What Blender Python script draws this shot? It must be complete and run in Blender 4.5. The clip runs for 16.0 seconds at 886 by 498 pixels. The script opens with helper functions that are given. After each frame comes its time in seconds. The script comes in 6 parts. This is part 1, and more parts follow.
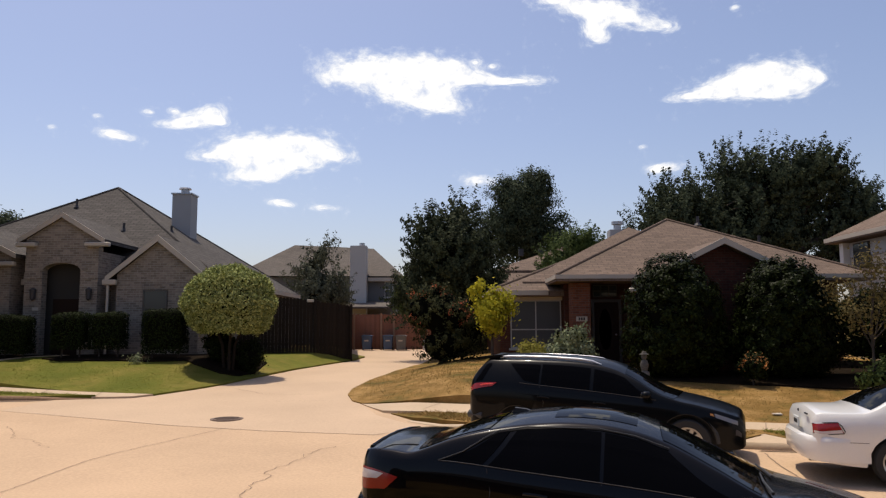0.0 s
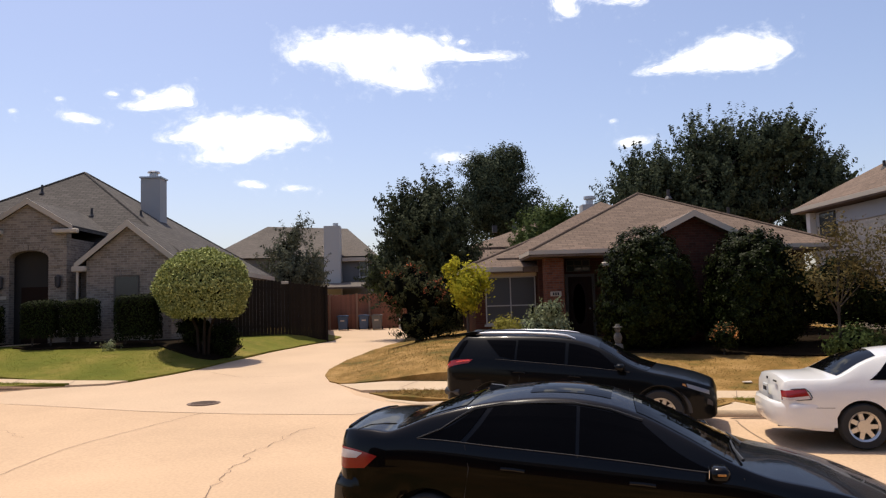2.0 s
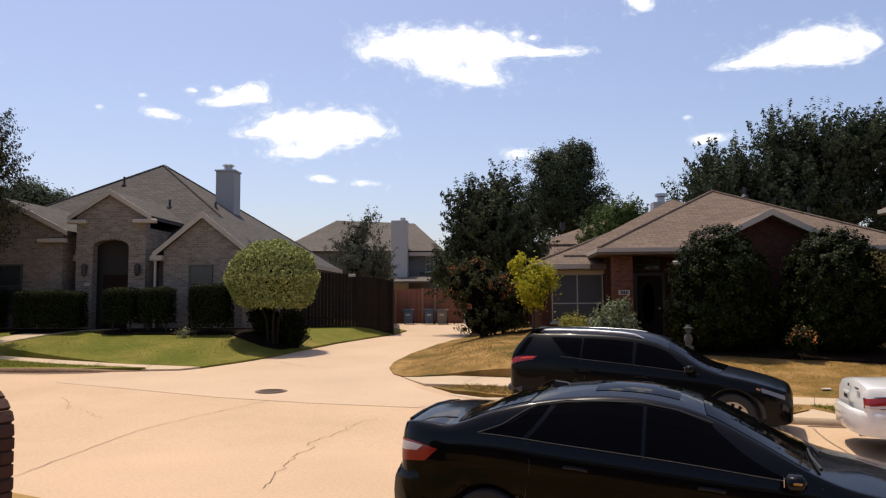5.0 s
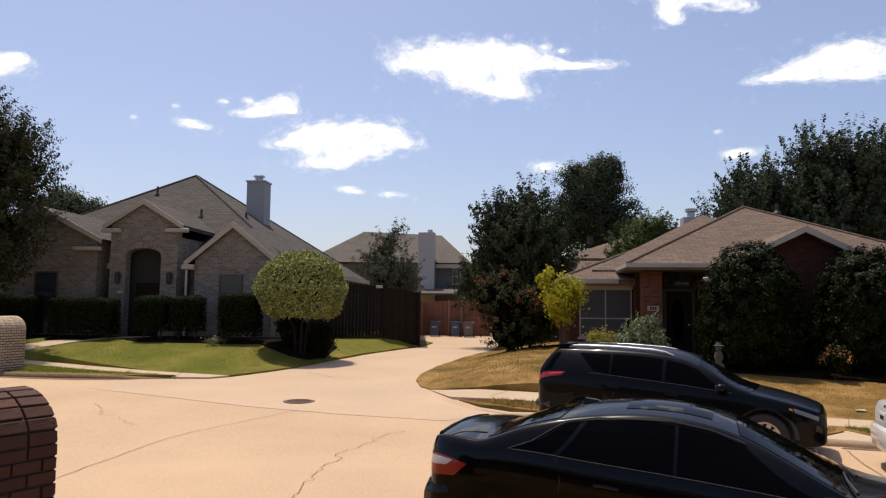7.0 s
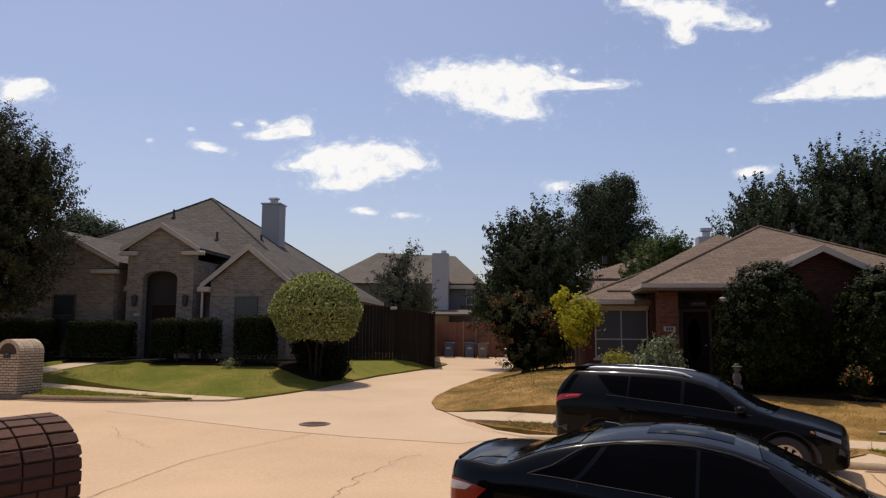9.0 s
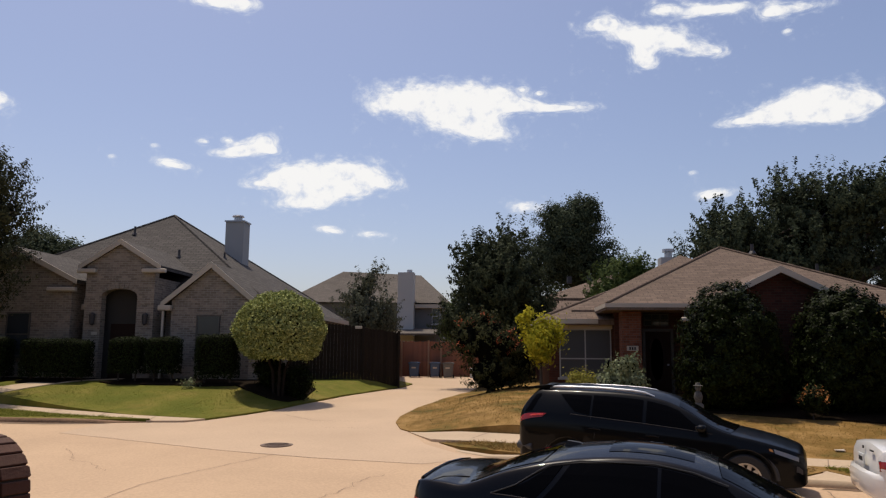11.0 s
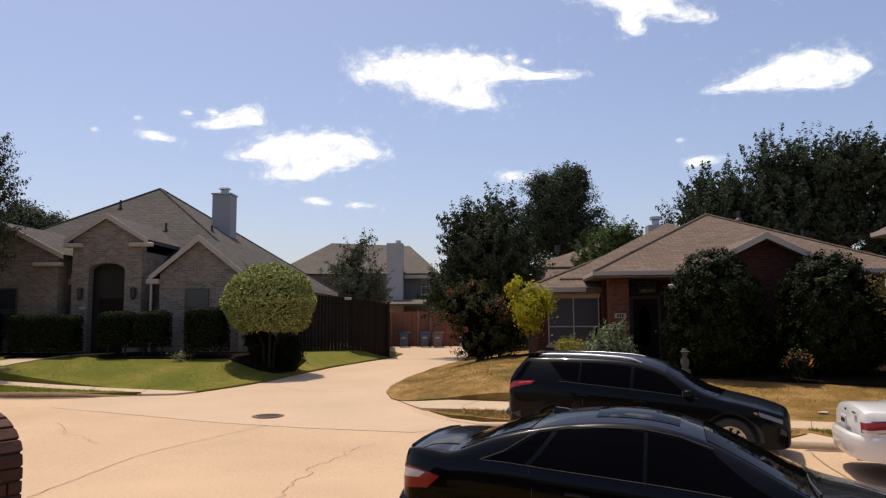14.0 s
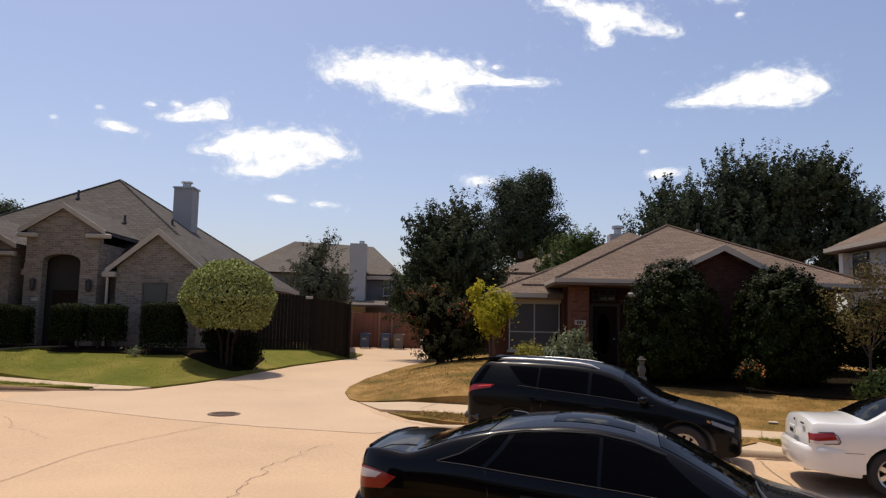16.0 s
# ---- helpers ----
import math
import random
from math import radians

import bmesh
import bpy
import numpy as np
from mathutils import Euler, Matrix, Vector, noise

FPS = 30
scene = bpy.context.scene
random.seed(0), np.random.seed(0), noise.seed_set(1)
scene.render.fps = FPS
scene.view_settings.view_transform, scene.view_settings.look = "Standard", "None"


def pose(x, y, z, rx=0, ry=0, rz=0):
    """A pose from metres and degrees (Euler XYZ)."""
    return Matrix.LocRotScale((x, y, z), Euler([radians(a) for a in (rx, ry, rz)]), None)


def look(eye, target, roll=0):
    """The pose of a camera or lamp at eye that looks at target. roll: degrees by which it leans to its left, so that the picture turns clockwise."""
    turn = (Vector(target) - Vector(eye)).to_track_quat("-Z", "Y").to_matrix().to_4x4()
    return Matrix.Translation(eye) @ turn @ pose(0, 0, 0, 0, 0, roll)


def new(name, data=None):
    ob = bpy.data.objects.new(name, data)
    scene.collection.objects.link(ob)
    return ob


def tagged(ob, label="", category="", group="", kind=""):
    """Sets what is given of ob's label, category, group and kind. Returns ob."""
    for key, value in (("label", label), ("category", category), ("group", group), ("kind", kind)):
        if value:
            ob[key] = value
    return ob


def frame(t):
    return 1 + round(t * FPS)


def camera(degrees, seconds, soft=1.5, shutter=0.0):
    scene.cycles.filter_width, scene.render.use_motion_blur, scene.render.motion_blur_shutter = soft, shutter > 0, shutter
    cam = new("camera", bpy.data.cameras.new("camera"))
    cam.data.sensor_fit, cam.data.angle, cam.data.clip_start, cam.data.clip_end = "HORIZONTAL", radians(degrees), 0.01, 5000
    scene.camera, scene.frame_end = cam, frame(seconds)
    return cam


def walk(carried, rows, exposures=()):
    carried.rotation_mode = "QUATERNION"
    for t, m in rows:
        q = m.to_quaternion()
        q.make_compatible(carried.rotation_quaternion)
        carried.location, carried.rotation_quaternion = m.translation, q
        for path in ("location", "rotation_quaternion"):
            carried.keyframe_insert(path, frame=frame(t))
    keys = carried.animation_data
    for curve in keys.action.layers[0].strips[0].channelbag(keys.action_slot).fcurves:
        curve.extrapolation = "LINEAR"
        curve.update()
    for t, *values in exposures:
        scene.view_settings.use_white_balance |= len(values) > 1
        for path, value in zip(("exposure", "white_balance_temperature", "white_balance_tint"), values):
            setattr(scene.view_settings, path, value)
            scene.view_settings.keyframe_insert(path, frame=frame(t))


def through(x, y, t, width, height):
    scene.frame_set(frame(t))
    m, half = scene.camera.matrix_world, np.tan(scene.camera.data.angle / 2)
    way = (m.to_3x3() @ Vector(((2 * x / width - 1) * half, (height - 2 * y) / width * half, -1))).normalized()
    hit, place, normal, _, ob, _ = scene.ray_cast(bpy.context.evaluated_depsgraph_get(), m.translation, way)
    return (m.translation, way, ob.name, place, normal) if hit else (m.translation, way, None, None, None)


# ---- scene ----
cam = camera(61.9, 16.0, soft=1.25)

PATH = [
    (0, (0.098, -0.089, 2.239), (0.081, 1.9, 2.447), -0.2),
    (0.5, (0.105, -0.081, 2.225), (0.107, 1.912, 2.393), -0.1),
    (1, (0.1, -0.073, 2.233), (0.143, 1.923, 2.362), -0.6),
    (1.5, (0.098, -0.09, 2.255), (0.157, 1.903, 2.422), -1.6),
    (2, (0.103, -0.112, 2.255), (0.155, 1.881, 2.402), -1.7),
    (2.5, (0.116, -0.094, 2.246), (0.106, 1.902, 2.378), -1.1),
    (3, (0.111, -0.07, 2.242), (0.054, 1.924, 2.385), -1.5),
    (3.5, (0.099, -0.073, 2.248), (0.018, 1.921, 2.371), -1.1),
    (4, (0.103, -0.082, 2.245), (-0.009, 1.91, 2.384), -1.0),
    (4.2, (0.135, -0.014, 2.223), (0.028, 1.979, 2.361), -0.9),
    (6.5, (0.077, -0.086, 2.246), (-0.115, 1.898, 2.405), 1.0),
    (7, (0.073, -0.081, 2.25), (-0.126, 1.901, 2.422), 0.6),
    (7.5, (0.068, -0.097, 2.248), (-0.119, 1.886, 2.432), 0.7),
    (8, (0.063, -0.092, 2.255), (-0.16, 1.885, 2.456), 1.0),
    (8.2, (0.05, -0.119, 2.269), (-0.188, 1.855, 2.486), 0.4),
    (10.3, (0.029, -0.061, 2.284), (-0.183, 1.913, 2.519), 0.9),
    (10.5, (0.052, -0.041, 2.273), (-0.13, 1.932, 2.539), 0.8),
    (11, (0.053, -0.108, 2.271), (-0.09, 1.867, 2.55), 0.4),
    (11.5, (0.071, -0.121, 2.262), (-0.03, 1.858, 2.536), -0.2),
    (12, (0.061, -0.151, 2.267), (0.027, 1.828, 2.553), -0.5),
    (12.5, (0.026, -0.129, 2.282), (-0.021, 1.849, 2.572), -0.6),
    (13, (0.061, -0.153, 2.239), (-0.041, 1.838, 2.394), 1.0),
    (13.5, (0.056, -0.104, 2.274), (-0.102, 1.883, 2.437), -2.1),
    (14, (0.063, -0.118, 2.27), (-0.05, 1.868, 2.469), -0.4),
    (14.5, (0.052, -0.136, 2.285), (-0.036, 1.849, 2.509), -1.0),
    (15, (0.065, -0.106, 2.287), (0.024, 1.879, 2.526), -0.5),
    (15.5, (0.05, -0.133, 2.264), (0.006, 1.854, 2.488), -0.1),
    (16, (0.061, -0.128, 2.257), (0.046, 1.861, 2.464), 1.2),
]
walk(cam, [(t, look(eye, target, roll)) for t, eye, target, roll in PATH],
     exposures=[(0, 0.03), (0.5, 0.12), (1, 0.3), (2, 0.3), (3, 0.28), (4, 0.22), (6.5, 0.16), (8, -0.02), (10.5, -0.15), (12.5, -0.16), (13, -0.17), (13.5, 0.05), (14.5, 0.05), (16, 0.03)])

# ---- world, sun ----
SUN_AZ, SUN_EL = -33.0, 71.0          # degrees to the right of +y, degrees up
world = bpy.data.worlds.new("sky")
scene.world = world
world.use_nodes = True
wn = world.node_tree.nodes
sky = wn.new("ShaderNodeTexSky")
sky.sky_type = "NISHITA"
sky.sun_disc = False
sky.sun_elevation = radians(SUN_EL)
sky.sun_rotation = radians(SUN_AZ)
sky.air_density, sky.dust_density, sky.ozone_density = 1.0, 1.9, 2.6
tint = wn.new("ShaderNodeMix")
tint.data_type, tint.blend_type = "RGBA", "MULTIPLY"
tint.inputs["Factor"].default_value = 1
tint.inputs["B"].default_value = (1.13, 1.01, 1.02, 1)
world.node_tree.links.new(sky.outputs["Color"], tint.inputs["A"])
world.node_tree.links.new(tint.outputs["Result"], wn["Background"].inputs["Color"])
wn["Background"].inputs["Strength"].default_value = 0.129
sun = new("sun", bpy.data.lights.new("sun", "SUN"))
sun.data.energy, sun.data.angle, sun.data.color = 3.75, radians(0.55), (1.0, 0.90, 0.74)
sdir = Vector((math.sin(radians(SUN_AZ)) * math.cos(radians(SUN_EL)), math.cos(radians(SUN_AZ)) * math.cos(radians(SUN_EL)), math.sin(radians(SUN_EL))))
sun.matrix_world = look(sdir * 60, (0, 0, 0))
rng = np.random.default_rng(7)


# ---- materials ----
def mat(name, base, rough=0.8, metal=0.0, var=0.25, scale=6.0, fine=60.0, bump=0.15, coat=0.0, spec=0.5, rnd=0.0, big=0.5):
    """A surface with a base colour that varies at two scales, and a fine relief."""
    m = bpy.data.materials.new(name)
    m.use_nodes = True
    t = m.node_tree
    n, l = t.nodes, t.links
    p = n["Principled BSDF"]
    tc = n.new("ShaderNodeTexCoord")
    a = n.new("ShaderNodeTexNoise")
    a.inputs["Scale"].default_value, a.inputs["Detail"].default_value = big, 5
    b = n.new("ShaderNodeTexNoise")
    b.inputs["Scale"].default_value, b.inputs["Detail"].default_value = fine, 3
    l.new(tc.outputs["Object"], a.inputs["Vector"])
    l.new(tc.outputs["Object"], b.inputs["Vector"])
    add = n.new("ShaderNodeMath")
    add.operation = "ADD"
    l.new(a.outputs["Fac"], add.inputs[0])
    l.new(b.outputs["Fac"], add.inputs[1])
    last = add.outputs[0]
    if rnd:
        oi = n.new("ShaderNodeObjectInfo")
        k = n.new("ShaderNodeMath")
        k.operation = "MULTIPLY_ADD"
        k.inputs[1].default_value = rnd
        l.new(oi.outputs["Random"], k.inputs[0])
        l.new(last, k.inputs[2])
        last = k.outputs[0]
    r = n.new("ShaderNodeMapRange")
    r.inputs["From Min"].default_value, r.inputs["From Max"].default_value = 0.6, 1.4 + rnd
    r.inputs["To Min"].default_value, r.inputs["To Max"].default_value = 1 - var, 1 + var
    l.new(last, r.inputs["Value"])
    mul = n.new("ShaderNodeMix")
    mul.data_type, mul.blend_type = "RGBA", "MULTIPLY"
    mul.inputs["Factor"].default_value = 1
    mul.inputs["A"].default_value = (*base, 1)
    l.new(r.outputs["Result"], mul.inputs["B"])
    l.new(mul.outputs["Result"], p.inputs["Base Color"])
    p.inputs["Roughness"].default_value, p.inputs["Metallic"].default_value = rough, metal
    p.inputs["Specular IOR Level"].default_value = spec
    p.inputs["Coat Weight"].default_value, p.inputs["Coat Roughness"].default_value = coat, 0.04
    if bump:
        bp = n.new("ShaderNodeBump")
        bp.inputs["Strength"].default_value, bp.inputs["Distance"].default_value = bump, 0.02
        l.new(b.outputs["Fac"], bp.inputs["Height"])
        l.new(bp.outputs["Normal"], p.inputs["Normal"])
    return m


def courses(name, c1, c2, joint, wide, high, gap, rough=0.85, bump=0.5, var=0.5):
    """Brick or shingle courses on the surface's own metres (UV)."""
    m = mat(name, (1, 1, 1), rough, var=0.22, fine=9, big=0.35, bump=0, spec=0.25)
    n, l = m.node_tree.nodes, m.node_tree.links
    uv = n.new("ShaderNodeUVMap")
    bt = n.new("ShaderNodeTexBrick")
    l.new(uv.outputs["UV"], bt.inputs["Vector"])
    for k, v in (("Scale", 1.0), ("Brick Width", wide), ("Row Height", high), ("Mortar Size", gap), ("Mortar Smooth", 0.2), ("Bias", 0.0)):
        bt.inputs[k].default_value = v
    bt.inputs["Color1"].default_value, bt.inputs["Color2"].default_value, bt.inputs["Mortar"].default_value = (*c1, 1), (*c2, 1), (*joint, 1)
    mul = next(x for x in n if x.bl_idname == "ShaderNodeMix")
    l.new(bt.outputs["Color"], mul.inputs["A"])
    bp = n.new("ShaderNodeBump")
    bp.inputs["Strength"].default_value, bp.inputs["Distance"].default_value = bump, 0.01
    bp.invert = True
    l.new(bt.outputs["Fac"], bp.inputs["Height"])
    l.new(bp.outputs["Normal"], n["Principled BSDF"].inputs["Normal"])
    return m


def leafy(name, c1, c2, rough=0.7, through=0.25):
    """Leaves: two greens by island, some light passing through."""
    m = bpy.data.materials.new(name)
    m.use_nodes = True
    n, l = m.node_tree.nodes, m.node_tree.links
    p = n["Principled BSDF"]
    g = n.new("ShaderNodeNewGeometry")
    mix = n.new("ShaderNodeMix")
    mix.data_type = "RGBA"
    mix.inputs["A"].default_value, mix.inputs["B"].default_value = (*c1, 1), (*c2, 1)
    l.new(g.outputs["Random Per Island"], mix.inputs["Factor"])
    l.new(mix.outputs["Result"], p.inputs["Base Color"])
    p.inputs["Roughness"].default_value = rough
    p.inputs["Specular IOR Level"].default_value = 0.05
    tr = n.new("ShaderNodeBsdfTranslucent")
    l.new(mix.outputs["Result"], tr.inputs["Color"])
    ms = n.new("ShaderNodeMixShader")
    ms.inputs["Fac"].default_value = through
    l.new(p.outputs["BSDF"], ms.inputs[1])
    l.new(tr.outputs["BSDF"], ms.inputs[2])
    l.new(ms.outputs["Shader"], n["Material Output"].inputs["Surface"])
    return m


def grassy(name, c1, c2, c3, scale):
    """Mown turf: patches of dry and green, with blade-size grain."""
    m = mat(name, (1, 1, 1), 0.9, var=0.2, fine=45, big=1.3, bump=0.5, spec=0.1)
    n, l = m.node_tree.nodes, m.node_tree.links
    tc = next(x for x in n if x.bl_idname == "ShaderNodeTexCoord")
    t = n.new("ShaderNodeTexNoise")
    t.inputs["Scale"].default_value, t.inputs["Detail"].default_value = scale, 6
    t.inputs["Roughness"].default_value = 0.65
    l.new(tc.outputs["Object"], t.inputs["Vector"])
    r = n.new("ShaderNodeValToRGB")
    e = r.color_ramp.elements
    e[0].position, e[0].color = 0.36, (*c1, 1)
    e[1].position, e[1].color = 0.64, (*c3, 1)
    mid = e.new(0.5)
    mid.color = (*c2, 1)
    l.new(t.outputs["Fac"], r.inputs["Fac"])
    mul = next(x for x in n if x.bl_idname == "ShaderNodeMix")
    l.new(r.outputs["Color"], mul.inputs["A"])
    return m


def glass(name, tint, rough=0.02):
    m = mat(name, tint, rough, var=0.05, bump=0, spec=0.5 if tint[0] > 0.01 else 0.04)
    m.node_tree.nodes["Principled BSDF"].inputs["IOR"].default_value = 1.5
    return m


CONCRETE_PALE = mat("driveway_concrete", (0.505, 0.365, 0.246), 0.85, var=0.13, fine=22, big=0.4, bump=0.12, spec=0.2)
CONCRETE = mat("concrete", (0.505, 0.350, 0.222), 0.85, var=0.17, fine=22, big=0.35, bump=0.12, spec=0.2)
WALK = mat("walk_concrete", (0.49, 0.37, 0.25), 0.88, var=0.12, fine=18, big=0.8, bump=0.12, spec=0.2)
CRACK = mat("crack_dirt", (0.17, 0.115, 0.08), 0.95, var=0.3, bump=0)
SEAM = mat("joint_tar", (0.21, 0.145, 0.10), 0.9, var=0.3, bump=0)
LAWN_GREEN = grassy("green_lawn", (0.105, 0.115, 0.016), (0.138, 0.134, 0.022), (0.205, 0.165, 0.04), 0.5)
LAWN_DRY = grassy("dry_lawn", (0.10, 0.082, 0.02), (0.205, 0.118, 0.034), (0.32, 0.195, 0.07), 0.9)
LAWN_FAR = grassy("far_ground", (0.09, 0.10, 0.03), (0.14, 0.13, 0.05), (0.2, 0.16, 0.07), 0.05)
IRON = mat("cast_iron", (0.17, 0.115, 0.085), 0.75, 0.2, var=0.3)
BRICK_TAN = courses("tan_brick", (0.29, 0.235, 0.185), (0.17, 0.136, 0.107), (0.29, 0.255, 0.215), 0.24, 0.085, 0.010)
# red brick darkened to carry the shade on the walls
BRICK_RED_SHADED = courses("red_brick_shaded", (0.085, 0.026, 0.015), (0.05, 0.016, 0.01), (0.06, 0.04, 0.03), 0.2, 0.075, 0.006)
# the same red brick lightened, as if more light reached the column
BRICK_RED_LIT = courses("lit_porch_brick", (0.20, 0.068, 0.036), (0.12, 0.04, 0.022), (0.13, 0.09, 0.07), 0.2, 0.075, 0.008)
BRICK_WHITE = courses("cream_brick", (0.66, 0.56, 0.44), (0.52, 0.43, 0.33), (0.5, 0.42, 0.33), 0.2, 0.075, 0.006)
SHINGLE_GREY = courses("grey_shingle", (0.098, 0.086, 0.077), (0.07, 0.061, 0.055), (0.034, 0.03, 0.027), 0.36, 0.17, 0.014, 0.95)
SHINGLE_TAN = courses("tan_shingle", (0.18, 0.128, 0.096), (0.135, 0.096, 0.072), (0.085, 0.06, 0.046), 0.36, 0.16, 0.01, 0.95)
SHINGLE_FAR = courses("brown_grey_shingle", (0.14, 0.118, 0.10), (0.115, 0.097, 0.083), (0.085, 0.072, 0.06), 0.32, 0.145, 0.006, 0.95)
TRIM_TAN = mat("tan_trim_paint", (0.46, 0.39, 0.31), 0.6, var=0.08, bump=0.05)
TRIM_WHITE = mat("white_trim_paint", (0.72, 0.66, 0.58), 0.5, var=0.06, bump=0.05)
FAR_SIDING = mat("far_grey_siding", (0.13, 0.125, 0.12), 0.7, var=0.08, bump=0.05)
# mulch made near black so that it also carries the plants' shade
MULCH_SHADE = mat("mulch_with_shade", (0.016, 0.011, 0.007), 0.95, var=0.5, fine=25, big=2.0, bump=0.8, spec=0.03)
PALE_SIDING = mat("pale_siding", (0.46, 0.44, 0.41), 0.7, var=0.06, bump=0.05)
SIDING = mat("grey_siding", (0.36, 0.35, 0.34), 0.7, var=0.08, bump=0.05)
# near-black that paints the shade of recesses, gaps and wheel backs
RECESS_SHADE = mat("recess_shade", (0.03, 0.026, 0.022), 0.8, var=0.2, bump=0)
PANE = glass("window_glass", (0.035, 0.04, 0.045), 0.06)
BLIND = mat("window_screen", (0.05, 0.05, 0.052), 0.5, var=0.1, bump=0)
DOOR = mat("dark_stained_door", (0.025, 0.013, 0.009), 0.6, var=0.2, spec=0.1)
METAL_DULL = mat("galvanised_metal", (0.45, 0.45, 0.46), 0.45, 0.7, var=0.15)
METAL_DARK = mat("dark_pipe_metal", (0.05, 0.045, 0.045), 0.6, 0.3, var=0.2)
FENCE_DARK = mat("weathered_fence_wood", (0.026, 0.019, 0.014), 0.9, var=0.4, fine=30, rnd=0.5, spec=0.1)
FENCE_RED = mat("red_cedar_wood", (0.27, 0.10, 0.05), 0.8, var=0.35, fine=30, rnd=0.5)
FENCE_POST = mat("pale_post_wood", (0.36, 0.20, 0.11), 0.8, var=0.25, fine=30)
BIN_BLUE = mat("blue_bin_plastic", (0.05, 0.085, 0.16), 0.5, var=0.15)
BIN_GREY = mat("grey_bin_plastic", (0.12, 0.115, 0.11), 0.5, var=0.15)
BARK = mat("bark", (0.055, 0.042, 0.032), 0.95, var=0.4, fine=18, bump=0.8)
L_DARK = leafy("dark_leaves", (0.02, 0.026, 0.014), (0.082, 0.095, 0.05))
L_OAK = leafy("oak_leaves", (0.024, 0.033, 0.02), (0.095, 0.115, 0.066))
L_MID = leafy("mid_green_leaves", (0.05, 0.075, 0.022), (0.10, 0.13, 0.04))
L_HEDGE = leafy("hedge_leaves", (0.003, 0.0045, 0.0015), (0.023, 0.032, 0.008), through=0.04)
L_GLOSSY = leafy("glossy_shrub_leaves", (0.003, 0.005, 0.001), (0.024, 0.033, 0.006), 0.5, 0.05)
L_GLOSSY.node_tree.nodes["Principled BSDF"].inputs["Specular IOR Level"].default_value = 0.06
L_BALL = leafy("variegated_leaves", (0.10, 0.125, 0.03), (0.52, 0.54, 0.20), through=0.03)
L_YELLOW = leafy("yellow_green_leaves", (0.28, 0.27, 0.02), (0.48, 0.42, 0.04), through=0.35)
L_MYRTLE = leafy("myrtle_leaves", (0.02, 0.026, 0.011), (0.085, 0.085, 0.036))
L_PINK = leafy("coral_flowers", (0.42, 0.10, 0.05), (0.58, 0.22, 0.11))
L_JUNIPER = leafy("juniper_needles", (0.16, 0.19, 0.10), (0.26, 0.28, 0.16), through=0.15)
L_LIME = leafy("yellow_shrub_leaves", (0.20, 0.19, 0.03), (0.30, 0.26, 0.06))
L_ORANGE = leafy("orange_flowers", (0.65, 0.22, 0.06), (0.75, 0.42, 0.18))
L_DUSTY = leafy("dusty_leaves", (0.06, 0.066, 0.045), (0.14, 0.145, 0.095))
L_BROWN = leafy("dry_olive_leaves", (0.09, 0.075, 0.03), (0.17, 0.13, 0.05))
L_OLIVE = leafy("olive_leaves", (0.022, 0.026, 0.013), (0.08, 0.08, 0.04))
# near-black for solid cores: the shade inside foliage put into a colour
L_INNER_SHADE = mat("inner_foliage_shade", (0.005, 0.005, 0.003), 0.95, var=0.4, bump=0.5, spec=0.02)
PAINT_BLACK = mat("black_car_paint", (0.002, 0.002, 0.0024), 0.25, 0.0, var=0.05, bump=0, coat=0.38, spec=0.04)
PAINT_GREY = mat("charcoal_car_paint", (0.003, 0.0034, 0.004), 0.3, 0.0, var=0.05, bump=0, coat=0.25, spec=0.04)
PAINT_WHITE = mat("white_car_paint", (0.72, 0.70, 0.66), 0.35, 0.0, var=0.04, bump=0, coat=0.8)
CAR_GLASS = glass("tinted_car_glass", (0.002, 0.002, 0.0025), 0.03)
RUBBER = mat("tyre_rubber", (0.018, 0.017, 0.016), 0.8, var=0.2, bump=0.2)
ALLOY = mat("alloy_wheel", (0.55, 0.53, 0.5), 0.3, 0.85, var=0.1, bump=0)
CHROME = mat("chrome", (0.75, 0.75, 0.76), 0.12, 1.0, var=0.03, bump=0)
PLASTIC = mat("black_plastic", (0.02, 0.02, 0.021), 0.55, var=0.1, bump=0.1)
SILVER = mat("silver_rail", (0.62, 0.62, 0.62), 0.35, 0.6, var=0.05, bump=0)
LAMP_RED = mat("red_lamp_lens", (0.27, 0.012, 0.009), 0.2, var=0.1, bump=0, coat=0.3)
LAMP_DIM = mat("smoky_lamp_lens", (0.16, 0.16, 0.17), 0.12, var=0.1, bump=0, coat=0.6)
LAMP_CLEAR = mat("clear_lamp_lens", (0.6, 0.52, 0.5), 0.1, var=0.1, bump=0, coat=1.0)
LAMP_AMBER = mat("amber_lamp_lens", (0.4, 0.17, 0.04), 0.15, var=0.1, bump=0)
PLATE = mat("number_plate", (0.6, 0.62, 0.6), 0.4, var=0.1, bump=0)
BAR_DARK = mat("dark_lettering", (0.02, 0.02, 0.022), 0.6, var=0.1, bump=0)
STONE_PALE = mat("pale_cast_stone", (0.10, 0.09, 0.078), 0.9, var=0.6, fine=24)
MORTAR = mat("mortar", (0.06, 0.042, 0.03), 0.95, var=0.2, bump=0.3)
MORTAR_PALE = mat("pale_mortar", (0.06, 0.04, 0.028), 0.95, var=0.2, bump=0.3)
RED_PIECE = mat("red_clay_brick", (0.08, 0.031, 0.017), 0.85, var=0.3, fine=30, rnd=0.9, bump=0.3)
CREAM_PIECE = mat("cream_clay_brick", (0.48, 0.37, 0.26), 0.85, var=0.3, fine=30, rnd=0.6, bump=0.3)


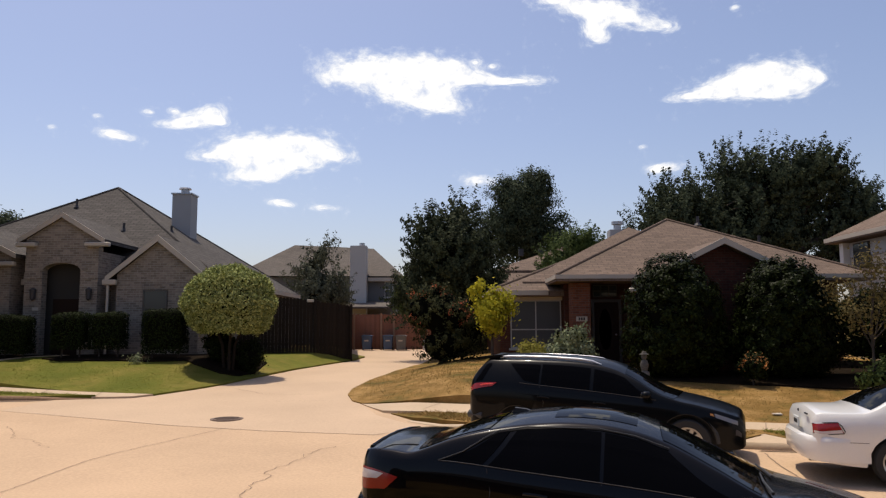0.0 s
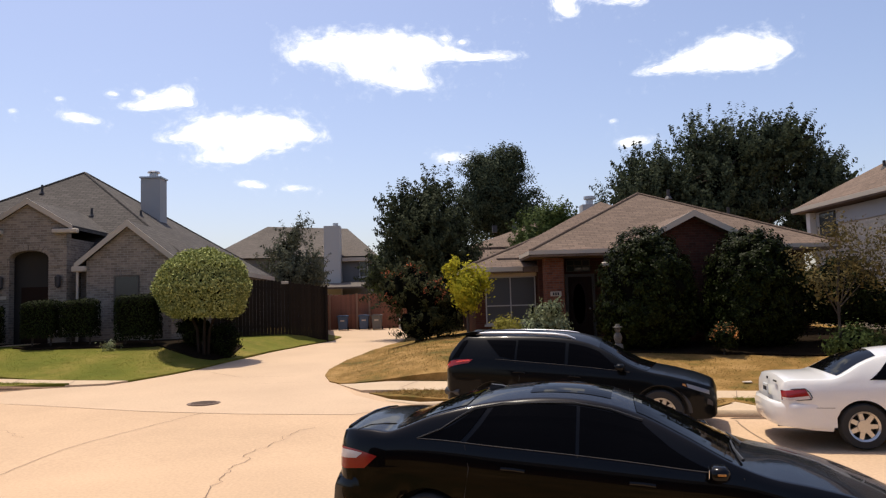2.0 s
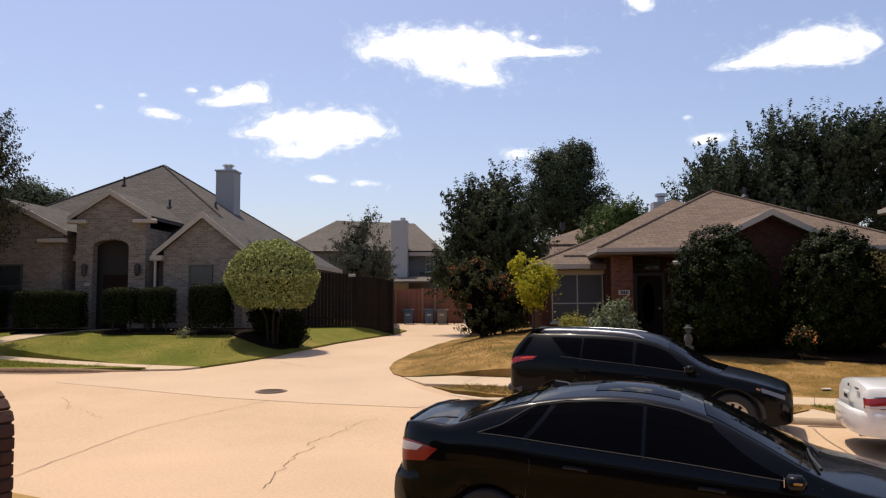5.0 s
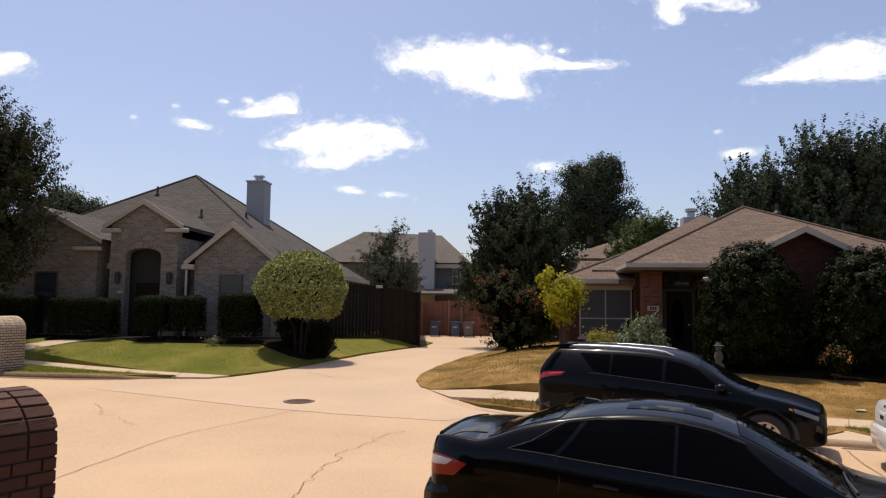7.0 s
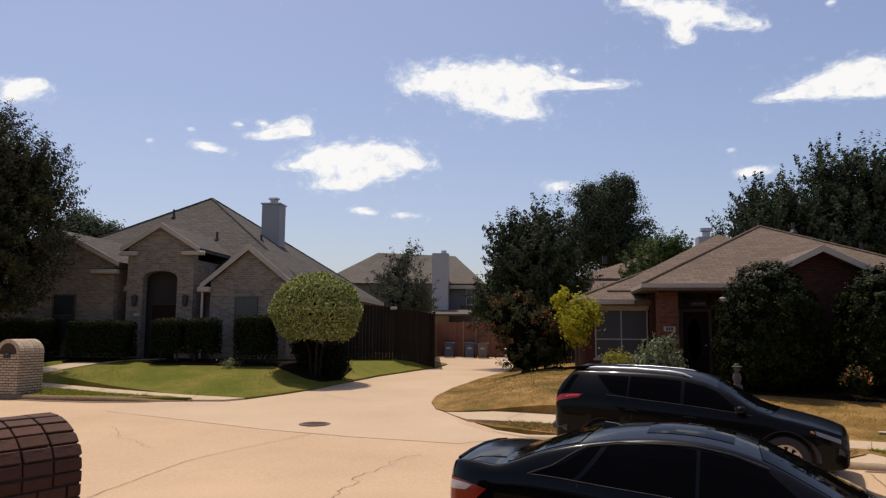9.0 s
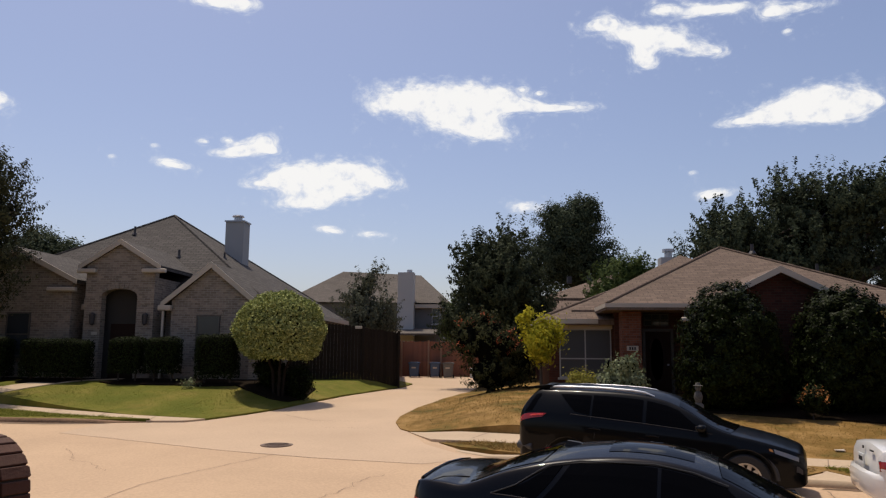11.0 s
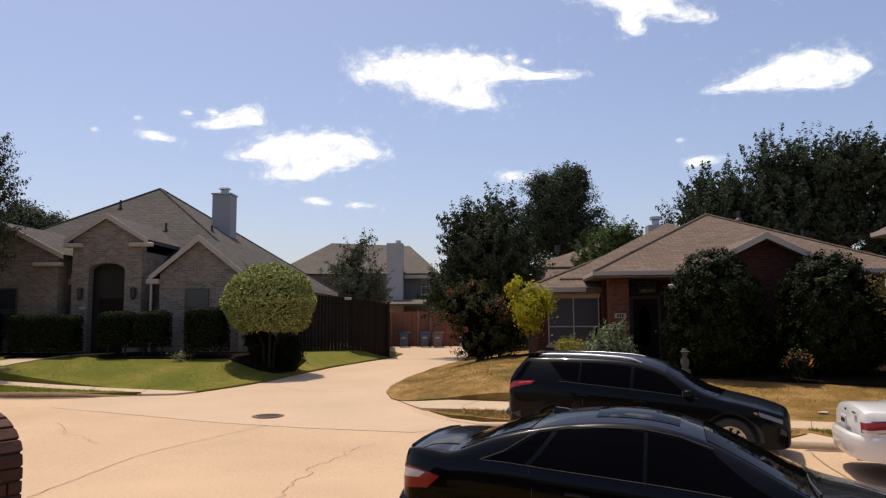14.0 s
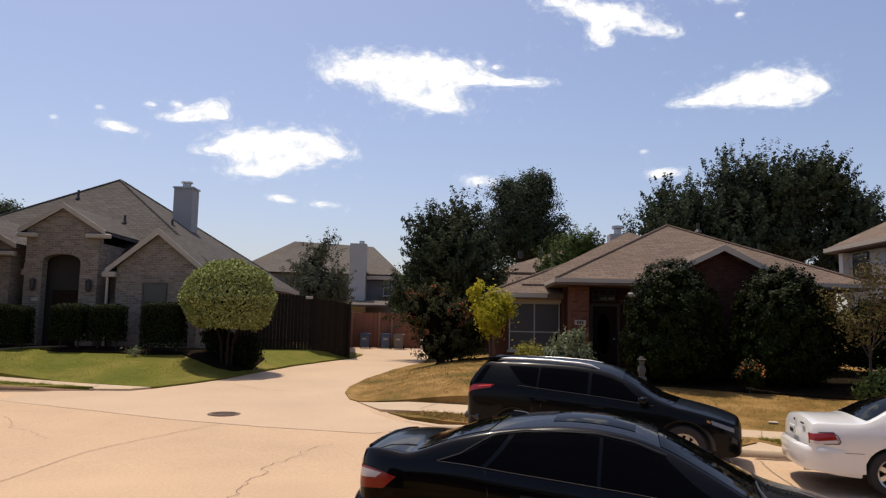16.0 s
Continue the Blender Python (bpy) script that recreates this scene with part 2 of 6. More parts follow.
# ---- builders ----
def skin(bm, uv=True):
    """Normals out, and UVs in metres along each face."""
    bmesh.ops.recalc_face_normals(bm, faces=bm.faces)
    if uv:
        lay = bm.loops.layers.uv.verify()
        for f in bm.faces:
            nn = f.normal
            t = Vector((-nn.y, nn.x, 0))
            t = t.normalized() if t.length > 1e-3 else Vector((1, 0, 0))
            s = nn.cross(t)
            if s.z < 0:
                s, t = -s, -t
            for lp in f.loops:
                lp[lay].uv = (lp.vert.co.dot(t), lp.vert.co.dot(s))
    return bm


def part(name, bm, material, parent=None, label="", smooth=0.0):
    """Links a bmesh as one mesh object under a thing or a part."""
    me = bpy.data.meshes.new(name)
    skin(bm)
    if smooth:
        for f in bm.faces:
            f.smooth = True
        for e in bm.edges:
            if len(e.link_faces) == 2 and e.calc_face_angle(0) > smooth:
                e.smooth = False
    bm.to_mesh(me)
    bm.free()
    me.materials.append(material)
    ob = new(name, me)
    if parent:
        ob.parent = parent
    if label:
        ob["label"] = label
    return ob


def thing(name, at, label, category, group="", rz=0.0, kind="", ry=0.0):
    e = new(name)
    e.empty_display_size = 0.2
    e.matrix_basis = pose(*at, 0, ry, rz)
    return tagged(e, label, category, group, kind)


def box(bm, x0, x1, y0, y1, z0, z1, bevel=0.0):
    v = [bm.verts.new((x, y, z)) for x in (x0, x1) for y in (y0, y1) for z in (z0, z1)]
    fs = [bm.faces.new([v[i] for i in q]) for q in ((0, 1, 3, 2), (4, 6, 7, 5), (0, 4, 5, 1), (2, 3, 7, 6), (0, 2, 6, 4), (1, 5, 7, 3))]
    if bevel:
        es = list({e for f in fs for e in f.edges})
        bmesh.ops.bevel(bm, geom=es, offset=bevel, segments=1, affect="EDGES")
    return bm


def boxed(*a, bevel=0.0):
    return box(bmesh.new(), *a, bevel=bevel)


def tube(bm, pts, radii, n=8, cap=True):
    """A tapered tube along points."""
    rings = []
    for i, p in enumerate(pts):
        p = Vector(p)
        a = Vector(pts[min(i + 1, len(pts) - 1)]) - Vector(pts[max(i - 1, 0)])
        q = a.to_track_quat("Z", "Y")
        rings.append([bm.verts.new(p + q @ Vector((math.cos(k * math.tau / n) * radii[i], math.sin(k * math.tau / n) * radii[i], 0))) for k in range(n)])
    for a, b in zip(rings, rings[1:]):
        for k in range(n):
            bm.faces.new((a[k], a[(k + 1) % n], b[(k + 1) % n], b[k]))
    if cap:
        bm.faces.new(rings[0][::-1])
        bm.faces.new(rings[-1])
    return bm


def prism(bm, outline, y0, y1):
    """An outline in x, z pushed from y0 to y1."""
    a = [bm.verts.new((x, y0, z)) for x, z in outline]
    b = [bm.verts.new((x, y1, z)) for x, z in outline]
    bm.faces.new(a)
    bm.faces.new(b[::-1])
    for i in range(len(a)):
        j = (i + 1) % len(a)
        bm.faces.new((a[i], a[j], b[j], b[i]))
    return bm


def slab(bm, corners, thick):
    """A plane polygon given thickness straight down."""
    a = [bm.verts.new(c) for c in corners]
    b = [bm.verts.new((c[0], c[1], c[2] - thick)) for c in corners]
    bm.faces.new(a)
    bm.faces.new(b[::-1])
    for i in range(len(a)):
        j = (i + 1) % len(a)
        bm.faces.new((a[i], a[j], b[j], b[i]))
    return bm


# ---- ground ----
def lie(y):
    """Height of the concrete, which climbs gently away from the street."""
    return 0.0 if y < 11 else 0.04 * (y - 11) if y < 27 else 0.64 + min(y - 27, 17) / 17 * 0.2


def ease(v):
    v = min(max(v, 0.0), 1.0)
    return v * v * (3 - 2 * v)


def along(pts, y):
    """x of a line at y."""
    for (x0, y0), (x1, y1) in zip(pts, pts[1:]):
        if y0 <= y <= y1:
            return x0 + (x1 - x0) * (y - y0) / (y1 - y0)
    return pts[0][0] if y < pts[0][1] else pts[-1][0]


DRIVE_LEFT = [(-7.85, 20.4), (-7.3, 21.6), (-6.8, 22.8), (-6.4, 24.5), (-5.8, 26.5), (-5.0, 30.2), (-4.15, 33.5)]
DRIVE_RIGHT = [(-2.05, 18.3), (-2.4, 19.1), (-2.68, 20.3), (-2.72, 21.5), (-2.5, 23.6), (-1.84, 26.8), (-1.07, 30.5), (-0.8, 33.3)]
KERB_RIGHT = [(-2.05, 18.2), (-1.49, 16.95), (-0.82, 16.05), (-0.14, 15.4), (2.2, 14.2), (5.0, 13.2), (6.25, 12.95), (9.0, 12.5), (14.0, 11.7), (30.0, 9.5), (60, 5)]
KERB_LEFT = [(-60, 21.5), (-30, 20.2), (-16.0, 19.7), (-14.15, 19.55), (-12.4, 19.4), (-10.8, 19.5), (-9.3, 19.75)]


def lawn_left(x, y):
    k = ease((along(DRIVE_LEFT, y) - x) / (2.3 - 1.1 * ease((y - 27) / 4)))
    return lie(y) + 0.062 + (0.55 - 0.2 * ease((y - 26) / 4)) * ease((y - 20.6) / 5.2) * k + 0.02 * noise.noise((x * 0.6, y * 0.6, 0))


def lawn_right(x, y):
    k = ease((x - along(DRIVE_RIGHT, y)) / 3.0)
    return lie(y) + 0.03 + 0.06 * k + 0.40 * ease((y - 15.5) / 4.5) * k + 0.02 * noise.noise((x * 0.6, y * 0.6, 4))


def patch(outline, height, step=0.5, skirt=0.3):
    """A sheet over an outline that follows a height, with sides going down."""
    bm = bmesh.new()
    bm.faces.new([bm.verts.new((x, y, 0)) for x, y in outline])
    bmesh.ops.triangulate(bm, faces=bm.faces[:])
    xs, ys = [p[0] for p in outline], [p[1] for p in outline]
    for axis, lo, hi in ((0, min(xs), max(xs)), (1, min(ys), max(ys))):
        n = int((hi - lo) / step)
        for i in range(1, n):
            co = [0, 0, 0]
            co[axis] = lo + (hi - lo) * i / n
            no = [0, 0, 0]
            no[axis] = 1
            bmesh.ops.bisect_plane(bm, geom=bm.verts[:] + bm.edges[:] + bm.faces[:], plane_co=co, plane_no=no)
    for v in bm.verts:
        v.co.z = height(v.co.x, v.co.y)
    if skirt:
        edges = [e for e in bm.edges if e.is_boundary]
        r = bmesh.ops.extrude_edge_only(bm, edges=edges)
        for v in r["geom"]:
            if isinstance(v, bmesh.types.BMVert):
                v.co.z -= skirt
    return bm


def fixed(ob, label, kind="structure"):
    return tagged(ob, label, kind=kind)


bm = bmesh.new()
for i in range(-12, 12):
    for j in range(-6, 40):
        q = [(i * 160, j * 80), ((i + 1) * 160, j * 80), ((i + 1) * 160, (j + 1) * 80), (i * 160, (j + 1) * 80)]
        bm.faces.new([bm.verts.new((x, y, -0.35 if y < 60 else 0.3)) for x, y in q])
bmesh.ops.remove_doubles(bm, verts=bm.verts, dist=0.01)
fixed(part("ground", bm, LAWN_FAR), "wide dry grass ground reaching the horizon")

fixed(part("yard", patch([(-70, 31), (70, 31), (70, 110), (-70, 110)], lambda x, y: 0.56 + 0.2 * ease((y - 30) / 12), 6, 1.0), LAWN_DRY), "dry back yards behind the houses")
street = fixed(part("road", patch([(-60, -8), (60, -8), (60, 30), (2, 47), (-9, 47), (-9, 30), (-60, 30)], lambda x, y: lie(y), 1.0, 0.2), CONCRETE), "sunlit tan concrete street and driveway with cracks")

fixed(part("driveway", patch([(-10.6, 17.7), (-7.41, 16.36), (-5.78, 15.66), (-3.71, 15.02), (-1.39, 14.54), (-0.3, 15.3), (-0.9, 15.95), (-1.55, 16.9), (-2.0, 18.3), (-2.3, 19.1), (-2.6, 20.3), (-2.65, 21.5), (-2.4, 23.6), (-1.75, 26.8), (-1.0, 30.5), (-0.75, 33.3), (-0.75, 44.3), (-5.6, 44.3), (-4.1, 33.5), (-4.95, 30.1), (-5.9, 26.5), (-6.5, 24.5), (-6.9, 22.8), (-7.4, 21.6), (-7.95, 20.4), (-9.0, 19.85), (-9.3, 19.7), (-10.5, 19.3)], lambda x, y: lie(y) + 0.005, 0.5, 0.003), CONCRETE_PALE), "paler newer concrete driveway apron")
WALK_BACK_L = [(-8.0, 20.3), (-10.35, 20.9), (-12.96, 21.9), (-16.2, 23.3), (-30, 29)]
WALK_FRONT_L = [(-30, 27.4), (-15.1, 21.75), (-12.1, 20.5), (-10.7, 20.1), (-9.2, 19.75)]
fixed(part("lawn", patch(WALK_BACK_L[:1] + DRIVE_LEFT[1:] + [(-4.0, 36), (-40, 40), (-40, 33)] + WALK_BACK_L[:0:-1], lawn_left, 0.6), LAWN_GREEN), "mown green front lawn")
fixed(part("pavement", patch(WALK_BACK_L + WALK_FRONT_L + [(-8.4, 19.85)], lambda x, y: lie(y) + 0.055, 0.8), WALK), "pale concrete sidewalk")
fixed(part("verge", patch([(-60, 22.5), (-60, 39)] + WALK_FRONT_L[:-1] + [(-9.35, 19.82)] + [(x, y + 0.16) for x, y in KERB_LEFT[::-1][1:]], lambda x, y: lie(y) + 0.10, 0.8), LAWN_GREEN), "narrow green grass strip beside the kerb")
DR = DRIVE_RIGHT
fixed(part("lawn", patch([(-2.1, 18.65)] + DR[1:] + [(-0.8, 36), (40, 36), (40, 11.6), (14, 14.0), (9, 14.8), (6.95, 15.2), (6.07, 15.4), (3.2, 16.6), (0.56, 18.0), (-0.8, 18.35)], lawn_right, 0.5), LAWN_DRY), "sun-dried brown and yellow front lawn")
fixed(part("pavement", patch([(-2.1, 18.6), (-0.8, 18.3), (0.56, 17.95), (3.2, 16.55), (6.07, 15.35), (6.95, 15.15), (9, 14.75), (14, 13.95), (40, 11.5), (40, 10.4), (14, 12.95), (9, 13.75), (6.6, 14.3), (5.74, 14.5), (3.0, 15.4), (0.15, 16.65), (-0.87, 16.95), (-1.45, 17.3)], lambda x, y: lie(y) + 0.02 + 0.08 * ease((x + 2.1) / 1.5), 0.4), WALK), "pale concrete sidewalk")
fixed(part("verge", patch([(-1.25, 17.1), (-0.87, 16.9), (0.15, 16.6), (3.0, 15.35), (5.6, 14.5), (5.95, 14.0), (5.2, 13.35), (2.3, 14.4), (0.0, 15.55), (-0.7, 16.2)], lambda x, y: lie(y) + 0.02 + 0.095 * ease((x + 1.3) / 1.2), 0.3), LAWN_DRY), "sparse dry grass strip beside the kerb")
fixed(part("verge", patch([(5.75, 14.45), (6.6, 14.25), (9, 13.7), (14, 12.9), (40, 10.3), (40, 8.6), (14, 11.95), (9, 12.75), (6.6, 13.1), (6.25, 13.3)], lambda x, y: lie(y) + 0.115, 0.5), LAWN_DRY), "green and brown grass strip beside the kerb")
fixed(part("pavement", patch([(5.55, 14.55), (5.8, 14.45), (6.3, 13.25), (6.6, 13.1), (6.0, 13.15), (5.2, 13.3), (5.85, 13.85)], lambda x, y: lie(y) + 0.107, 0.5), WALK), "small concrete slab across the verge")
# beds before the hedges: mulch and hedge shade in one dark colour
fixed(part("mulch_shade_bed", patch([(-21.6, 25.15), (-17.4, 25.0), (-17.0, 26.9), (-21.6, 27.0)], lambda x, y: lawn_left(x, y) + 0.045, 0.3, 0.12), MULCH_SHADE), "bark mulch under the hedges, with their shade in its dark colour")
fixed(part("mulch_shade_bed", patch([(-16.75, 25.0), (-15.2, 24.9), (-14.0, 26.9), (-16.9, 26.95)], lambda x, y: lawn_left(x, y) + 0.045, 0.3, 0.12), MULCH_SHADE), "bark mulch under the hedges, with their shade in its dark colour")
fixed(part("mulch_shade_bed", patch([(-13.85, 25.3), (-13.0, 24.75), (-11.2, 24.85), (-10.0, 24.6), (-8.9, 24.8), (-8.5, 25.4), (-8.4, 27.2), (-8.9, 27.25), (-13.2, 26.9)], lambda x, y: lawn_left(x, y) + 0.045, 0.3, 0.12), MULCH_SHADE), "bark mulch round the hedges and topiary, darkened as shade")
# this bed's black paints the shade at the shrubs' feet
fixed(part("mulch_shade_bed", patch([(4.5, 20.0), (5.2, 19.5), (6.6, 19.1), (8.2, 18.75), (9.4, 18.35), (12.6, 18.1), (16.0, 17.6), (16.0, 24.3), (9.7, 24.3), (9.6, 21.3), (6.3, 21.3), (4.7, 21.0)], lambda x, y: lawn_right(x, y) + 0.045, 0.3, 0.12), MULCH_SHADE), "near-black bed standing in for the shade under the shrubs")
NEAR = [(-60, 12), (-20, 9.5), (-7.0, 8.2), (-3.4, 6.9), (-1.2, 5.95), (3.0, 3.5), (8.0, 0.8), (20, -4.0), (20, -8), (-60, -8)]
fixed(part("lawn", patch(NEAR, lambda x, y: 0.12 + 0.36 * ease((6.2 - 0.55 * x - y) / 3.0), 0.8), LAWN_DRY), "dry front lawn on the near side of the street")


def kerb(pts, label, material=WALK):
    """A rounded kerb with its gutter lip, swept along a line."""
    bm = bmesh.new()
    prof = [(-0.02, -0.1), (0.0, 0.03), (0.02, 0.085), (0.06, 0.115), (0.16, 0.118), (0.18, -0.1)]
    fine = []
    for (x0, y0), (x1, y1) in zip(pts, pts[1:]):
        n = max(1, int(math.hypot(x1 - x0, y1 - y0) / 0.6))
        fine += [(x0 + (x1 - x0) * i / n, y0 + (y1 - y0) * i / n) for i in range(n)]
    fine.append(pts[-1])
    rows = []
    for i, (x, y) in enumerate(fine):
        a, b = fine[max(i - 1, 0)], fine[min(i + 1, len(fine) - 1)]
        t = Vector((b[0] - a[0], b[1] - a[1], 0)).normalized()
        s = Vector((-t.y, t.x, 0))
        rows.append([bm.verts.new((x + s.x * d, y + s.y * d, lie(y) + (h * (0.12 + 0.88 * ease(min(i, len(fine) - 1 - i) / 3)) if h > 0 else h))) for d, h in prof])
    for a, b in zip(rows, rows[1:]):
        for k in range(len(prof) - 1):
            bm.faces.new((a[k], a[k + 1], b[k + 1], b[k]))
    bm.faces.new(rows[0])
    bm.faces.new(rows[-1][::-1])
    return fixed(part("kerb", bm, material, smooth=0.6), label)


kerb(KERB_RIGHT[2:], "worn rounded concrete kerb")
kerb(KERB_LEFT, "low concrete kerb stained by mud", mat("mud_stained_concrete", (0.22, 0.135, 0.08), 0.9, var=0.4, fine=16, big=1.2, bump=0.2, spec=0.15))
kerb([(20, -4.0), (8.0, 0.8), (3.0, 3.5), (-1.2, 5.95), (-3.4, 6.9), (-7.0, 8.2), (-20, 9.5), (-60, 12)], "concrete kerb on the near side")


def ribbon(pts, wide, wander=0.0, label="", material=CRACK, name="crack"):
    """A thin strip lying 4 mm over the street along a line."""
    bm = bmesh.new()
    rows = []
    fine = []
    for (x0, y0), (x1, y1) in zip(pts, pts[1:]):
        n = max(1, int(math.hypot(x1 - x0, y1 - y0) / 0.09))
        fine += [(x0 + (x1 - x0) * i / n, y0 + (y1 - y0) * i / n) for i in range(n)]
    fine.append(pts[-1])
    for i, (x, y) in enumerate(fine):
        a, b = fine[max(i - 1, 0)], fine[min(i + 1, len(fine) - 1)]
        t = Vector((b[0] - a[0], b[1] - a[1], 0)).normalized()
        o = wander * (noise.noise((x * 3, y * 3, 1)) + 0.6 * noise.noise((x * 11, y * 11, 2)))
        w = wide * (0.65 + 0.9 * abs(noise.noise((x * 5, y * 5, 7)))) / 2 if wander else wide / 2
        rows.append([bm.verts.new((x - t.y * (o + d), y + t.x * (o + d), lie(y) + 0.009)) for d in (-w, w)])
    for a, b in zip(rows, rows[1:]):
        bm.faces.new((a[0], a[1], b[1], b[0]))
    return tagged(part(name, bm, material, street), label)


ribbon([(-6.0, 8.2), (-6.03, 10.2), (-6.02, 11.06), (-5.9, 12.26), (-5.64, 12.96), (-5.1, 14.1), (-4.49, 15.32)], 0.016, 0.03, "dark expansion joint", SEAM, "joint")
ribbon([(-2.6, 8.8), (-2.71, 9.94), (-2.77, 10.62), (-2.63, 11.04), (-2.72, 11.58), (-2.51, 12.0), (-2.36, 12.76), (-1.99, 13.46)], 0.012, 0.13, "winding crack")
ribbon([(-9.1, 15.6), (-8.58, 14.8), (-8.3, 14.32), (-7.67, 13.94), (-7.09, 13.32)], 0.009, 0.13, "winding crack")
ribbon([(-9.5, 17.3), (-7.41, 16.36), (-5.78, 15.66), (-3.71, 15.02), (-1.39, 14.54), (1.0, 14.2)], 0.009, 0.02, "shallow joint", SEAM, "joint")
ribbon([(5.44, 12.8), (5.25, 11.7), (5.21, 10.62), (5.1, 9.4), (5.0, 7.5)], 0.022, 0.03, "dark joint", SEAM, "joint")
ribbon([(-6.2, 21.8), (-5.0, 20.6), (-3.6, 20.5)], 0.02, 0.05, "shallow joint", SEAM, "joint")
ribbon([(-4.4, 19.2), (-2.9, 19.3)], 0.016, 0.1, "fine crack")

STAIN = mat("gutter_mud", (0.17, 0.11, 0.065), 0.95, var=0.35, fine=14, big=1.5, bump=0.2)


def stain(outline, label):
    bm = bmesh.new()
    bm.faces.new([bm.verts.new((x, y, lie(y) + 0.008)) for x, y in outline])
    return tagged(part("mud_stain", bm, STAIN, street), label)


stain([(-17.5, 19.55), (-15, 19.45), (-13.2, 19.2), (-12.0, 19.12), (-10.9, 19.28), (-10.2, 19.45), (-10.9, 19.48), (-12.4, 19.38), (-14.15, 19.53), (-17.5, 19.76)], "dark mud dried in the gutter")
stain([(5.4, 12.95), (5.9, 12.86), (6.5, 12.75), (7.4, 12.58), (7.4, 12.72), (6.25, 12.93), (5.5, 13.03)], "dirt and leaves in the gutter")
for x, y, k in ((-9.6, 20.7, 1), (-11.4, 21.3, 1), (-13.2, 22.0, 1), (-15.0, 22.8, 1), (-0.1, 18.2, -1), (1.2, 17.65, -1), (6.5, 15.25, -1), (8.2, 14.9, -1)):
    bm = bmesh.new()
    d = (0.28, -1.1) if k == 1 else (-0.42, -1.0)
    z0, z1 = lie(y) + (0.062 if k == 1 else 0.106), lie(y + d[1]) + (0.062 if k == 1 else 0.106)
    bm.faces.new([bm.verts.new(c) for c in ((x, y, z0), (x + 0.018, y, z0), (x + d[0] + 0.018, y + d[1], z1), (x + d[0], y + d[1], z1))])
    tagged(part("joint", bm, SEAM, street), "sidewalk joint")
fixed(part("path", patch([(-17.1, 23.75), (-16.2, 23.35), (-13.75, 26.93), (-14.75, 26.93)], lambda x, y: lawn_left(x, y) + 0.03, 0.6, 0.12), WALK), "narrow concrete path to the entry")

# dark bed laid where the topiary's shadow falls, as painted shade
fixed(part("mulch_shade_bed", patch([(-8.95, 25.0), (-8.3, 24.4), (-7.4, 24.15), (-6.8, 24.35), (-6.5, 25.2), (-6.6, 27.2), (-8.35, 27.2)], lambda x, y: lawn_left(x, y) + 0.05, 0.3, 0.12), MULCH_SHADE), "near-black bed standing in for the topiary tree's shadow")

cover = thing("manhole_cover", (-4.82, 16.45, lie(16.45)), "round dark iron manhole cover set in the concrete", "manhole cover")
bm = bmesh.new()
bmesh.ops.create_cone(bm, segments=40, cap_ends=True, radius1=0.36, radius2=0.355, depth=0.03)
part("frame", bm, IRON, cover).location.z = 0.0
bm = bmesh.new()
bmesh.ops.create_cone(bm, segments=36, cap_ends=True, radius1=0.31, radius2=0.305, depth=0.03)
for i in range(-3, 4):
    w = math.sqrt(0.27 ** 2 - (i * 0.075) ** 2)
    box(bm, -w, w, i * 0.075 - 0.012, i * 0.075 + 0.012, 0.014, 0.021)
part("lid", bm, IRON, cover, "lid with raised ribs").location.z = 0.008


# ---- plants ----
def leaves(name, centres, size, material, parent, label="", aspect=0.55, up=0.0, facing=None):
    """Many small leaf blades, each a bent rhombus, in one mesh."""
    n = len(centres)
    a = rng.normal(size=(n, 3))
    a[:, 2] += up
    a /= np.linalg.norm(a, axis=1)[:, None]
    side = rng.normal(size=(n, 3))
    if facing is not None:
        side = facing + rng.normal(size=(n, 3)) * 0.32
        a = np.cross(side, a)
        a /= np.linalg.norm(a, axis=1)[:, None]
    b = np.cross(a, side)
    b /= np.linalg.norm(b, axis=1)[:, None]
    s = size * rng.uniform(0.6, 1.35, (n, 1))
    c = np.asarray(centres)
    v = np.stack([c - a * s, c + b * s * aspect, c + a * s, c - b * s * aspect], 1).reshape(-1, 3)
    me = bpy.data.meshes.new(name)
    me.vertices.add(4 * n)
    me.vertices.foreach_set("co", v.astype(np.float32).ravel())
    me.loops.add(4 * n)
    me.loops.foreach_set("vertex_index", np.arange(4 * n, dtype=np.int32))
    me.polygons.add(n)
    me.polygons.foreach_set("loop_start", np.arange(0, 4 * n, 4, dtype=np.int32))
    me.update(calc_edges=True)
    me.materials.append(material)
    ob = new(name, me)
    ob.parent = parent
    if label:
        ob["label"] = label
    return ob


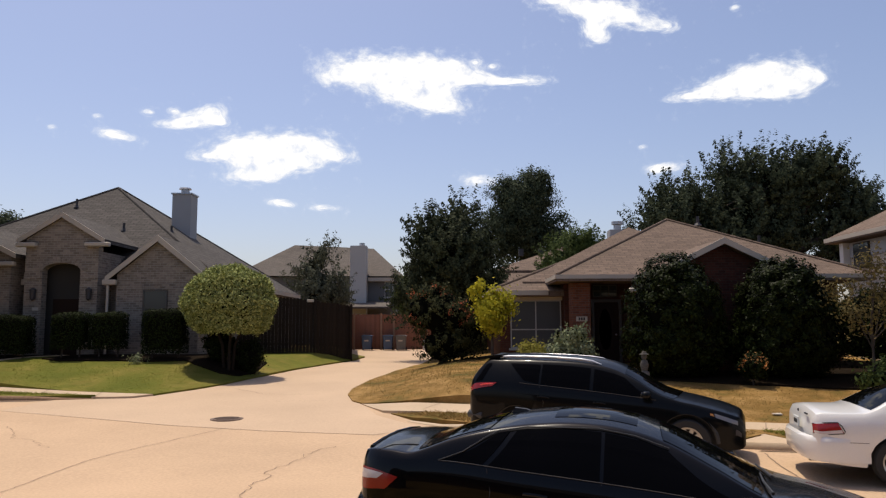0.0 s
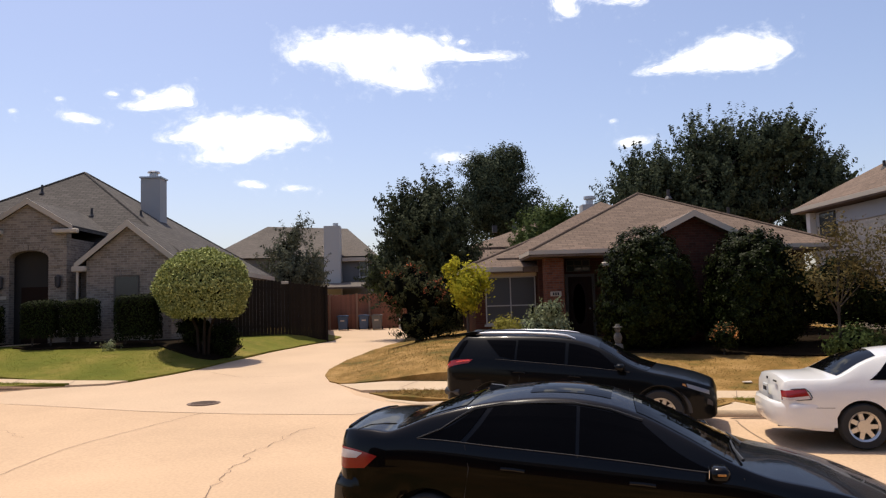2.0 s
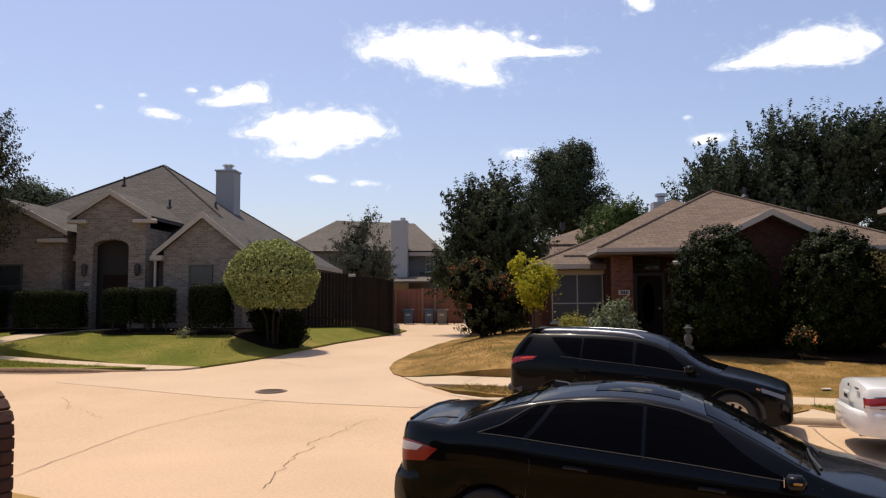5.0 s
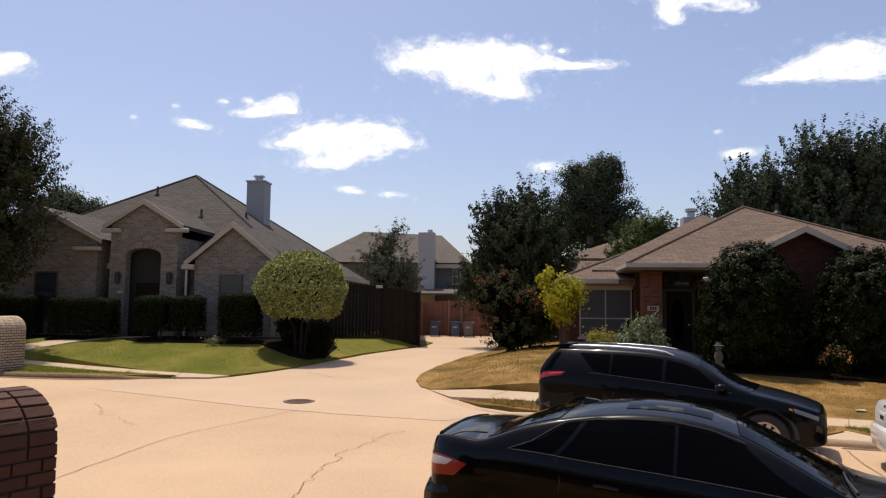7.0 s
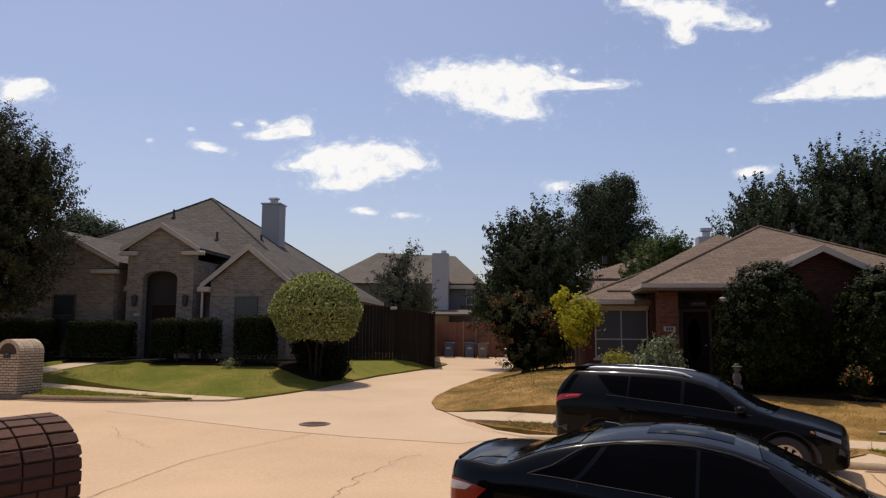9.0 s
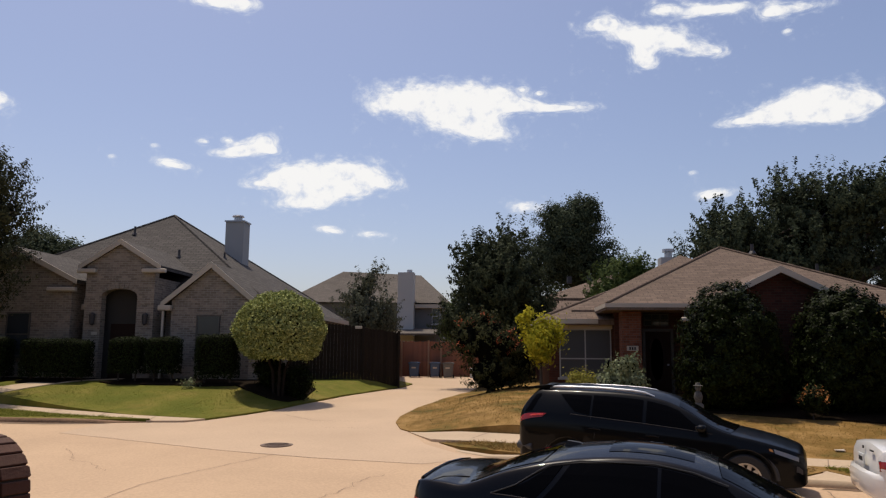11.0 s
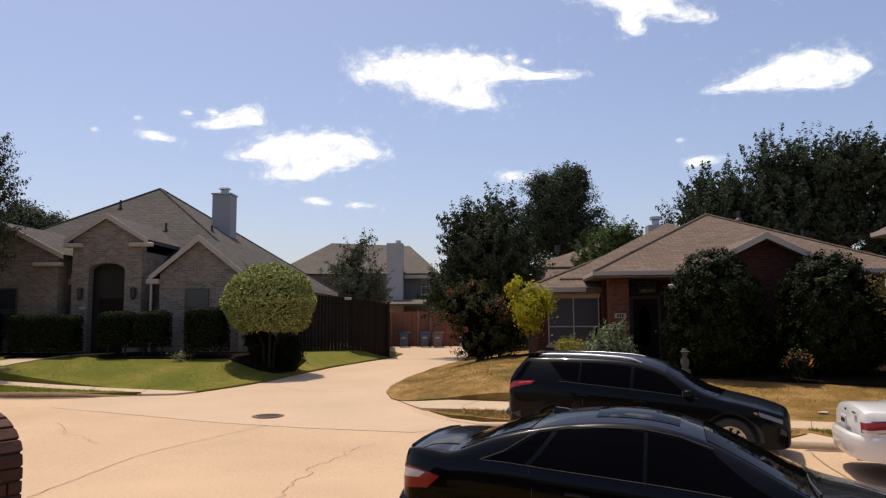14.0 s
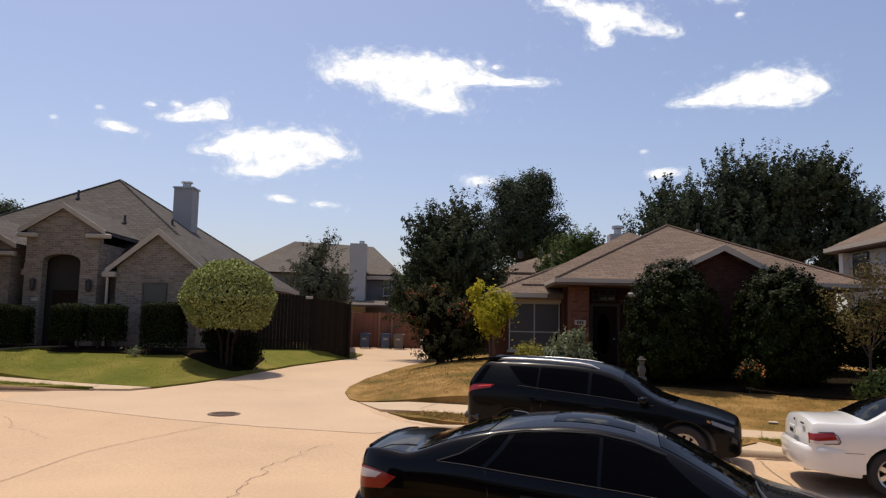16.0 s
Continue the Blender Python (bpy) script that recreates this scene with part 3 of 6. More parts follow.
def puff(blobs, clumps, per, spread, shell=0.75, spray=0.0):
    """Leaf centres in small clumps near the skins of several ellipsoids."""
    out, heads, out_n = [], [], []
    vol = np.array([b[3] * b[4] * b[5] for b in blobs]) ** (2 / 3)
    for b, n in zip(blobs, np.maximum(3, (clumps * vol / vol.sum())).astype(int)):
        d = rng.normal(size=(n, 3))
        d /= np.linalg.norm(d, axis=1)[:, None]
        r = (shell + (1.06 - shell) * rng.random((n, 1)) ** 0.7)
        inner = rng.random((n, 1)) < 0.25
        r = np.where(inner, rng.uniform(0.2, shell, (n, 1)), r)
        h = np.array(b[:3]) + d * r * np.array(b[3:6])
        heads.append(h)
        k = rng.integers(int(per * 0.6), int(per * 1.4), n)
        rep = np.repeat(h, k, 0)
        if spray:
            way = d + (0, 0, 0.7) + rng.normal(size=d.shape) * 0.3
            way /= np.linalg.norm(way, axis=1)[:, None]
            way *= rng.uniform(0.5, 1.5, (n, 1))
            f = rng.uniform(-0.5, 1.0, (len(rep), 1))
            out.append(rep + np.repeat(way, k, 0) * f * spray + rng.normal(size=rep.shape) * spread * 0.55 * (1.15 - 0.75 * np.maximum(f, 0)))
        else:
            out.append(rep + rng.normal(size=rep.shape) * spread * rng.uniform(0.7, 1.2, (len(rep), 1)))
        w = (out[-1] - np.array(b[:3])) / np.array(b[3:6])
        out_n.append(w / np.maximum(np.linalg.norm(w, axis=1), 1e-3)[:, None])
    return np.concatenate(out), np.concatenate(heads), np.concatenate(out_n)


def lump(bm, c, r, bumpy=0.15, sub=2):
    """An uneven inner mass."""
    k = bmesh.ops.create_icosphere(bm, subdivisions=sub, radius=1)
    for v in k["verts"]:
        f = 1 + bumpy * noise.noise((v.co.x * 2 + c[0], v.co.y * 2 + c[1], v.co.z * 2))
        v.co = Vector((c[0] + v.co.x * r[0] * f, c[1] + v.co.y * r[1] * f, c[2] + v.co.z * r[2] * f))
    return bm


def tree(name, at, blobs, trunk, clumps, per, size, spread, material, label, category="tree", core=0.55, fork=0.35, extra=None, stems=1, group="", spray=0.0):
    """Trunk, limbs reaching into each mass of the crown, and leaves."""
    e = thing(name, at, label, category, group)
    bm = bmesh.new()
    h = min(b[2] - b[5] * 0.3 for b in blobs)
    top = max(b[2] for b in blobs)
    for s in range(stems):
        ox, oy = (0, 0) if stems == 1 else (math.cos(s * 2.4) * trunk * 2.2, math.sin(s * 2.4) * trunk * 2.2)
        tube(bm, [(ox, oy, -0.25), (ox * 1.2, oy * 1.2, h * 0.5), (ox * 1.6, oy * 1.6, h), (ox + 0.1, oy, (h + top) / 2)], [trunk * 1.25, trunk, trunk * 0.8, trunk * 0.35], 9)
    part("trunk", bm, BARK, e, smooth=1.2)
    pts, heads, ways = puff(blobs, clumps, per, spread, spray=spray)
    bm = bmesh.new()
    for b in blobs:
        z0 = h * (0.6 + fork * rng.random())
        mid = (b[0] * 0.45, b[1] * 0.45, z0 * 0.5 + b[2] * 0.5)
        tube(bm, [(0, 0, z0), mid, (b[0], b[1], b[2] + b[5] * 0.3)], [trunk * 0.5, trunk * 0.33, trunk * 0.12], 6)
    for hd in heads[rng.random(len(heads)) < 0.22]:
        b = min(blobs, key=lambda q: (q[0] - hd[0]) ** 2 + (q[1] - hd[1]) ** 2 + (q[2] - hd[2]) ** 2)
        tube(bm, [(b[0], b[1], b[2]), ((b[0] + hd[0]) / 2, (b[1] + hd[1]) / 2, (b[2] + hd[2]) / 2 + 0.05), tuple(hd)], [trunk * 0.14, trunk * 0.09, trunk * 0.03], 4, False)
    part("branchwork", bm, BARK, e)
    # solid cores coloured as the darkness deep in the crown
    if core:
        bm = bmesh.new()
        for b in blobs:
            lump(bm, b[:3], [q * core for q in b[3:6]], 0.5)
        part("inner_mass", bm, L_INNER_SHADE, e, "near-black solid standing in for the crown's inner shade")["kind"] = "stuff"
    leaves("crown", pts, size, material, e, facing=ways)
    if extra:
        mtl, share, nm, lab = extra
        pick = heads[(rng.random(len(heads)) < share) & (heads[:, 2] > np.quantile(heads[:, 2], 0.4))]
        rep = np.repeat(pick, 14, 0)
        leaves(nm, rep + rng.normal(size=rep.shape) * spread * 0.6 + (0, 0, spread * 0.4), size * 0.9, mtl, e, lab)["kind"] = "stuff"
    return e


def hedge(at, sx, sy, sz, n, label, low=0.14, material=L_HEDGE, name="hedge", size=0.035, rz=0.0, round_=0.25, group="clipped hedges"):
    """A clipped box of leaves over a near-black core standing in for inner shade, on short stems."""
    e = thing(name, at, label, "hedge", group, rz)
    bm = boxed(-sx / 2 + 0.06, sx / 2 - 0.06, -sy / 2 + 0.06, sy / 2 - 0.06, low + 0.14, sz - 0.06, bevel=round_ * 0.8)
    part("inner_mass", bm, L_INNER_SHADE, e)
    for i in range(max(2, int(sx / 0.5))):
        x = -sx / 2 + 0.25 + i * (sx - 0.5) / max(1, int(sx / 0.5) - 1)
        part("stem", tube(bmesh.new(), [(x, 0, -0.2), (x + 0.03, 0.02, low + 0.3)], [0.04, 0.03], 6), BARK, e)
    h = np.array([sx / 2, sy / 2, sz / 2])
    p = rng.uniform(-1, 1, (n, 3))
    ax = rng.choice(3, n, p=np.array([sy * sz, sx * sz, sx * sy]) / (sy * sz + sx * sz + sx * sy))
    p[np.arange(n), ax] = np.sign(rng.uniform(-1, 1, n))
    q = p * h
    inner = np.clip(q, -(h - round_), h - round_)
    d = q - inner
    ln = np.linalg.norm(d, axis=1)[:, None]
    q = np.where(ln > round_, inner + d / np.maximum(ln, 1e-6) * round_, q)
    q *= 1 + 0.03 * rng.normal(size=(n, 1))
    q[:, 2] += sz / 2 + 0.02 * np.sin(q[:, 0] * 5)
    way = (d / np.maximum(ln, 1e-6))[q[:, 2] > low]
    q = q[q[:, 2] > low]
    leaves("foliage", q, size, material, e, facing=way)
    return e


# ---- houses ----
def house(name, at, label):
    return thing(name, at, label, "house")


def under(ob, top):
    """Keeps a part that was built in place where it is, under its thing."""
    inv = top.matrix_basis.inverted()
    ob.parent = top
    for v in ob.data.vertices:
        v.co = inv @ v.co
    return ob


def hp(name, bm, material, top, label="", smooth=0.0):
    return under(part(name, bm, material, None, label, smooth), top)


def hip(bm, x0, x1, y0, y1, z, rise, thick=0.18):
    """A hip roof over a rectangle: slopes, fascia and soffit."""
    hw, hd = (x1 - x0) / 2, (y1 - y0) / 2
    k = min(hw, hd)
    a = [bm.verts.new(c) for c in ((x0, y0, z), (x1, y0, z), (x1, y1, z), (x0, y1, z))]
    d = [bm.verts.new((v.co.x, v.co.y, z - thick)) for v in a]
    if hw <= hd:
        r = [bm.verts.new(((x0 + x1) / 2, y0 + k, z + rise)), bm.verts.new(((x0 + x1) / 2, y1 - k + 0.01, z + rise))]
        fs = [(a[0], a[1], r[0]), (a[1], a[2], r[1], r[0]), (a[2], a[3], r[1]), (a[3], a[0], r[0], r[1])]
    else:
        r = [bm.verts.new((x0 + k, (y0 + y1) / 2, z + rise)), bm.verts.new((x1 - k, (y0 + y1) / 2, z + rise))]
        fs = [(a[0], a[1], r[1], r[0]), (a[1], a[2], r[1]), (a[2], a[3], r[0], r[1]), (a[3], a[0], r[0])]
    for f in fs:
        bm.faces.new(f)
    for i in range(4):
        j = (i + 1) % 4
        bm.faces.new((a[i], a[j], d[j], d[i]))
    bm.faces.new(d[::-1])
    return bm


def hip_fascia(bm, x0, x1, y0, y1, z, high=0.2, t=0.03):
    """Fascia boards just proud of the roof's edge."""
    box(bm, x0 - t, x1 + t, y0 - t, y0 - 0.002, z - high, z + 0.015)
    box(bm, x0 - t, x1 + t, y1 + 0.002, y1 + t, z - high, z + 0.015)
    box(bm, x0 - t, x0 - 0.002, y0 + 0.002, y1 - 0.002, z - high, z + 0.012)
    box(bm, x1 + 0.002, x1 + t, y0 + 0.002, y1 - 0.002, z - high, z + 0.012)
    return bm


def gable_roof(bm, xc, half, y0, y1, z_eave, rise, thick=0.14):
    """Two slopes with their ridge along y."""
    for s in (-1, 1):
        slab(bm, [(xc, y0, z_eave + rise), (xc + s * half, y0, z_eave), (xc + s * half, y1, z_eave), (xc, y1, z_eave + rise)], thick)
    return bm


def rakes(bm, xc, half, y, z_eave, rise, deep=0.2, t=0.04):
    """The two sloping boards at a gable's front."""
    for s in (-1, 1):
        prism(bm, [(xc, z_eave + rise + 0.02), (xc + s * (half + 0.02), z_eave + 0.01), (xc + s * (half + 0.02), z_eave - deep), (xc, z_eave + rise - deep * 1.1)][::s], y - t, y - 0.003)
    return bm


def window(top, x0, x1, y, z0, z1, bars=(1, 1), frame_mat=TRIM_TAN, w=0.05, sill=True, pane_mat=PANE):
    """A window on a wall facing -y: frame, panes in front of a slab coloured as dark depth, sill."""
    # nearly flush slab; its dark colour replaces a shaded reveal
    e = part("window", boxed(x0, x1, y - 0.012, y + 0.06, z0, z1), RECESS_SHADE, None)
    under(e, top)
    bm = bmesh.new()
    for a in ((x0, x1, z0, z0 + w), (x0, x1, z1 - w, z1), (x0, x0 + w, z0 + w, z1 - w), (x1 - w, x1, z0 + w, z1 - w)):
        box(bm, a[0], a[1], y - 0.05, y - 0.014, a[2], a[3])
    nx, nz = bars
    for i in range(1, nx):
        c = x0 + (x1 - x0) * i / nx
        box(bm, c - w / 2, c + w / 2, y - 0.045, y - 0.014, z0 + w, z1 - w)
    for i in range(1, nz):
        c = z0 + (z1 - z0) * i / nz
        box(bm, x0 + w, x1 - w, y - 0.043, y - 0.014, c - w / 2, c + w / 2)
    f = part("frame", bm, frame_mat, e)
    for i in range(nx):
        for j in range(nz):
            a0, a1 = x0 + (x1 - x0) * i / nx + w * 0.6, x0 + (x1 - x0) * (i + 1) / nx - w * 0.6
            b0, b1 = z0 + (z1 - z0) * j / nz + w * 0.6, z0 + (z1 - z0) * (j + 1) / nz - w * 0.6
            g = part("pane", boxed(a0, a1, y - 0.03, y - 0.02, b0, b1), pane_mat, e)
    s = part("sill", boxed(x0 - 0.06, x1 + 0.06, y - 0.09, y - 0.012, z0 - 0.07, z0 - 0.002), frame_mat, e) if sill else None
    for o in (f, s, *[c for c in e.children if c.name.startswith("pane")]):
        if o:
            under(o, top)
            o.parent = e
    return e


def wall_with_arch(x0, x1, y0, y1, z0, z1, ax0, ax1, spring, rise, apex=None):
    """A front wall pierced by an arched opening; apex: x, z of a gable on top."""
    arc = [(ax0, z0)] + [((ax0 + ax1) / 2 - math.cos(math.pi * i / 10) * (ax1 - ax0) / 2, spring + math.sin(math.pi * i / 10) * rise) for i in range(11)] + [(ax1, z0)]
    bm = bmesh.new()
    out = [(x0, z0)] + arc + [(x1, z0), (x1, z1)] + ([apex] if apex else []) + [(x0, z1)]
    return prism(bm, out, y0, y1)


def pipe(top, x, y, z, high, r=0.05, material=METAL_DARK, flash=True):
    bm = bmesh.new()
    tube(bm, [(x, y, z - 0.4), (x, y, z + high)], [r, r], 10)
    if flash:
        tube(bm, [(x, y, z - 0.06), (x, y, z + 0.05)], [r * 2.6, r * 1.3], 10)
    return hp("vent_pipe", bm, material, top)


FRAME_DARK = mat("bronze_window_frame", (0.07, 0.06, 0.05), 0.5, var=0.1, bump=0)
PAD1, PAD2 = 1.08, 0.92
one = house("house", (-15.0, 33.0, PAD1), "tan brick house with steep grey shingle roof and arched entry")
hp("wall", boxed(-22.9, -8.95, 28.1, 42.2, PAD1 - 0.4, 3.95), BRICK_TAN, one)
hp("roof", hip(bmesh.new(), -23.3, -8.55, 27.7, 42.6, 4.05, 4.9), SHINGLE_GREY, one)
hp("fascia", hip_fascia(bmesh.new(), -23.3, -8.55, 27.7, 42.6, 4.05), TRIM_TAN, one)
hp("entry_wall", wall_with_arch(-15.55, -12.85, 26.95, 27.3, PAD1 - 0.4, 5.5, -14.9, -13.5, 4.33, 0.28, (-14.2, 6.36)), BRICK_TAN, one, "tan brick entry front with an arch")
for s in (0, 1):
    x = -15.55 if s == 0 else -13.15
    hp("entry_side_wall", boxed(x, x + 0.3, 27.302, 30.5, PAD1 - 0.4, 5.05), BRICK_TAN, one)
    hp("cornice", boxed(-15.85 if s == 0 else -13.3, -15.1 if s == 0 else -12.4, 26.72, 26.945, 5.2, 5.36, bevel=0.03), TRIM_TAN, one, "boxed eave return")
    x0 = -15.15 if s == 0 else -13.1
    lamp = hp("wall_lantern", boxed(x0 - 0.05, x0 + 0.05, 26.84, 26.95, 3.62, 3.66), METAL_DARK, one, "small black coach lantern")
    bm = bmesh.new()
    tube(bm, [(x0, 26.83, 3.22), (x0, 26.83, 3.28), (x0, 26.83, 3.55), (x0, 26.83, 3.62), (x0, 26.83, 3.7)], [0.03, 0.09, 0.11, 0.12, 0.02], 8)
    o = hp("lantern_body", bm, METAL_DARK, one)
    o.parent = lamp
hp("entry_roof", gable_roof(bmesh.new(), -14.2, 1.6, 26.8, 31.5, 5.48, 1.0), SHINGLE_GREY, one)
hp("rake_board", rakes(bmesh.new(), -14.2, 1.6, 26.8, 5.48, 1.0, 0.17), TRIM_TAN, one)
# black panel just behind the arch, painted as the porch's deep shade
hp("entry_shade_panel", boxed(-15.2, -13.2, 27.55, 27.65, PAD1 - 0.3, 5.0), RECESS_SHADE, one, "dark panel standing in for the porch's deep shade")
hp("entry_door", boxed(-14.75, -13.65, 27.5, 27.548, PAD1, 3.3), DOOR, one)
bm = bmesh.new()
for i in range(14):
    a0, a1 = math.pi * (i + 0.06) / 14, math.pi * (i + 0.94) / 14
    prism(bm, [(-14.2 - math.cos(a) * r, 4.33 + math.sin(a) * (r - 0.42) ) for a, r in ((a0, 0.71), (a1, 0.71), (a1, 0.93), (a0, 0.93))][::-1], 26.925, 26.948)
hp("arch_bricks", bm, BRICK_TAN, one, "soldier bricks round the arch")
hp("brick_band", boxed(-15.57, -14.95, 26.92, 26.948, 4.02, 4.24), BRICK_TAN, one)
hp("brick_band", boxed(-13.45, -12.83, 26.92, 26.948, 4.02, 4.24), BRICK_TAN, one)
hp("house_number_plate", boxed(-15.2, -14.98, 26.925, 26.948, 2.86, 2.98), TRIM_TAN, one, "pale number plaque")
# right-hand gable wing
hp("wing_wall", prism(bmesh.new(), [(-12.15, PAD1 - 0.4), (-9.1, PAD1 - 0.4), (-9.1, 4.18), (-10.62, 5.43), (-12.15, 4.18)], 26.98, 30), BRICK_TAN, one)
hp("wing_roof", gable_roof(bmesh.new(), -10.62, 1.86, 26.8, 31.5, 4.08, 1.52), SHINGLE_GREY, one)
hp("rake_board", rakes(bmesh.new(), -10.62, 1.86, 26.8, 4.08, 1.52, 0.2), TRIM_TAN, one)
hp("cornice", boxed(-12.6, -12.1, 26.74, 26.97, 3.78, 3.98, bevel=0.03), TRIM_TAN, one, "boxed eave return")
bm = bmesh.new()
tube(bm, [(-12.42, 26.86, PAD1), (-12.42, 26.86, 3.78)], [0.05, 0.05], 8)
hp("downpipe", bm, TRIM_TAN, one)
window(one, -11.15, -10.25, 26.97, 2.05, 3.6, (1, 2), FRAME_DARK, 0.05)
bm = bmesh.new()
for i in range(15):
    x = -11.25 + i * 0.075
    box(bm, x, x + 0.066, 26.955, 26.975, 3.62, 3.83)
hp("brick_lintel", bm, BRICK_TAN, one, "soldier course over the window")
# left-hand gable wing
hp("wing_wall", prism(bmesh.new(), [(-20.6, PAD1 - 0.4), (-16.1, PAD1 - 0.4), (-16.1, 4.92), (-18.35, 6.08), (-20.6, 4.92)], 26.98, 31), BRICK_TAN, one)
hp("wing_roof", gable_roof(bmesh.new(), -18.35, 2.5, 26.8, 32.5, 4.95, 1.28), SHINGLE_GREY, one)
hp("rake_board", rakes(bmesh.new(), -18.35, 2.5, 26.8, 4.95, 1.28, 0.18), TRIM_TAN, one)
hp("cornice", boxed(-17.0, -15.88, 26.74, 26.97, 4.5, 4.66, bevel=0.03), TRIM_TAN, one, "boxed eave return")
window(one, -18.6, -17.65, 26.97, 2.05, 3.7, (1, 2), FRAME_DARK, 0.05)
# chimney and roof pipes
chim = hp("chimney", boxed(-13.1, -12.2, 34.6, 35.5, 5.5, 8.55), SIDING, one, "tall grey sided chimney")
bm = boxed(-13.15, -12.15, 34.55, 35.55, 8.552, 8.62)
tube(bm, [(-12.65, 35.05, 8.6), (-12.65, 35.05, 8.85)], [0.2, 0.2], 12)
tube(bm, [(-12.65, 35.05, 8.86), (-12.65, 35.05, 8.93)], [0.3, 0.26], 12)
o = hp("chimney_cap", bm, METAL_DULL, one)
o.parent = chim
pipe(one, -13.85, 31.2, 6.4, 0.3)
pipe(one, -12.1, 32.0, 6.42, 0.25)
pipe(one, -16.95, 33.2, 7.75, 0.35)
for s, t in (((-15.925, 35.07, 8.97), (-23.25, 27.75, 4.09)), ((-15.925, 35.07, 8.97), (-8.6, 27.75, 4.09)), ((-15.925, 35.2, 8.97), (-8.6, 42.5, 4.09))):
    hp("ridge_cap", tube(bmesh.new(), [s, t], [0.05, 0.05], 6), SHINGLE_GREY, one, "capped hip ridge")

two = house("house", (8.0, 27.0, PAD2), "low red brick house with tan shingle hip roof and front gable")
hp("wall", boxed(3.9, 12.9, 24.4, 33.6, PAD2 - 0.4, 3.62), BRICK_RED_SHADED, two)
hp("wing_wall", boxed(1.8, 3.896, 25.0, 33.0, PAD2 - 0.4, 3.2), BRICK_RED_SHADED, two)
hp("roof", hip(bmesh.new(), 3.4, 13.3, 22.8, 34.4, 3.8, 2.42), SHINGLE_TAN, two)
hp("fascia", hip_fascia(bmesh.new(), 3.4, 13.3, 22.8, 34.4, 3.8, 0.11), TRIM_TAN, two)
hp("roof", hip(bmesh.new(), 1.4, 10.0, 24.5, 33.5, 3.4, 1.76), SHINGLE_TAN, two)
hp("fascia", hip_fascia(bmesh.new(), 1.4, 3.35, 24.5, 33.5, 3.4, 0.14), TRIM_TAN, two)
hp("roof", hip(bmesh.new(), 2.6, 12.3, 25.2, 37.0, 3.75, 2.5), SHINGLE_TAN, two)
for s, t in (((8.35, 27.75, 6.24), (3.42, 22.82, 3.83)), ((8.35, 27.75, 6.24), (13.28, 22.82, 3.83)), ((5.7, 28.8, 5.17), (1.42, 24.52, 3.43))):
    hp("ridge_cap", tube(bmesh.new(), [s, t], [0.045, 0.045], 6), SHINGLE_TAN, two, "capped hip ridge")
# column takes the lighter brick copy so it reads as lit
hp("column", boxed(3.97, 4.56, 23.4, 23.99, PAD2 - 0.4, 3.6), BRICK_RED_LIT, two, "square red brick porch column")
hp("porch_wall", boxed(6.3, 6.34, 21.8, 24.39, PAD2 - 0.4, 3.6), BRICK_RED_SHADED, two)
hp("porch_gutter", boxed(5.55, 6.5, 22.3, 22.5, 3.24, 3.38, bevel=0.03), TRIM_TAN, two, "short tan porch eave")
door = hp("front_door", boxed(4.86, 5.64, 24.3, 24.36, PAD2, 3.0), DOOR, two, "dark wooden front door with an oval pane")
for a in ((4.76, 4.85, PAD2, 3.1), (5.65, 5.74, PAD2, 3.1), (4.851, 5.649, 3.01, 3.1)):
    o = hp("door_frame", boxed(a[0], a[1], 24.28, 24.38, a[2], a[3]), FRAME_DARK, two)
    o.parent = door
bm = bmesh.new()
bmesh.ops.create_circle(bm, cap_ends=True, segments=32, radius=1)
for v in bm.verts:
    v.co = Vector((5.2 + v.co.x * 0.2, 24.29, 2.12 + v.co.y * 0.66))
bmesh.ops.solidify(bm, geom=bm.faces[:], thickness=0.012)
o = hp("oval_pane", bm, mat("frosted_door_glass", (0.8, 0.74, 0.64), 0.25, var=0.2, fine=14, bump=0.4), two, "frosted oval glass")
o.parent = door
bm = bmesh.new()
tube(bm, [(5.53, 24.2, 1.95), (5.53, 24.3, 1.95)], [0.035, 0.02], 8)
o = hp("door_knob", bm, METAL_DULL, two)
o.parent = door
window(two, 4.82, 5.62, 24.38, 3.18, 3.58, (3, 2), FRAME_DARK, 0.03, False)
window(two, 2.15, 3.86, 24.98, 1.5, 3.1, (2, 1), SIDING, 0.04, True, BLIND)
o = hp("meeting_rail", boxed(2.15, 3.86, 24.92, 24.945, 2.1, 2.14), SIDING, two)
hp("frieze_board", boxed(1.6, 3.9, 24.9, 24.98, 3.1, 3.3), TRIM_TAN, two)
sign = hp("number_sign", boxed(4.1, 4.45, 23.37, 23.398, 2.38, 2.53), TRIM_TAN, two, "pale number plaque")
for i in range(3):
    o = hp("figure_bar", boxed(4.17 + i * 0.075, 4.22 + i * 0.075, 23.36, 23.369, 2.41, 2.5), BAR_DARK, two, "dark bar")
    o.parent = sign
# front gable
hp("gable_wall", prism(bmesh.new(), [(6.34, PAD2 - 0.4), (9.6, PAD2 - 0.4), (9.6, 3.8), (7.97, 4.58), (6.34, 3.8)], 21.35, 24.35), BRICK_RED_SHADED, two)
hp("gable_roof", gable_roof(bmesh.new(), 7.97, 1.9, 21.0, 26.5, 3.78, 0.95), SHINGLE_TAN, two)
hp("rake_board", rakes(bmesh.new(), 7.97, 1.9, 21.0, 3.78, 0.95, 0.15), TRIM_TAN, two)
pipe(two, 9.4, 27.4, 6.0, 0.3, 0.06)
pipe(two, 10.9, 25.6, 5.0, 0.35)
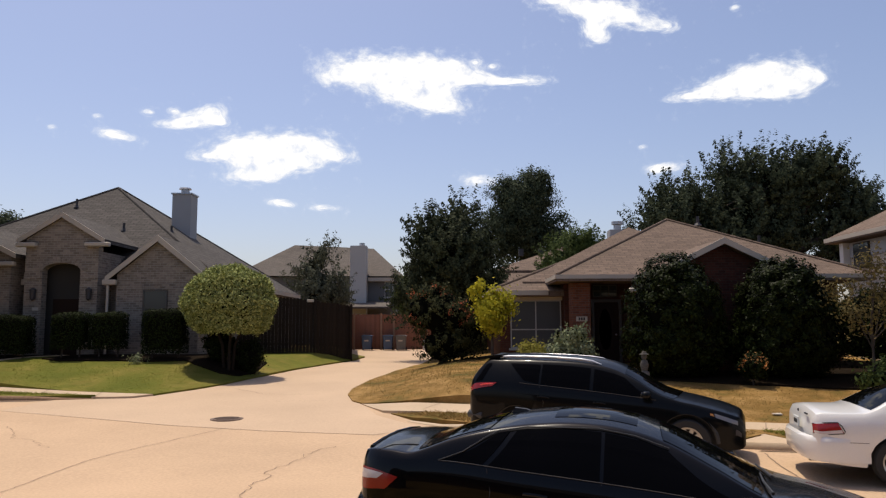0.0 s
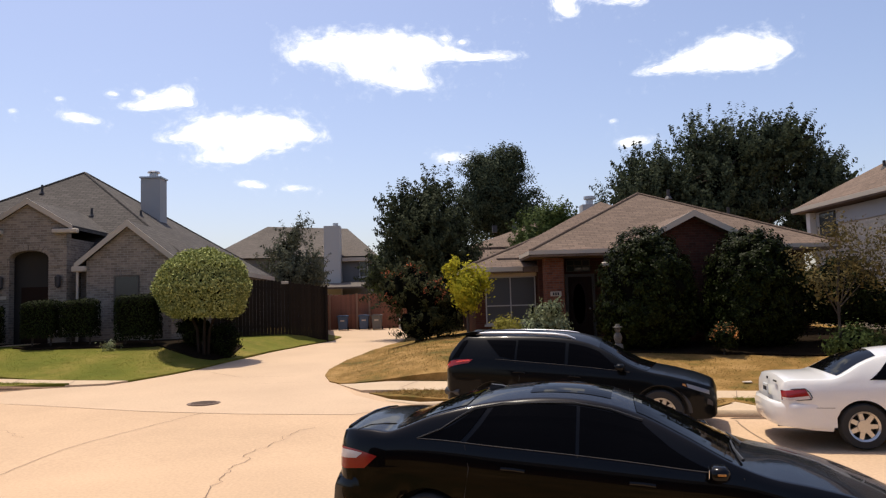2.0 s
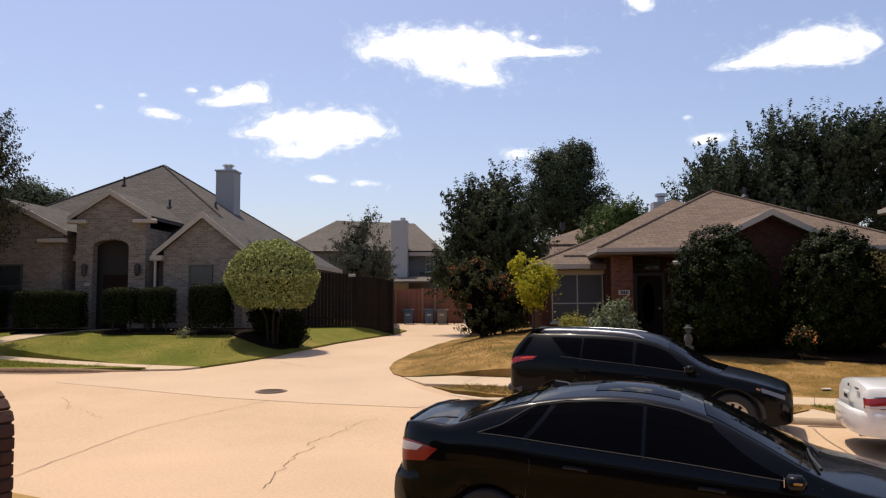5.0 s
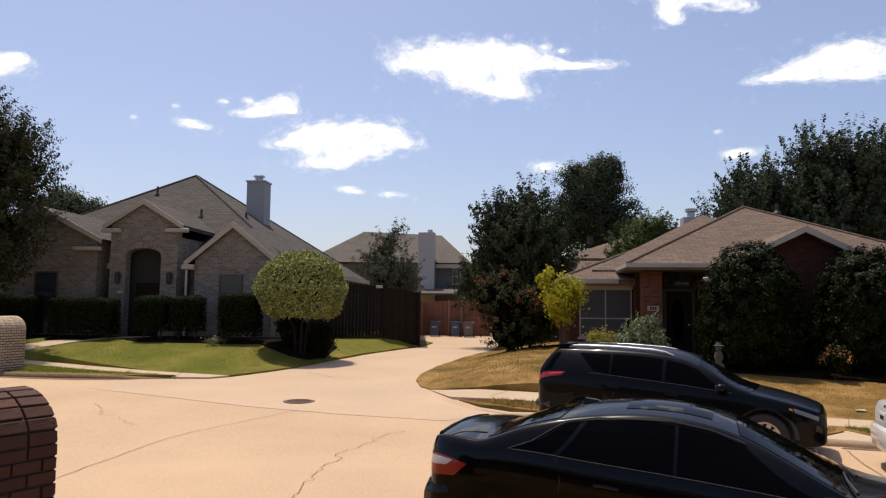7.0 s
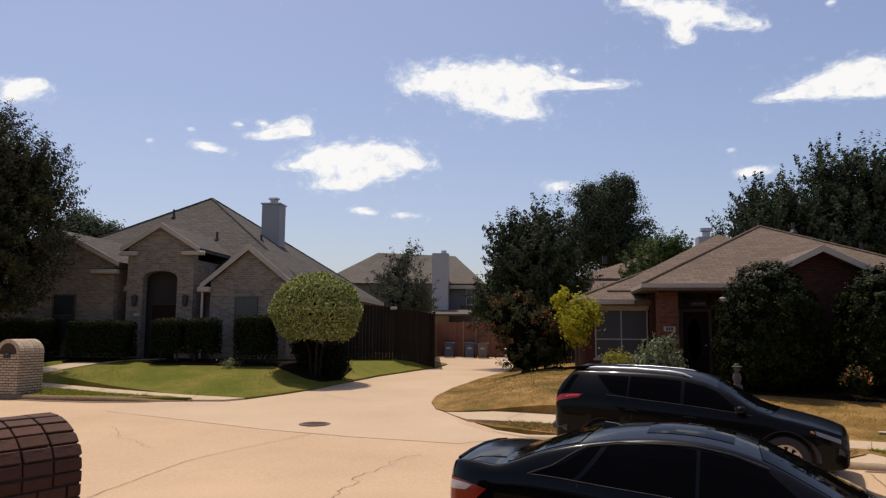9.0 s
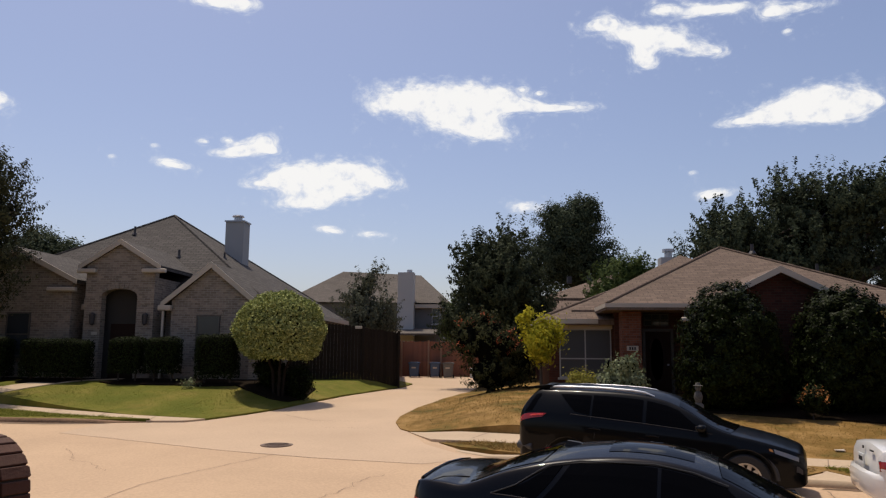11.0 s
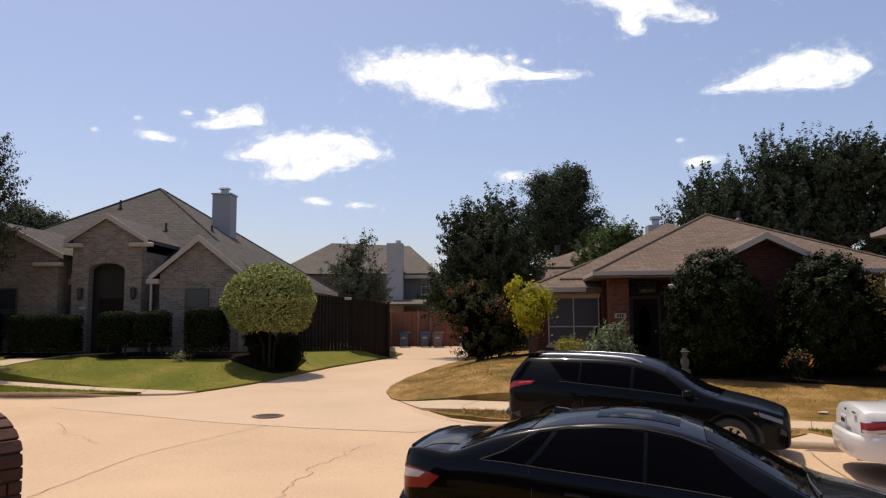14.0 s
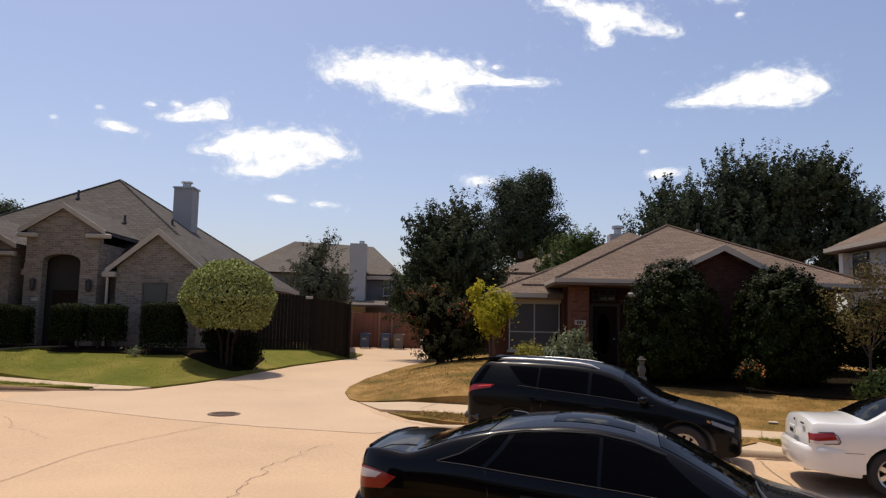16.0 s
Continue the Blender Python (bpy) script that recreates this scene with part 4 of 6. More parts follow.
chim = hp("chimney", boxed(7.35, 8.1, 33.0, 33.7, 3.9, 6.55), SIDING, two, "low grey chimney")
bm = bmesh.new()
tube(bm, [(7.75, 33.35, 6.5), (7.75, 33.35, 6.8)], [0.17, 0.17], 12)
tube(bm, [(7.75, 33.35, 6.82), (7.75, 33.35, 6.95)], [0.26, 0.26], 12)
o = hp("chimney_cap", bm, METAL_DULL, two)
o.parent = chim

three = house("house", (19.0, 19.0, 0.5), "two-storey cream brick house with a brown shingle roof")
hp("wall", boxed(14.45, 23.5, 8.0, 26.6, 0.2, 5.15), BRICK_WHITE, three, "cream brick wall")
hp("roof", hip(bmesh.new(), 13.95, 24.0, 7.5, 27.1, 5.36, 3.0), SHINGLE_TAN, three)
hp("fascia", hip_fascia(bmesh.new(), 13.95, 24.0, 7.5, 27.1, 5.36, 0.13), TRIM_TAN, three)
hp("corner_post", boxed(14.2, 14.44, 26.35, 26.6, 3.6, 5.15), TRIM_WHITE, three)
hp("upper_siding", boxed(14.40, 14.446, 8.1, 26.3, 4.6, 5.14), SIDING, three, "grey siding band under the eave")
# dark slab painted as the shaded opening behind the pane
win = hp("window", boxed(14.36, 14.40, 25.0, 26.0, 4.2, 5.08), RECESS_SHADE, three)
o = hp("pane", boxed(14.345, 14.358, 25.05, 25.95, 4.25, 5.03), PANE, three)
o.parent = win
pipe(three, 15.6, 24.0, 6.35, 0.25)

four = house("house", (-10.0, 64.0, 0.8), "two-storey grey house with gables and a white chimney wall")
hp("wall", boxed(-17.0, -4.3, 60.4, 70.5, 0.3, 6.29), FAR_SIDING, four)
bm = bmesh.new()
q = [bm.verts.new(c) for c in ((-17.6, 59.9, 6.4), (-3.6, 59.9, 6.3), (-6.6, 65, 9.1), (-13.6, 65, 9.45), (-17.6, 71, 6.4), (-3.6, 71, 6.3))]
for f in ((0, 1, 2, 3), (1, 5, 2), (5, 4, 3, 2), (4, 0, 3), (0, 4, 5, 1)):
    bm.faces.new([q[i] for i in f])
hp("roof", bm, SHINGLE_FAR, four, "broad hipped roof")
hp("chimney_wall", boxed(-7.9, -6.6, 59.2, 60.3, 0.3, 8.75), PALE_SIDING, four, "pale chimney wall")
hp("gable_siding", boxed(-6.55, -4.2, 59.9, 60.38, 5.9, 6.2), TRIM_TAN, four)
window(four, -5.2, -4.5, 60.3, 4.6, 5.9, (1, 2), SIDING, 0.06)
window(four, -9.6, -8.5, 60.38, 4.4, 5.9, (2, 1), SIDING, 0.06)
hp("patio_roof", slab(bmesh.new(), [(-9.2, 56.5, 3.75), (-4.6, 56.5, 3.75), (-4.6, 60.3, 4.3), (-9.2, 60.3, 4.3)], 0.15), SHINGLE_FAR, four, "grey patio cover")
bm = bmesh.new()
tube(bm, [(-7.0, 59.7, 8.75), (-7.0, 59.7, 9.0)], [0.22, 0.22], 10)
hp("flue", bm, METAL_DULL, four)

five = house("house", (7.0, 50.0, 0.8), "brown roofed house behind the trees")
hp("wall", boxed(3.0, 13.0, 44.4, 54, 0.3, 5.5), BRICK_RED_SHADED, five)
hp("roof", hip(bmesh.new(), 2.6, 13.5, 44.0, 54.5, 5.55, 2.0), SHINGLE_TAN, five)
hp("lower_roof", hip(bmesh.new(), 1.2, 6.5, 41.2, 44.3, 4.6, 0.7), SHINGLE_TAN, five)
hp("lower_wall", boxed(1.6, 6.2, 41.6, 44.2, 0.3, 4.5), BRICK_RED_SHADED, five)
for x in (5.3, 6.6):
    hp("roof_vent", boxed(x - 0.7, x - 0.4, 47.5, 47.75, 6.75, 7.2), METAL_DARK, five)

# unseen plain house added behind the viewpoint, blocking low sky and its reflections
unseen_house = house("house", (0.0, -14.0, 0.5), "unseen red brick house added to block low sky on the near side")
hp("wall", boxed(-13, 14, -20, -7.5, 0.2, 3.6), BRICK_RED_SHADED, unseen_house)
hp("roof", hip(bmesh.new(), -13.5, 14.5, -20.5, -7.0, 3.7, 3.4), SHINGLE_GREY, unseen_house)
hp("garage_door", boxed(2.5, 7.5, -7.52, -7.46, 0.5, 2.7), TRIM_TAN, unseen_house)

# ---- fences ----
def fence(name, a, b, top_a, top_b, material, label, step=0.145, thick=0.02, posts=(), base=None):
    """Upright boards side by side along a line, rails behind, posts."""
    e = thing(name, (a[0], a[1], lie(a[1])), label, "fence")
    dx, dy = b[0] - a[0], b[1] - a[1]
    ln = math.hypot(dx, dy)
    rz = math.degrees(math.atan2(dy, dx))
    n = int(ln / step)
    mesh = None
    for i in range(n):
        f = (i + 0.5) / n
        z1 = top_a + (top_b - top_a) * f
        z0 = lie(a[1] + dy * f) + 0.03
        if mesh is None:
            mesh = bpy.data.meshes.new("board")
            bm = prism(bmesh.new(), [(-step / 2 + 0.001, 0), (step / 2 - 0.001, 0), (step / 2 - 0.001, 0.985), (step / 2 - 0.03, 1), (-step / 2 + 0.03, 1), (-step / 2 + 0.001, 0.985)], -thick / 2, thick / 2)
            skin(bm).to_mesh(mesh)
            bm.free()
            mesh.materials.append(material)
        o = new("board", mesh)
        o.parent = e
        o.matrix_basis = pose(dx * f, dy * f, z0 - lie(a[1]), 0, 0, rz) @ Matrix.Diagonal((1, 1, z1 - z0 + 0.02 * rng.uniform(-1, 1), 1))
    for h in (0.25, 0.85):
        bm = tube(bmesh.new(), [(0, 0, 0.1 + (top_a - lie(a[1])) * h), (dx, dy, 0.1 + top_b - lie(a[1]) - (top_b - lie(b[1])) * (1 - h))], [0.04, 0.04], 4)
        o = part("rail", bm, material, e)
        o.location = (-dy / ln * 0.05, dx / ln * 0.05, 0)
    for f, side in posts:
        x, y = dx * f + dy / ln * side, dy * f - dx / ln * side
        part("post", boxed(x - 0.05, x + 0.05, y - 0.05, y + 0.05, 0, top_a + (top_b - top_a) * f - lie(a[1]) + 0.06), FENCE_POST if material is FENCE_RED else material, e)
    return e


fence("wood_fence", (-8.9, 31.6), (-5.83, 32.1), 3.72, 3.38, FENCE_DARK, "dark weathered board fence beside the house")
fence("wood_fence", (-5.83, 32.1), (-4.29, 33.1), 3.38, 3.17, FENCE_DARK, "tall dark weathered board fence along the driveway", posts=((0.03, 0.08), (0.97, 0.08)))
fence("wood_fence", (-4.29, 33.1), (-5.75, 44.4), 3.15, 2.95, FENCE_DARK, "dark weathered board fence receding along the driveway")
fence("wood_fence", (-5.75, 44.5), (0.5, 44.5), 2.96, 2.96, FENCE_RED, "red cedar board fence across the driveway", posts=((0.02, 0.07), (0.28, 0.07), (0.4, 0.07), (0.72, 0.07)))
fence("wood_fence", (-0.75, 33.4), (1.8, 33.4), 2.75, 2.75, FENCE_DARK, "dark weathered board fence beside the red brick house")
# added fence section: covers bright lawn so the gap reads as dark
fence("wood_fence", (12.95, 27.0), (14.4, 27.0), 2.9, 2.9, FENCE_DARK, "dark board fence added to darken the gap between two houses")


# ---- wheeled bins ----
def wheeled_bin(at, material, label, rz=0):
    e = thing("wheeled_bin", at, label, "bin", "bins by the fence", rz)
    bm = bmesh.new()
    rows = []
    for z, w, d in ((0.06, 0.22, 0.25), (0.12, 0.24, 0.27), (0.5, 0.27, 0.31), (0.9, 0.29, 0.34), (0.93, 0.31, 0.36), (0.96, 0.31, 0.36)):
        rows.append([bm.verts.new((x * w, y * d, z)) for x, y in ((-1, -0.85), (-0.85, -1), (0.85, -1), (1, -0.85), (1, 0.85), (0.85, 1), (-0.85, 1), (-1, 0.85))])
    for a, b in zip(rows, rows[1:]):
        for k in range(8):
            bm.faces.new((a[k], a[(k + 1) % 8], b[(k + 1) % 8], b[k]))
    bm.faces.new(rows[0][::-1])
    bm.faces.new(rows[-1])
    part("body", bm, material, e)
    bm = bmesh.new()
    prism(bm, [(-0.33, 0.965), (0.33, 0.965), (0.33, 1.0), (0.2, 1.05), (-0.2, 1.05), (-0.33, 1.0)], -0.4, 0.36)
    part("lid", bm, material, e, "domed lid")
    bm = tube(bmesh.new(), [(-0.26, 0.42, 0.98), (0.26, 0.42, 0.98)], [0.02, 0.02], 8)
    part("handle", bm, material, e)
    for s in (-1, 1):
        bm = tube(bmesh.new(), [(s * 0.24, 0.3, 0.12), (s * 0.3, 0.3, 0.12)], [0.12, 0.12], 16)
        part("wheel", bm, RUBBER, e)
    e.scale = (1.0, 1.0, 0.86)
    part("label_bar", boxed(-0.12, 0.12, -0.335, -0.325, 0.62, 0.72), TRIM_TAN, e, "pale printed panel")
    return e


wheeled_bin((-4.78, 43.8, lie(43.8)), BIN_BLUE, "dark blue wheeled bin with a closed lid")
wheeled_bin((-3.55, 43.8, lie(43.8)), BIN_BLUE, "dark blue wheeled bin beside the grey one", 4)
wheeled_bin((-2.75, 43.5, lie(43.5)), BIN_GREY, "grey wheeled bin with a closed lid", -3)


# ---- cars ----
def curve(keys, s):
    """A smooth line through (s, value) keys."""
    xs = [k[0] for k in keys]
    if s <= xs[0]:
        return keys[0][1]
    for i in range(len(keys) - 1):
        if s <= xs[i + 1]:
            (x0, y0), (x1, y1) = keys[i], keys[i + 1]
            m0 = (y1 - (keys[i - 1][1] if i else y0)) / (x1 - (xs[i - 1] if i else x0))
            m1 = ((keys[i + 2][1] if i + 2 < len(keys) else y1) - y0) / ((xs[i + 2] if i + 2 < len(keys) else x1) - x0)
            h = x1 - x0
            t = (s - x0) / h
            return (2 * t ** 3 - 3 * t * t + 1) * y0 + (t ** 3 - 2 * t * t + t) * h * m0 + (-2 * t ** 3 + 3 * t * t) * y1 + (t ** 3 - t * t) * h * m1
    return keys[-1][1]


class Shape:
    """A car body as sections along its length: s from the rear, u from the sill (0) over the belt (1) and the roof's edge (2) to the middle (3)."""

    def __init__(self, top, belt, wide, roof_w, sill, length, crown=0.05, start=0.0):
        self.top, self.belt, self.wide, self.roof_w, self.sill, self.length, self.crown = top, belt, wide, roof_w, sill, length, crown
        self.start = start

    def at(self, s, u, side=1, out=0.0):
        zt = curve(self.top, s)
        zb = min(curve(self.belt, s), zt - 0.035)
        w = curve(self.wide, s)
        z0 = curve(self.sill, s)
        k = min(1.0, max(0.0, (zt - zb) / 0.4))
        wr = w * 0.93 * (1 - k) + curve(self.roof_w, s) * k
        if u <= 1:
            y = w * (0.93 + 0.07 * math.sin(math.pi * min(1, 0.15 + 0.6 * u)))
            if u > 0.8:
                y -= w * 0.025 * ((u - 0.8) / 0.2) ** 2
            z = z0 + (zb - z0) * u
        elif u <= 2:
            t = u - 1
            y0 = w * (0.93 + 0.07 * math.sin(math.pi * 0.75)) - w * 0.025
            y = y0 + (wr - y0) * t + 0.03 * k * math.sin(math.pi * t)
            z = zb + (zt - zb) * t * (1 - 0.10 * k * (1 - t))
            if t > 0.85:
                z -= 0.02 * k * ((t - 0.85) / 0.15) ** 2
        else:
            t = u - 2
            y = wr * (1 - t)
            z = zt - 0.02 * k + (self.crown + 0.02 * k) * math.sin(t * math.pi / 2)
        return Vector((s, side * (y + out), z + (out if u > 1.6 else 0)))


US = [0, 0.12, 0.3, 0.5, 0.68, 0.82, 0.92, 1, 1.08, 1.25, 1.5, 1.75, 1.88, 1.95, 2, 2.06, 2.15, 2.35, 2.65, 3]


def body_mesh(shape, arches, n=90):
    """The lofted shell, open where the wheels stand."""
    bm = bmesh.new()
    rows = []
    L = shape.length
    for i in range(n + 1):
        s = shape.start + (L - shape.start) * i / n
        row = [shape.at(s, u, -1) for u in US] + [shape.at(s, u, 1) for u in US[-2::-1]]
        rows.append([bm.verts.new(c) for c in row])
    for a, b in zip(rows, rows[1:]):
        for k in range(len(a) - 1):
            f = bm.faces.new((a[k], b[k], b[k + 1], a[k + 1]))
    bm.faces.new(rows[0])
    bm.faces.new(rows[-1][::-1])
    # pull the lower edge up round each wheel
    for v in bm.verts:
        for ws, wz, wr in arches:
            d = math.hypot(v.co.x - ws, v.co.z - wz)
            if d < wr and abs(v.co.y) > 0.5:
                dz = math.sqrt(max(0, wr * wr - (v.co.x - ws) ** 2))
                v.co.z = max(v.co.z, wz + dz)
    return bm


def patch_on(shape, cells, side, out=0.006):
    """A panel lying on the body: cells(a, b) gives s, u for a, b from 0 to 1."""
    bm = bmesh.new()
    n, m = 14, 8
    g = [[bm.verts.new(shape.at(*cells(i / n, j / m), side, out)) for j in range(m + 1)] for i in range(n + 1)]
    for i in range(n):
        for j in range(m):
            q = (g[i][j], g[i + 1][j], g[i + 1][j + 1], g[i][j + 1])
            bm.faces.new(q)
    bmesh.ops.remove_doubles(bm, verts=bm.verts, dist=1e-5)
    return bm


def quad(p00, p10, p11, p01):
    """Cells bounded by four corners in s, u."""
    def f(a, b):
        return tuple((p00[k] * (1 - a) + p10[k] * a) * (1 - b) + (p01[k] * (1 - a) + p11[k] * a) * b for k in (0, 1))
    return f


def strip_on(shape, pts, side, wide, out=0.01):
    """A narrow moulding along s, u points."""
    bm = bmesh.new()
    tube(bm, [shape.at(s, u, side, out) for s, u in pts], [wide] * len(pts), 6)
    return bm


def over_top(shape, s0, s1, u0=2.1, bend=0.0, out=0.006):
    """Glass across the car between two stations, from edge to edge."""
    bm = bmesh.new()
    n = 12
    us = [(u0 + (3 - u0) * j / 6, -1) for j in range(7)] + [(u0 + (3 - u0) * j / 6, 1) for j in range(5, -1, -1)]
    g = []
    for i in range(n + 1):
        row = []
        for u, side in us:
            mid = 1 - (3 - u) ** 2
            a, b = s0(mid), s1(mid)
            row.append(bm.verts.new(shape.at(a + (b - a) * i / n, u, side, 0) + Vector((0, 0, out))))
        g.append(row)
    for a, b in zip(g, g[1:]):
        for k in range(len(a) - 1):
            bm.faces.new((a[k], b[k], b[k + 1], a[k + 1]))
    return bm


def wheel(parent, s, y, r, width, spokes, rim_r, hub=0.075):
    side = -1 if y < 0 else 1
    w = new("wheel")
    w.parent = parent
    w.location = (s, y, r)
    w.rotation_euler = (radians(-90 * side), 0, 0)
    bm = bmesh.new()
    prof = [(rim_r, -width / 2), (r - 0.02, -width / 2), (r, -width / 2 + 0.03), (r, width / 2 - 0.03), (r - 0.02, width / 2), (rim_r, width / 2), (rim_r - 0.02, 0)]
    n = 36
    rg = [[bm.verts.new((math.cos(k * math.tau / n) * a, math.sin(k * math.tau / n) * a, -h)) for a, h in prof] for k in range(n)]
    for k in range(n):
        for j in range(len(prof)):
            jj = (j + 1) % len(prof)
            bm.faces.new((rg[k][j], rg[k][jj], rg[(k + 1) % n][jj], rg[(k + 1) % n][j]))
    part("tyre", bm, RUBBER, w, smooth=0.7)
    bm = bmesh.new()
    o = width / 2 - 0.03
    for k in range(n):
        for a0, a1, h0, h1 in ((rim_r, rim_r - 0.03, o + 0.02, o), (rim_r - 0.03, rim_r - 0.035, o, -0.05)):
            t0, t1 = k * math.tau / n, (k + 1) * math.tau / n
            bm.faces.new([bm.verts.new((math.cos(t) * a, math.sin(t) * a, h)) for t, a, h in ((t0, a0, h0), (t1, a0, h0), (t1, a1, h1), (t0, a1, h1))])
    for k in range(spokes):
        t = k * math.tau / spokes
        c, sn = math.cos(t), math.sin(t)
        q = []
        for rr, hw in ((0.05, 0.035), (rim_r - 0.02, 0.03 if spokes > 6 else 0.042)):
            for sg in (-1, 1):
                q.append((c * rr - sn * hw * sg, sn * rr + c * hw * sg))
        a = [bm.verts.new((x, y2, o - 0.01)) for x, y2 in (q[0], q[1], q[3], q[2])]
        b = [bm.verts.new((x, y2, o - 0.05)) for x, y2 in (q[0], q[1], q[3], q[2])]
        bm.faces.new(a)
        for i in range(4):
            bm.faces.new((a[i], a[(i + 1) % 4], b[(i + 1) % 4], b[i]))
    tube(bm, [(0, 0, o - 0.06), (0, 0, o + 0.005)], [hub, hub - 0.01], 16)
    part("rim", bm, ALLOY, w)
    # near-black disc stands in for the shade behind the spokes
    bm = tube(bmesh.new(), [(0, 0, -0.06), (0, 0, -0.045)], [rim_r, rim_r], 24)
    part("brake_shade", bm, RECESS_SHADE, w)
    return w


def mirror(parent, shape, s, u, paint, side, lamp=None):
    p = shape.at(s, u, side)
    bm = bmesh.new()
    ya, yb = sorted((p.y + side * 0.07, p.y + side * 0.27))
    box(bm, p.x - 0.10, p.x + 0.04, ya, yb, p.z + 0.015, p.z + 0.12, bevel=0.03)
    tube(bm, [p, (p.x, p.y + side * 0.12, p.z + 0.04)], [0.035, 0.03], 8)
    m = part("mirror", bm, paint, parent, smooth=1.0)
    part("mirror_glass", boxed(p.x - 0.108, p.x - 0.101, ya + 0.035, yb - 0.035, p.z + 0.035, p.z + 0.1, bevel=0.003), CHROME, m)
    if lamp:
        part("mirror_indicator", boxed(p.x - 0.05, p.x + 0.01, p.y + side * 0.262 - 0.012, p.y + side * 0.262 + 0.012, p.z + 0.065, p.z + 0.082, bevel=0.004), lamp, m, "amber indicator")
    return m


def seam(parent, shape, pts, side):
    # dark line laid on the skin as the shade of a gap
    return part("panel_gap", strip_on(shape, pts, side, 0.004, 0.0005), RECESS_SHADE, parent)


def floor_pan(parent, L, w, z):
    part("underbody", boxed(0.35, L - 0.35, -w + 0.26, w - 0.26, z, z + 0.52), PLASTIC, parent)


# black saloon at the near kerb
def saloon():
    e = thing("car", (-0.60, 7.46, 0.0), "glossy black four-door saloon parked at the kerb", "car", "parked cars", -17.0, ry=0.8)
    L = 4.87
    sh = Shape(top=[(0.1, 1.06), (0.13, 1.13), (0.22, 1.16), (0.42, 1.165), (0.62, 1.16), (1.0, 1.305), (1.35, 1.395), (1.7, 1.445), (2.0, 1.462), (2.35, 1.44), (2.7, 1.355), (3.1, 1.17), (3.45, 0.99), (3.7, 0.90), (4.0, 0.845), (4.3, 0.775), (4.65, 0.66), (4.82, 0.58), (4.87, 0.53)],
               belt=[(0.1, 1.03), (0.35, 1.085), (0.9, 1.105), (1.6, 1.045), (3.0, 0.94), (3.45, 0.91), (3.7, 0.86), (4.4, 0.70), (4.87, 0.48)],
               wide=[(0.1, 0.70), (0.15, 0.80), (0.32, 0.885), (0.7, 0.915), (2.4, 0.925), (4.0, 0.915), (4.5, 0.86), (4.75, 0.72), (4.87, 0.55)],
               roof_w=[(0, 0.62), (0.75, 0.66), (1.5, 0.605), (2.3, 0.59), (3.0, 0.61), (3.5, 0.70), (4.87, 0.6)],
               sill=[(0.1, 0.42), (0.2, 0.28), (0.8, 0.2), (4.2, 0.2), (4.75, 0.22), (4.87, 0.3)], length=L, start=0.1)
    part("body", body_mesh(sh, ((0.98, 0.33, 0.38), (3.83, 0.33, 0.38))), PAINT_BLACK, e, smooth=0.6)
    floor_pan(e, L, 0.9, 0.2)
    for side in (-1, 1):
        part("rear_quarter_window", patch_on(sh, quad((0.92, 1.12), (1.26, 1.10), (1.46, 1.86), (1.36, 1.84)), side), CAR_GLASS, e)
        part("side_window", patch_on(sh, quad((1.31, 1.09), (2.225, 1.07), (2.225, 1.86), (1.52, 1.86)), side), CAR_GLASS, e)
        part("side_window", patch_on(sh, quad((2.255, 1.07), (3.34, 1.10), (2.74, 1.84), (2.255, 1.86)), side), CAR_GLASS, e)
        part("window_trim", strip_on(sh, [(0.88 + 0.05 * i, 1.07) for i in range(49)], side, 0.0035), METAL_DARK, e)
        part("window_trim", strip_on(sh, [(0.88, 1.09), (1.08, 1.44), (1.26, 1.76), (1.36, 1.88), (1.6, 1.91), (2.2, 1.91), (2.5, 1.9), (2.76, 1.88)], side, 0.006), PLASTIC, e)
        for s in (1.72, 2.75):
            part("door_handle", strip_on(sh, [(s - 0.1, 0.84), (s, 0.845), (s + 0.1, 0.84)], side, 0.014, 0.03), PAINT_BLACK, e)
        seam(e, sh, [(1.3, 1.0), (1.34, 0.8), (1.3, 0.5), (1.42, 0.1)], side)
        seam(e, sh, [(2.24, 1.05), (2.26, 0.6), (2.26, 0.1)], side)
        seam(e, sh, [(3.5, 1.05), (3.56, 0.6), (3.5, 0.1)], side)
        lamp = part("rear_lamp", patch_on(sh, quad((0.11, 0.70), (0.40, 0.72), (0.52, 0.84), (0.11, 0.97)), side, 0.008), LAMP_RED, e, "red wrap-around rear lamp")
        part("clear_lens", patch_on(sh, quad((0.12, 0.83), (0.32, 0.82), (0.38, 0.87), (0.12, 0.94)), side, 0.013), LAMP_CLEAR, lamp)
        part("headlamp", patch_on(sh, quad((4.25, 0.85), (4.72, 0.8), (4.75, 0.98), (4.35, 1.0)), side, 0.006), LAMP_CLEAR, e)
        mirror(e, sh, 3.34, 0.98, PAINT_BLACK, side, LAMP_AMBER)
        wheel(e, 0.98, side * 0.82, 0.33, 0.22, 10, 0.23)
        wheel(e, 3.83, side * 0.82, 0.33, 0.22, 10, 0.23)
    part("rear_window", over_top(sh, lambda m: 0.66 - 0.06 * m, lambda m: 1.26 + 0.05 * m, 2.08), CAR_GLASS, e)
    part("windscreen", over_top(sh, lambda m: 2.72 - 0.04 * m, lambda m: 3.42 + 0.10 * m, 2.06), CAR_GLASS, e)
    part("sunroof", over_top(sh, lambda m: 1.8, lambda m: 2.5, 2.3, out=0.004), CAR_GLASS, e, "dark glass sunroof")
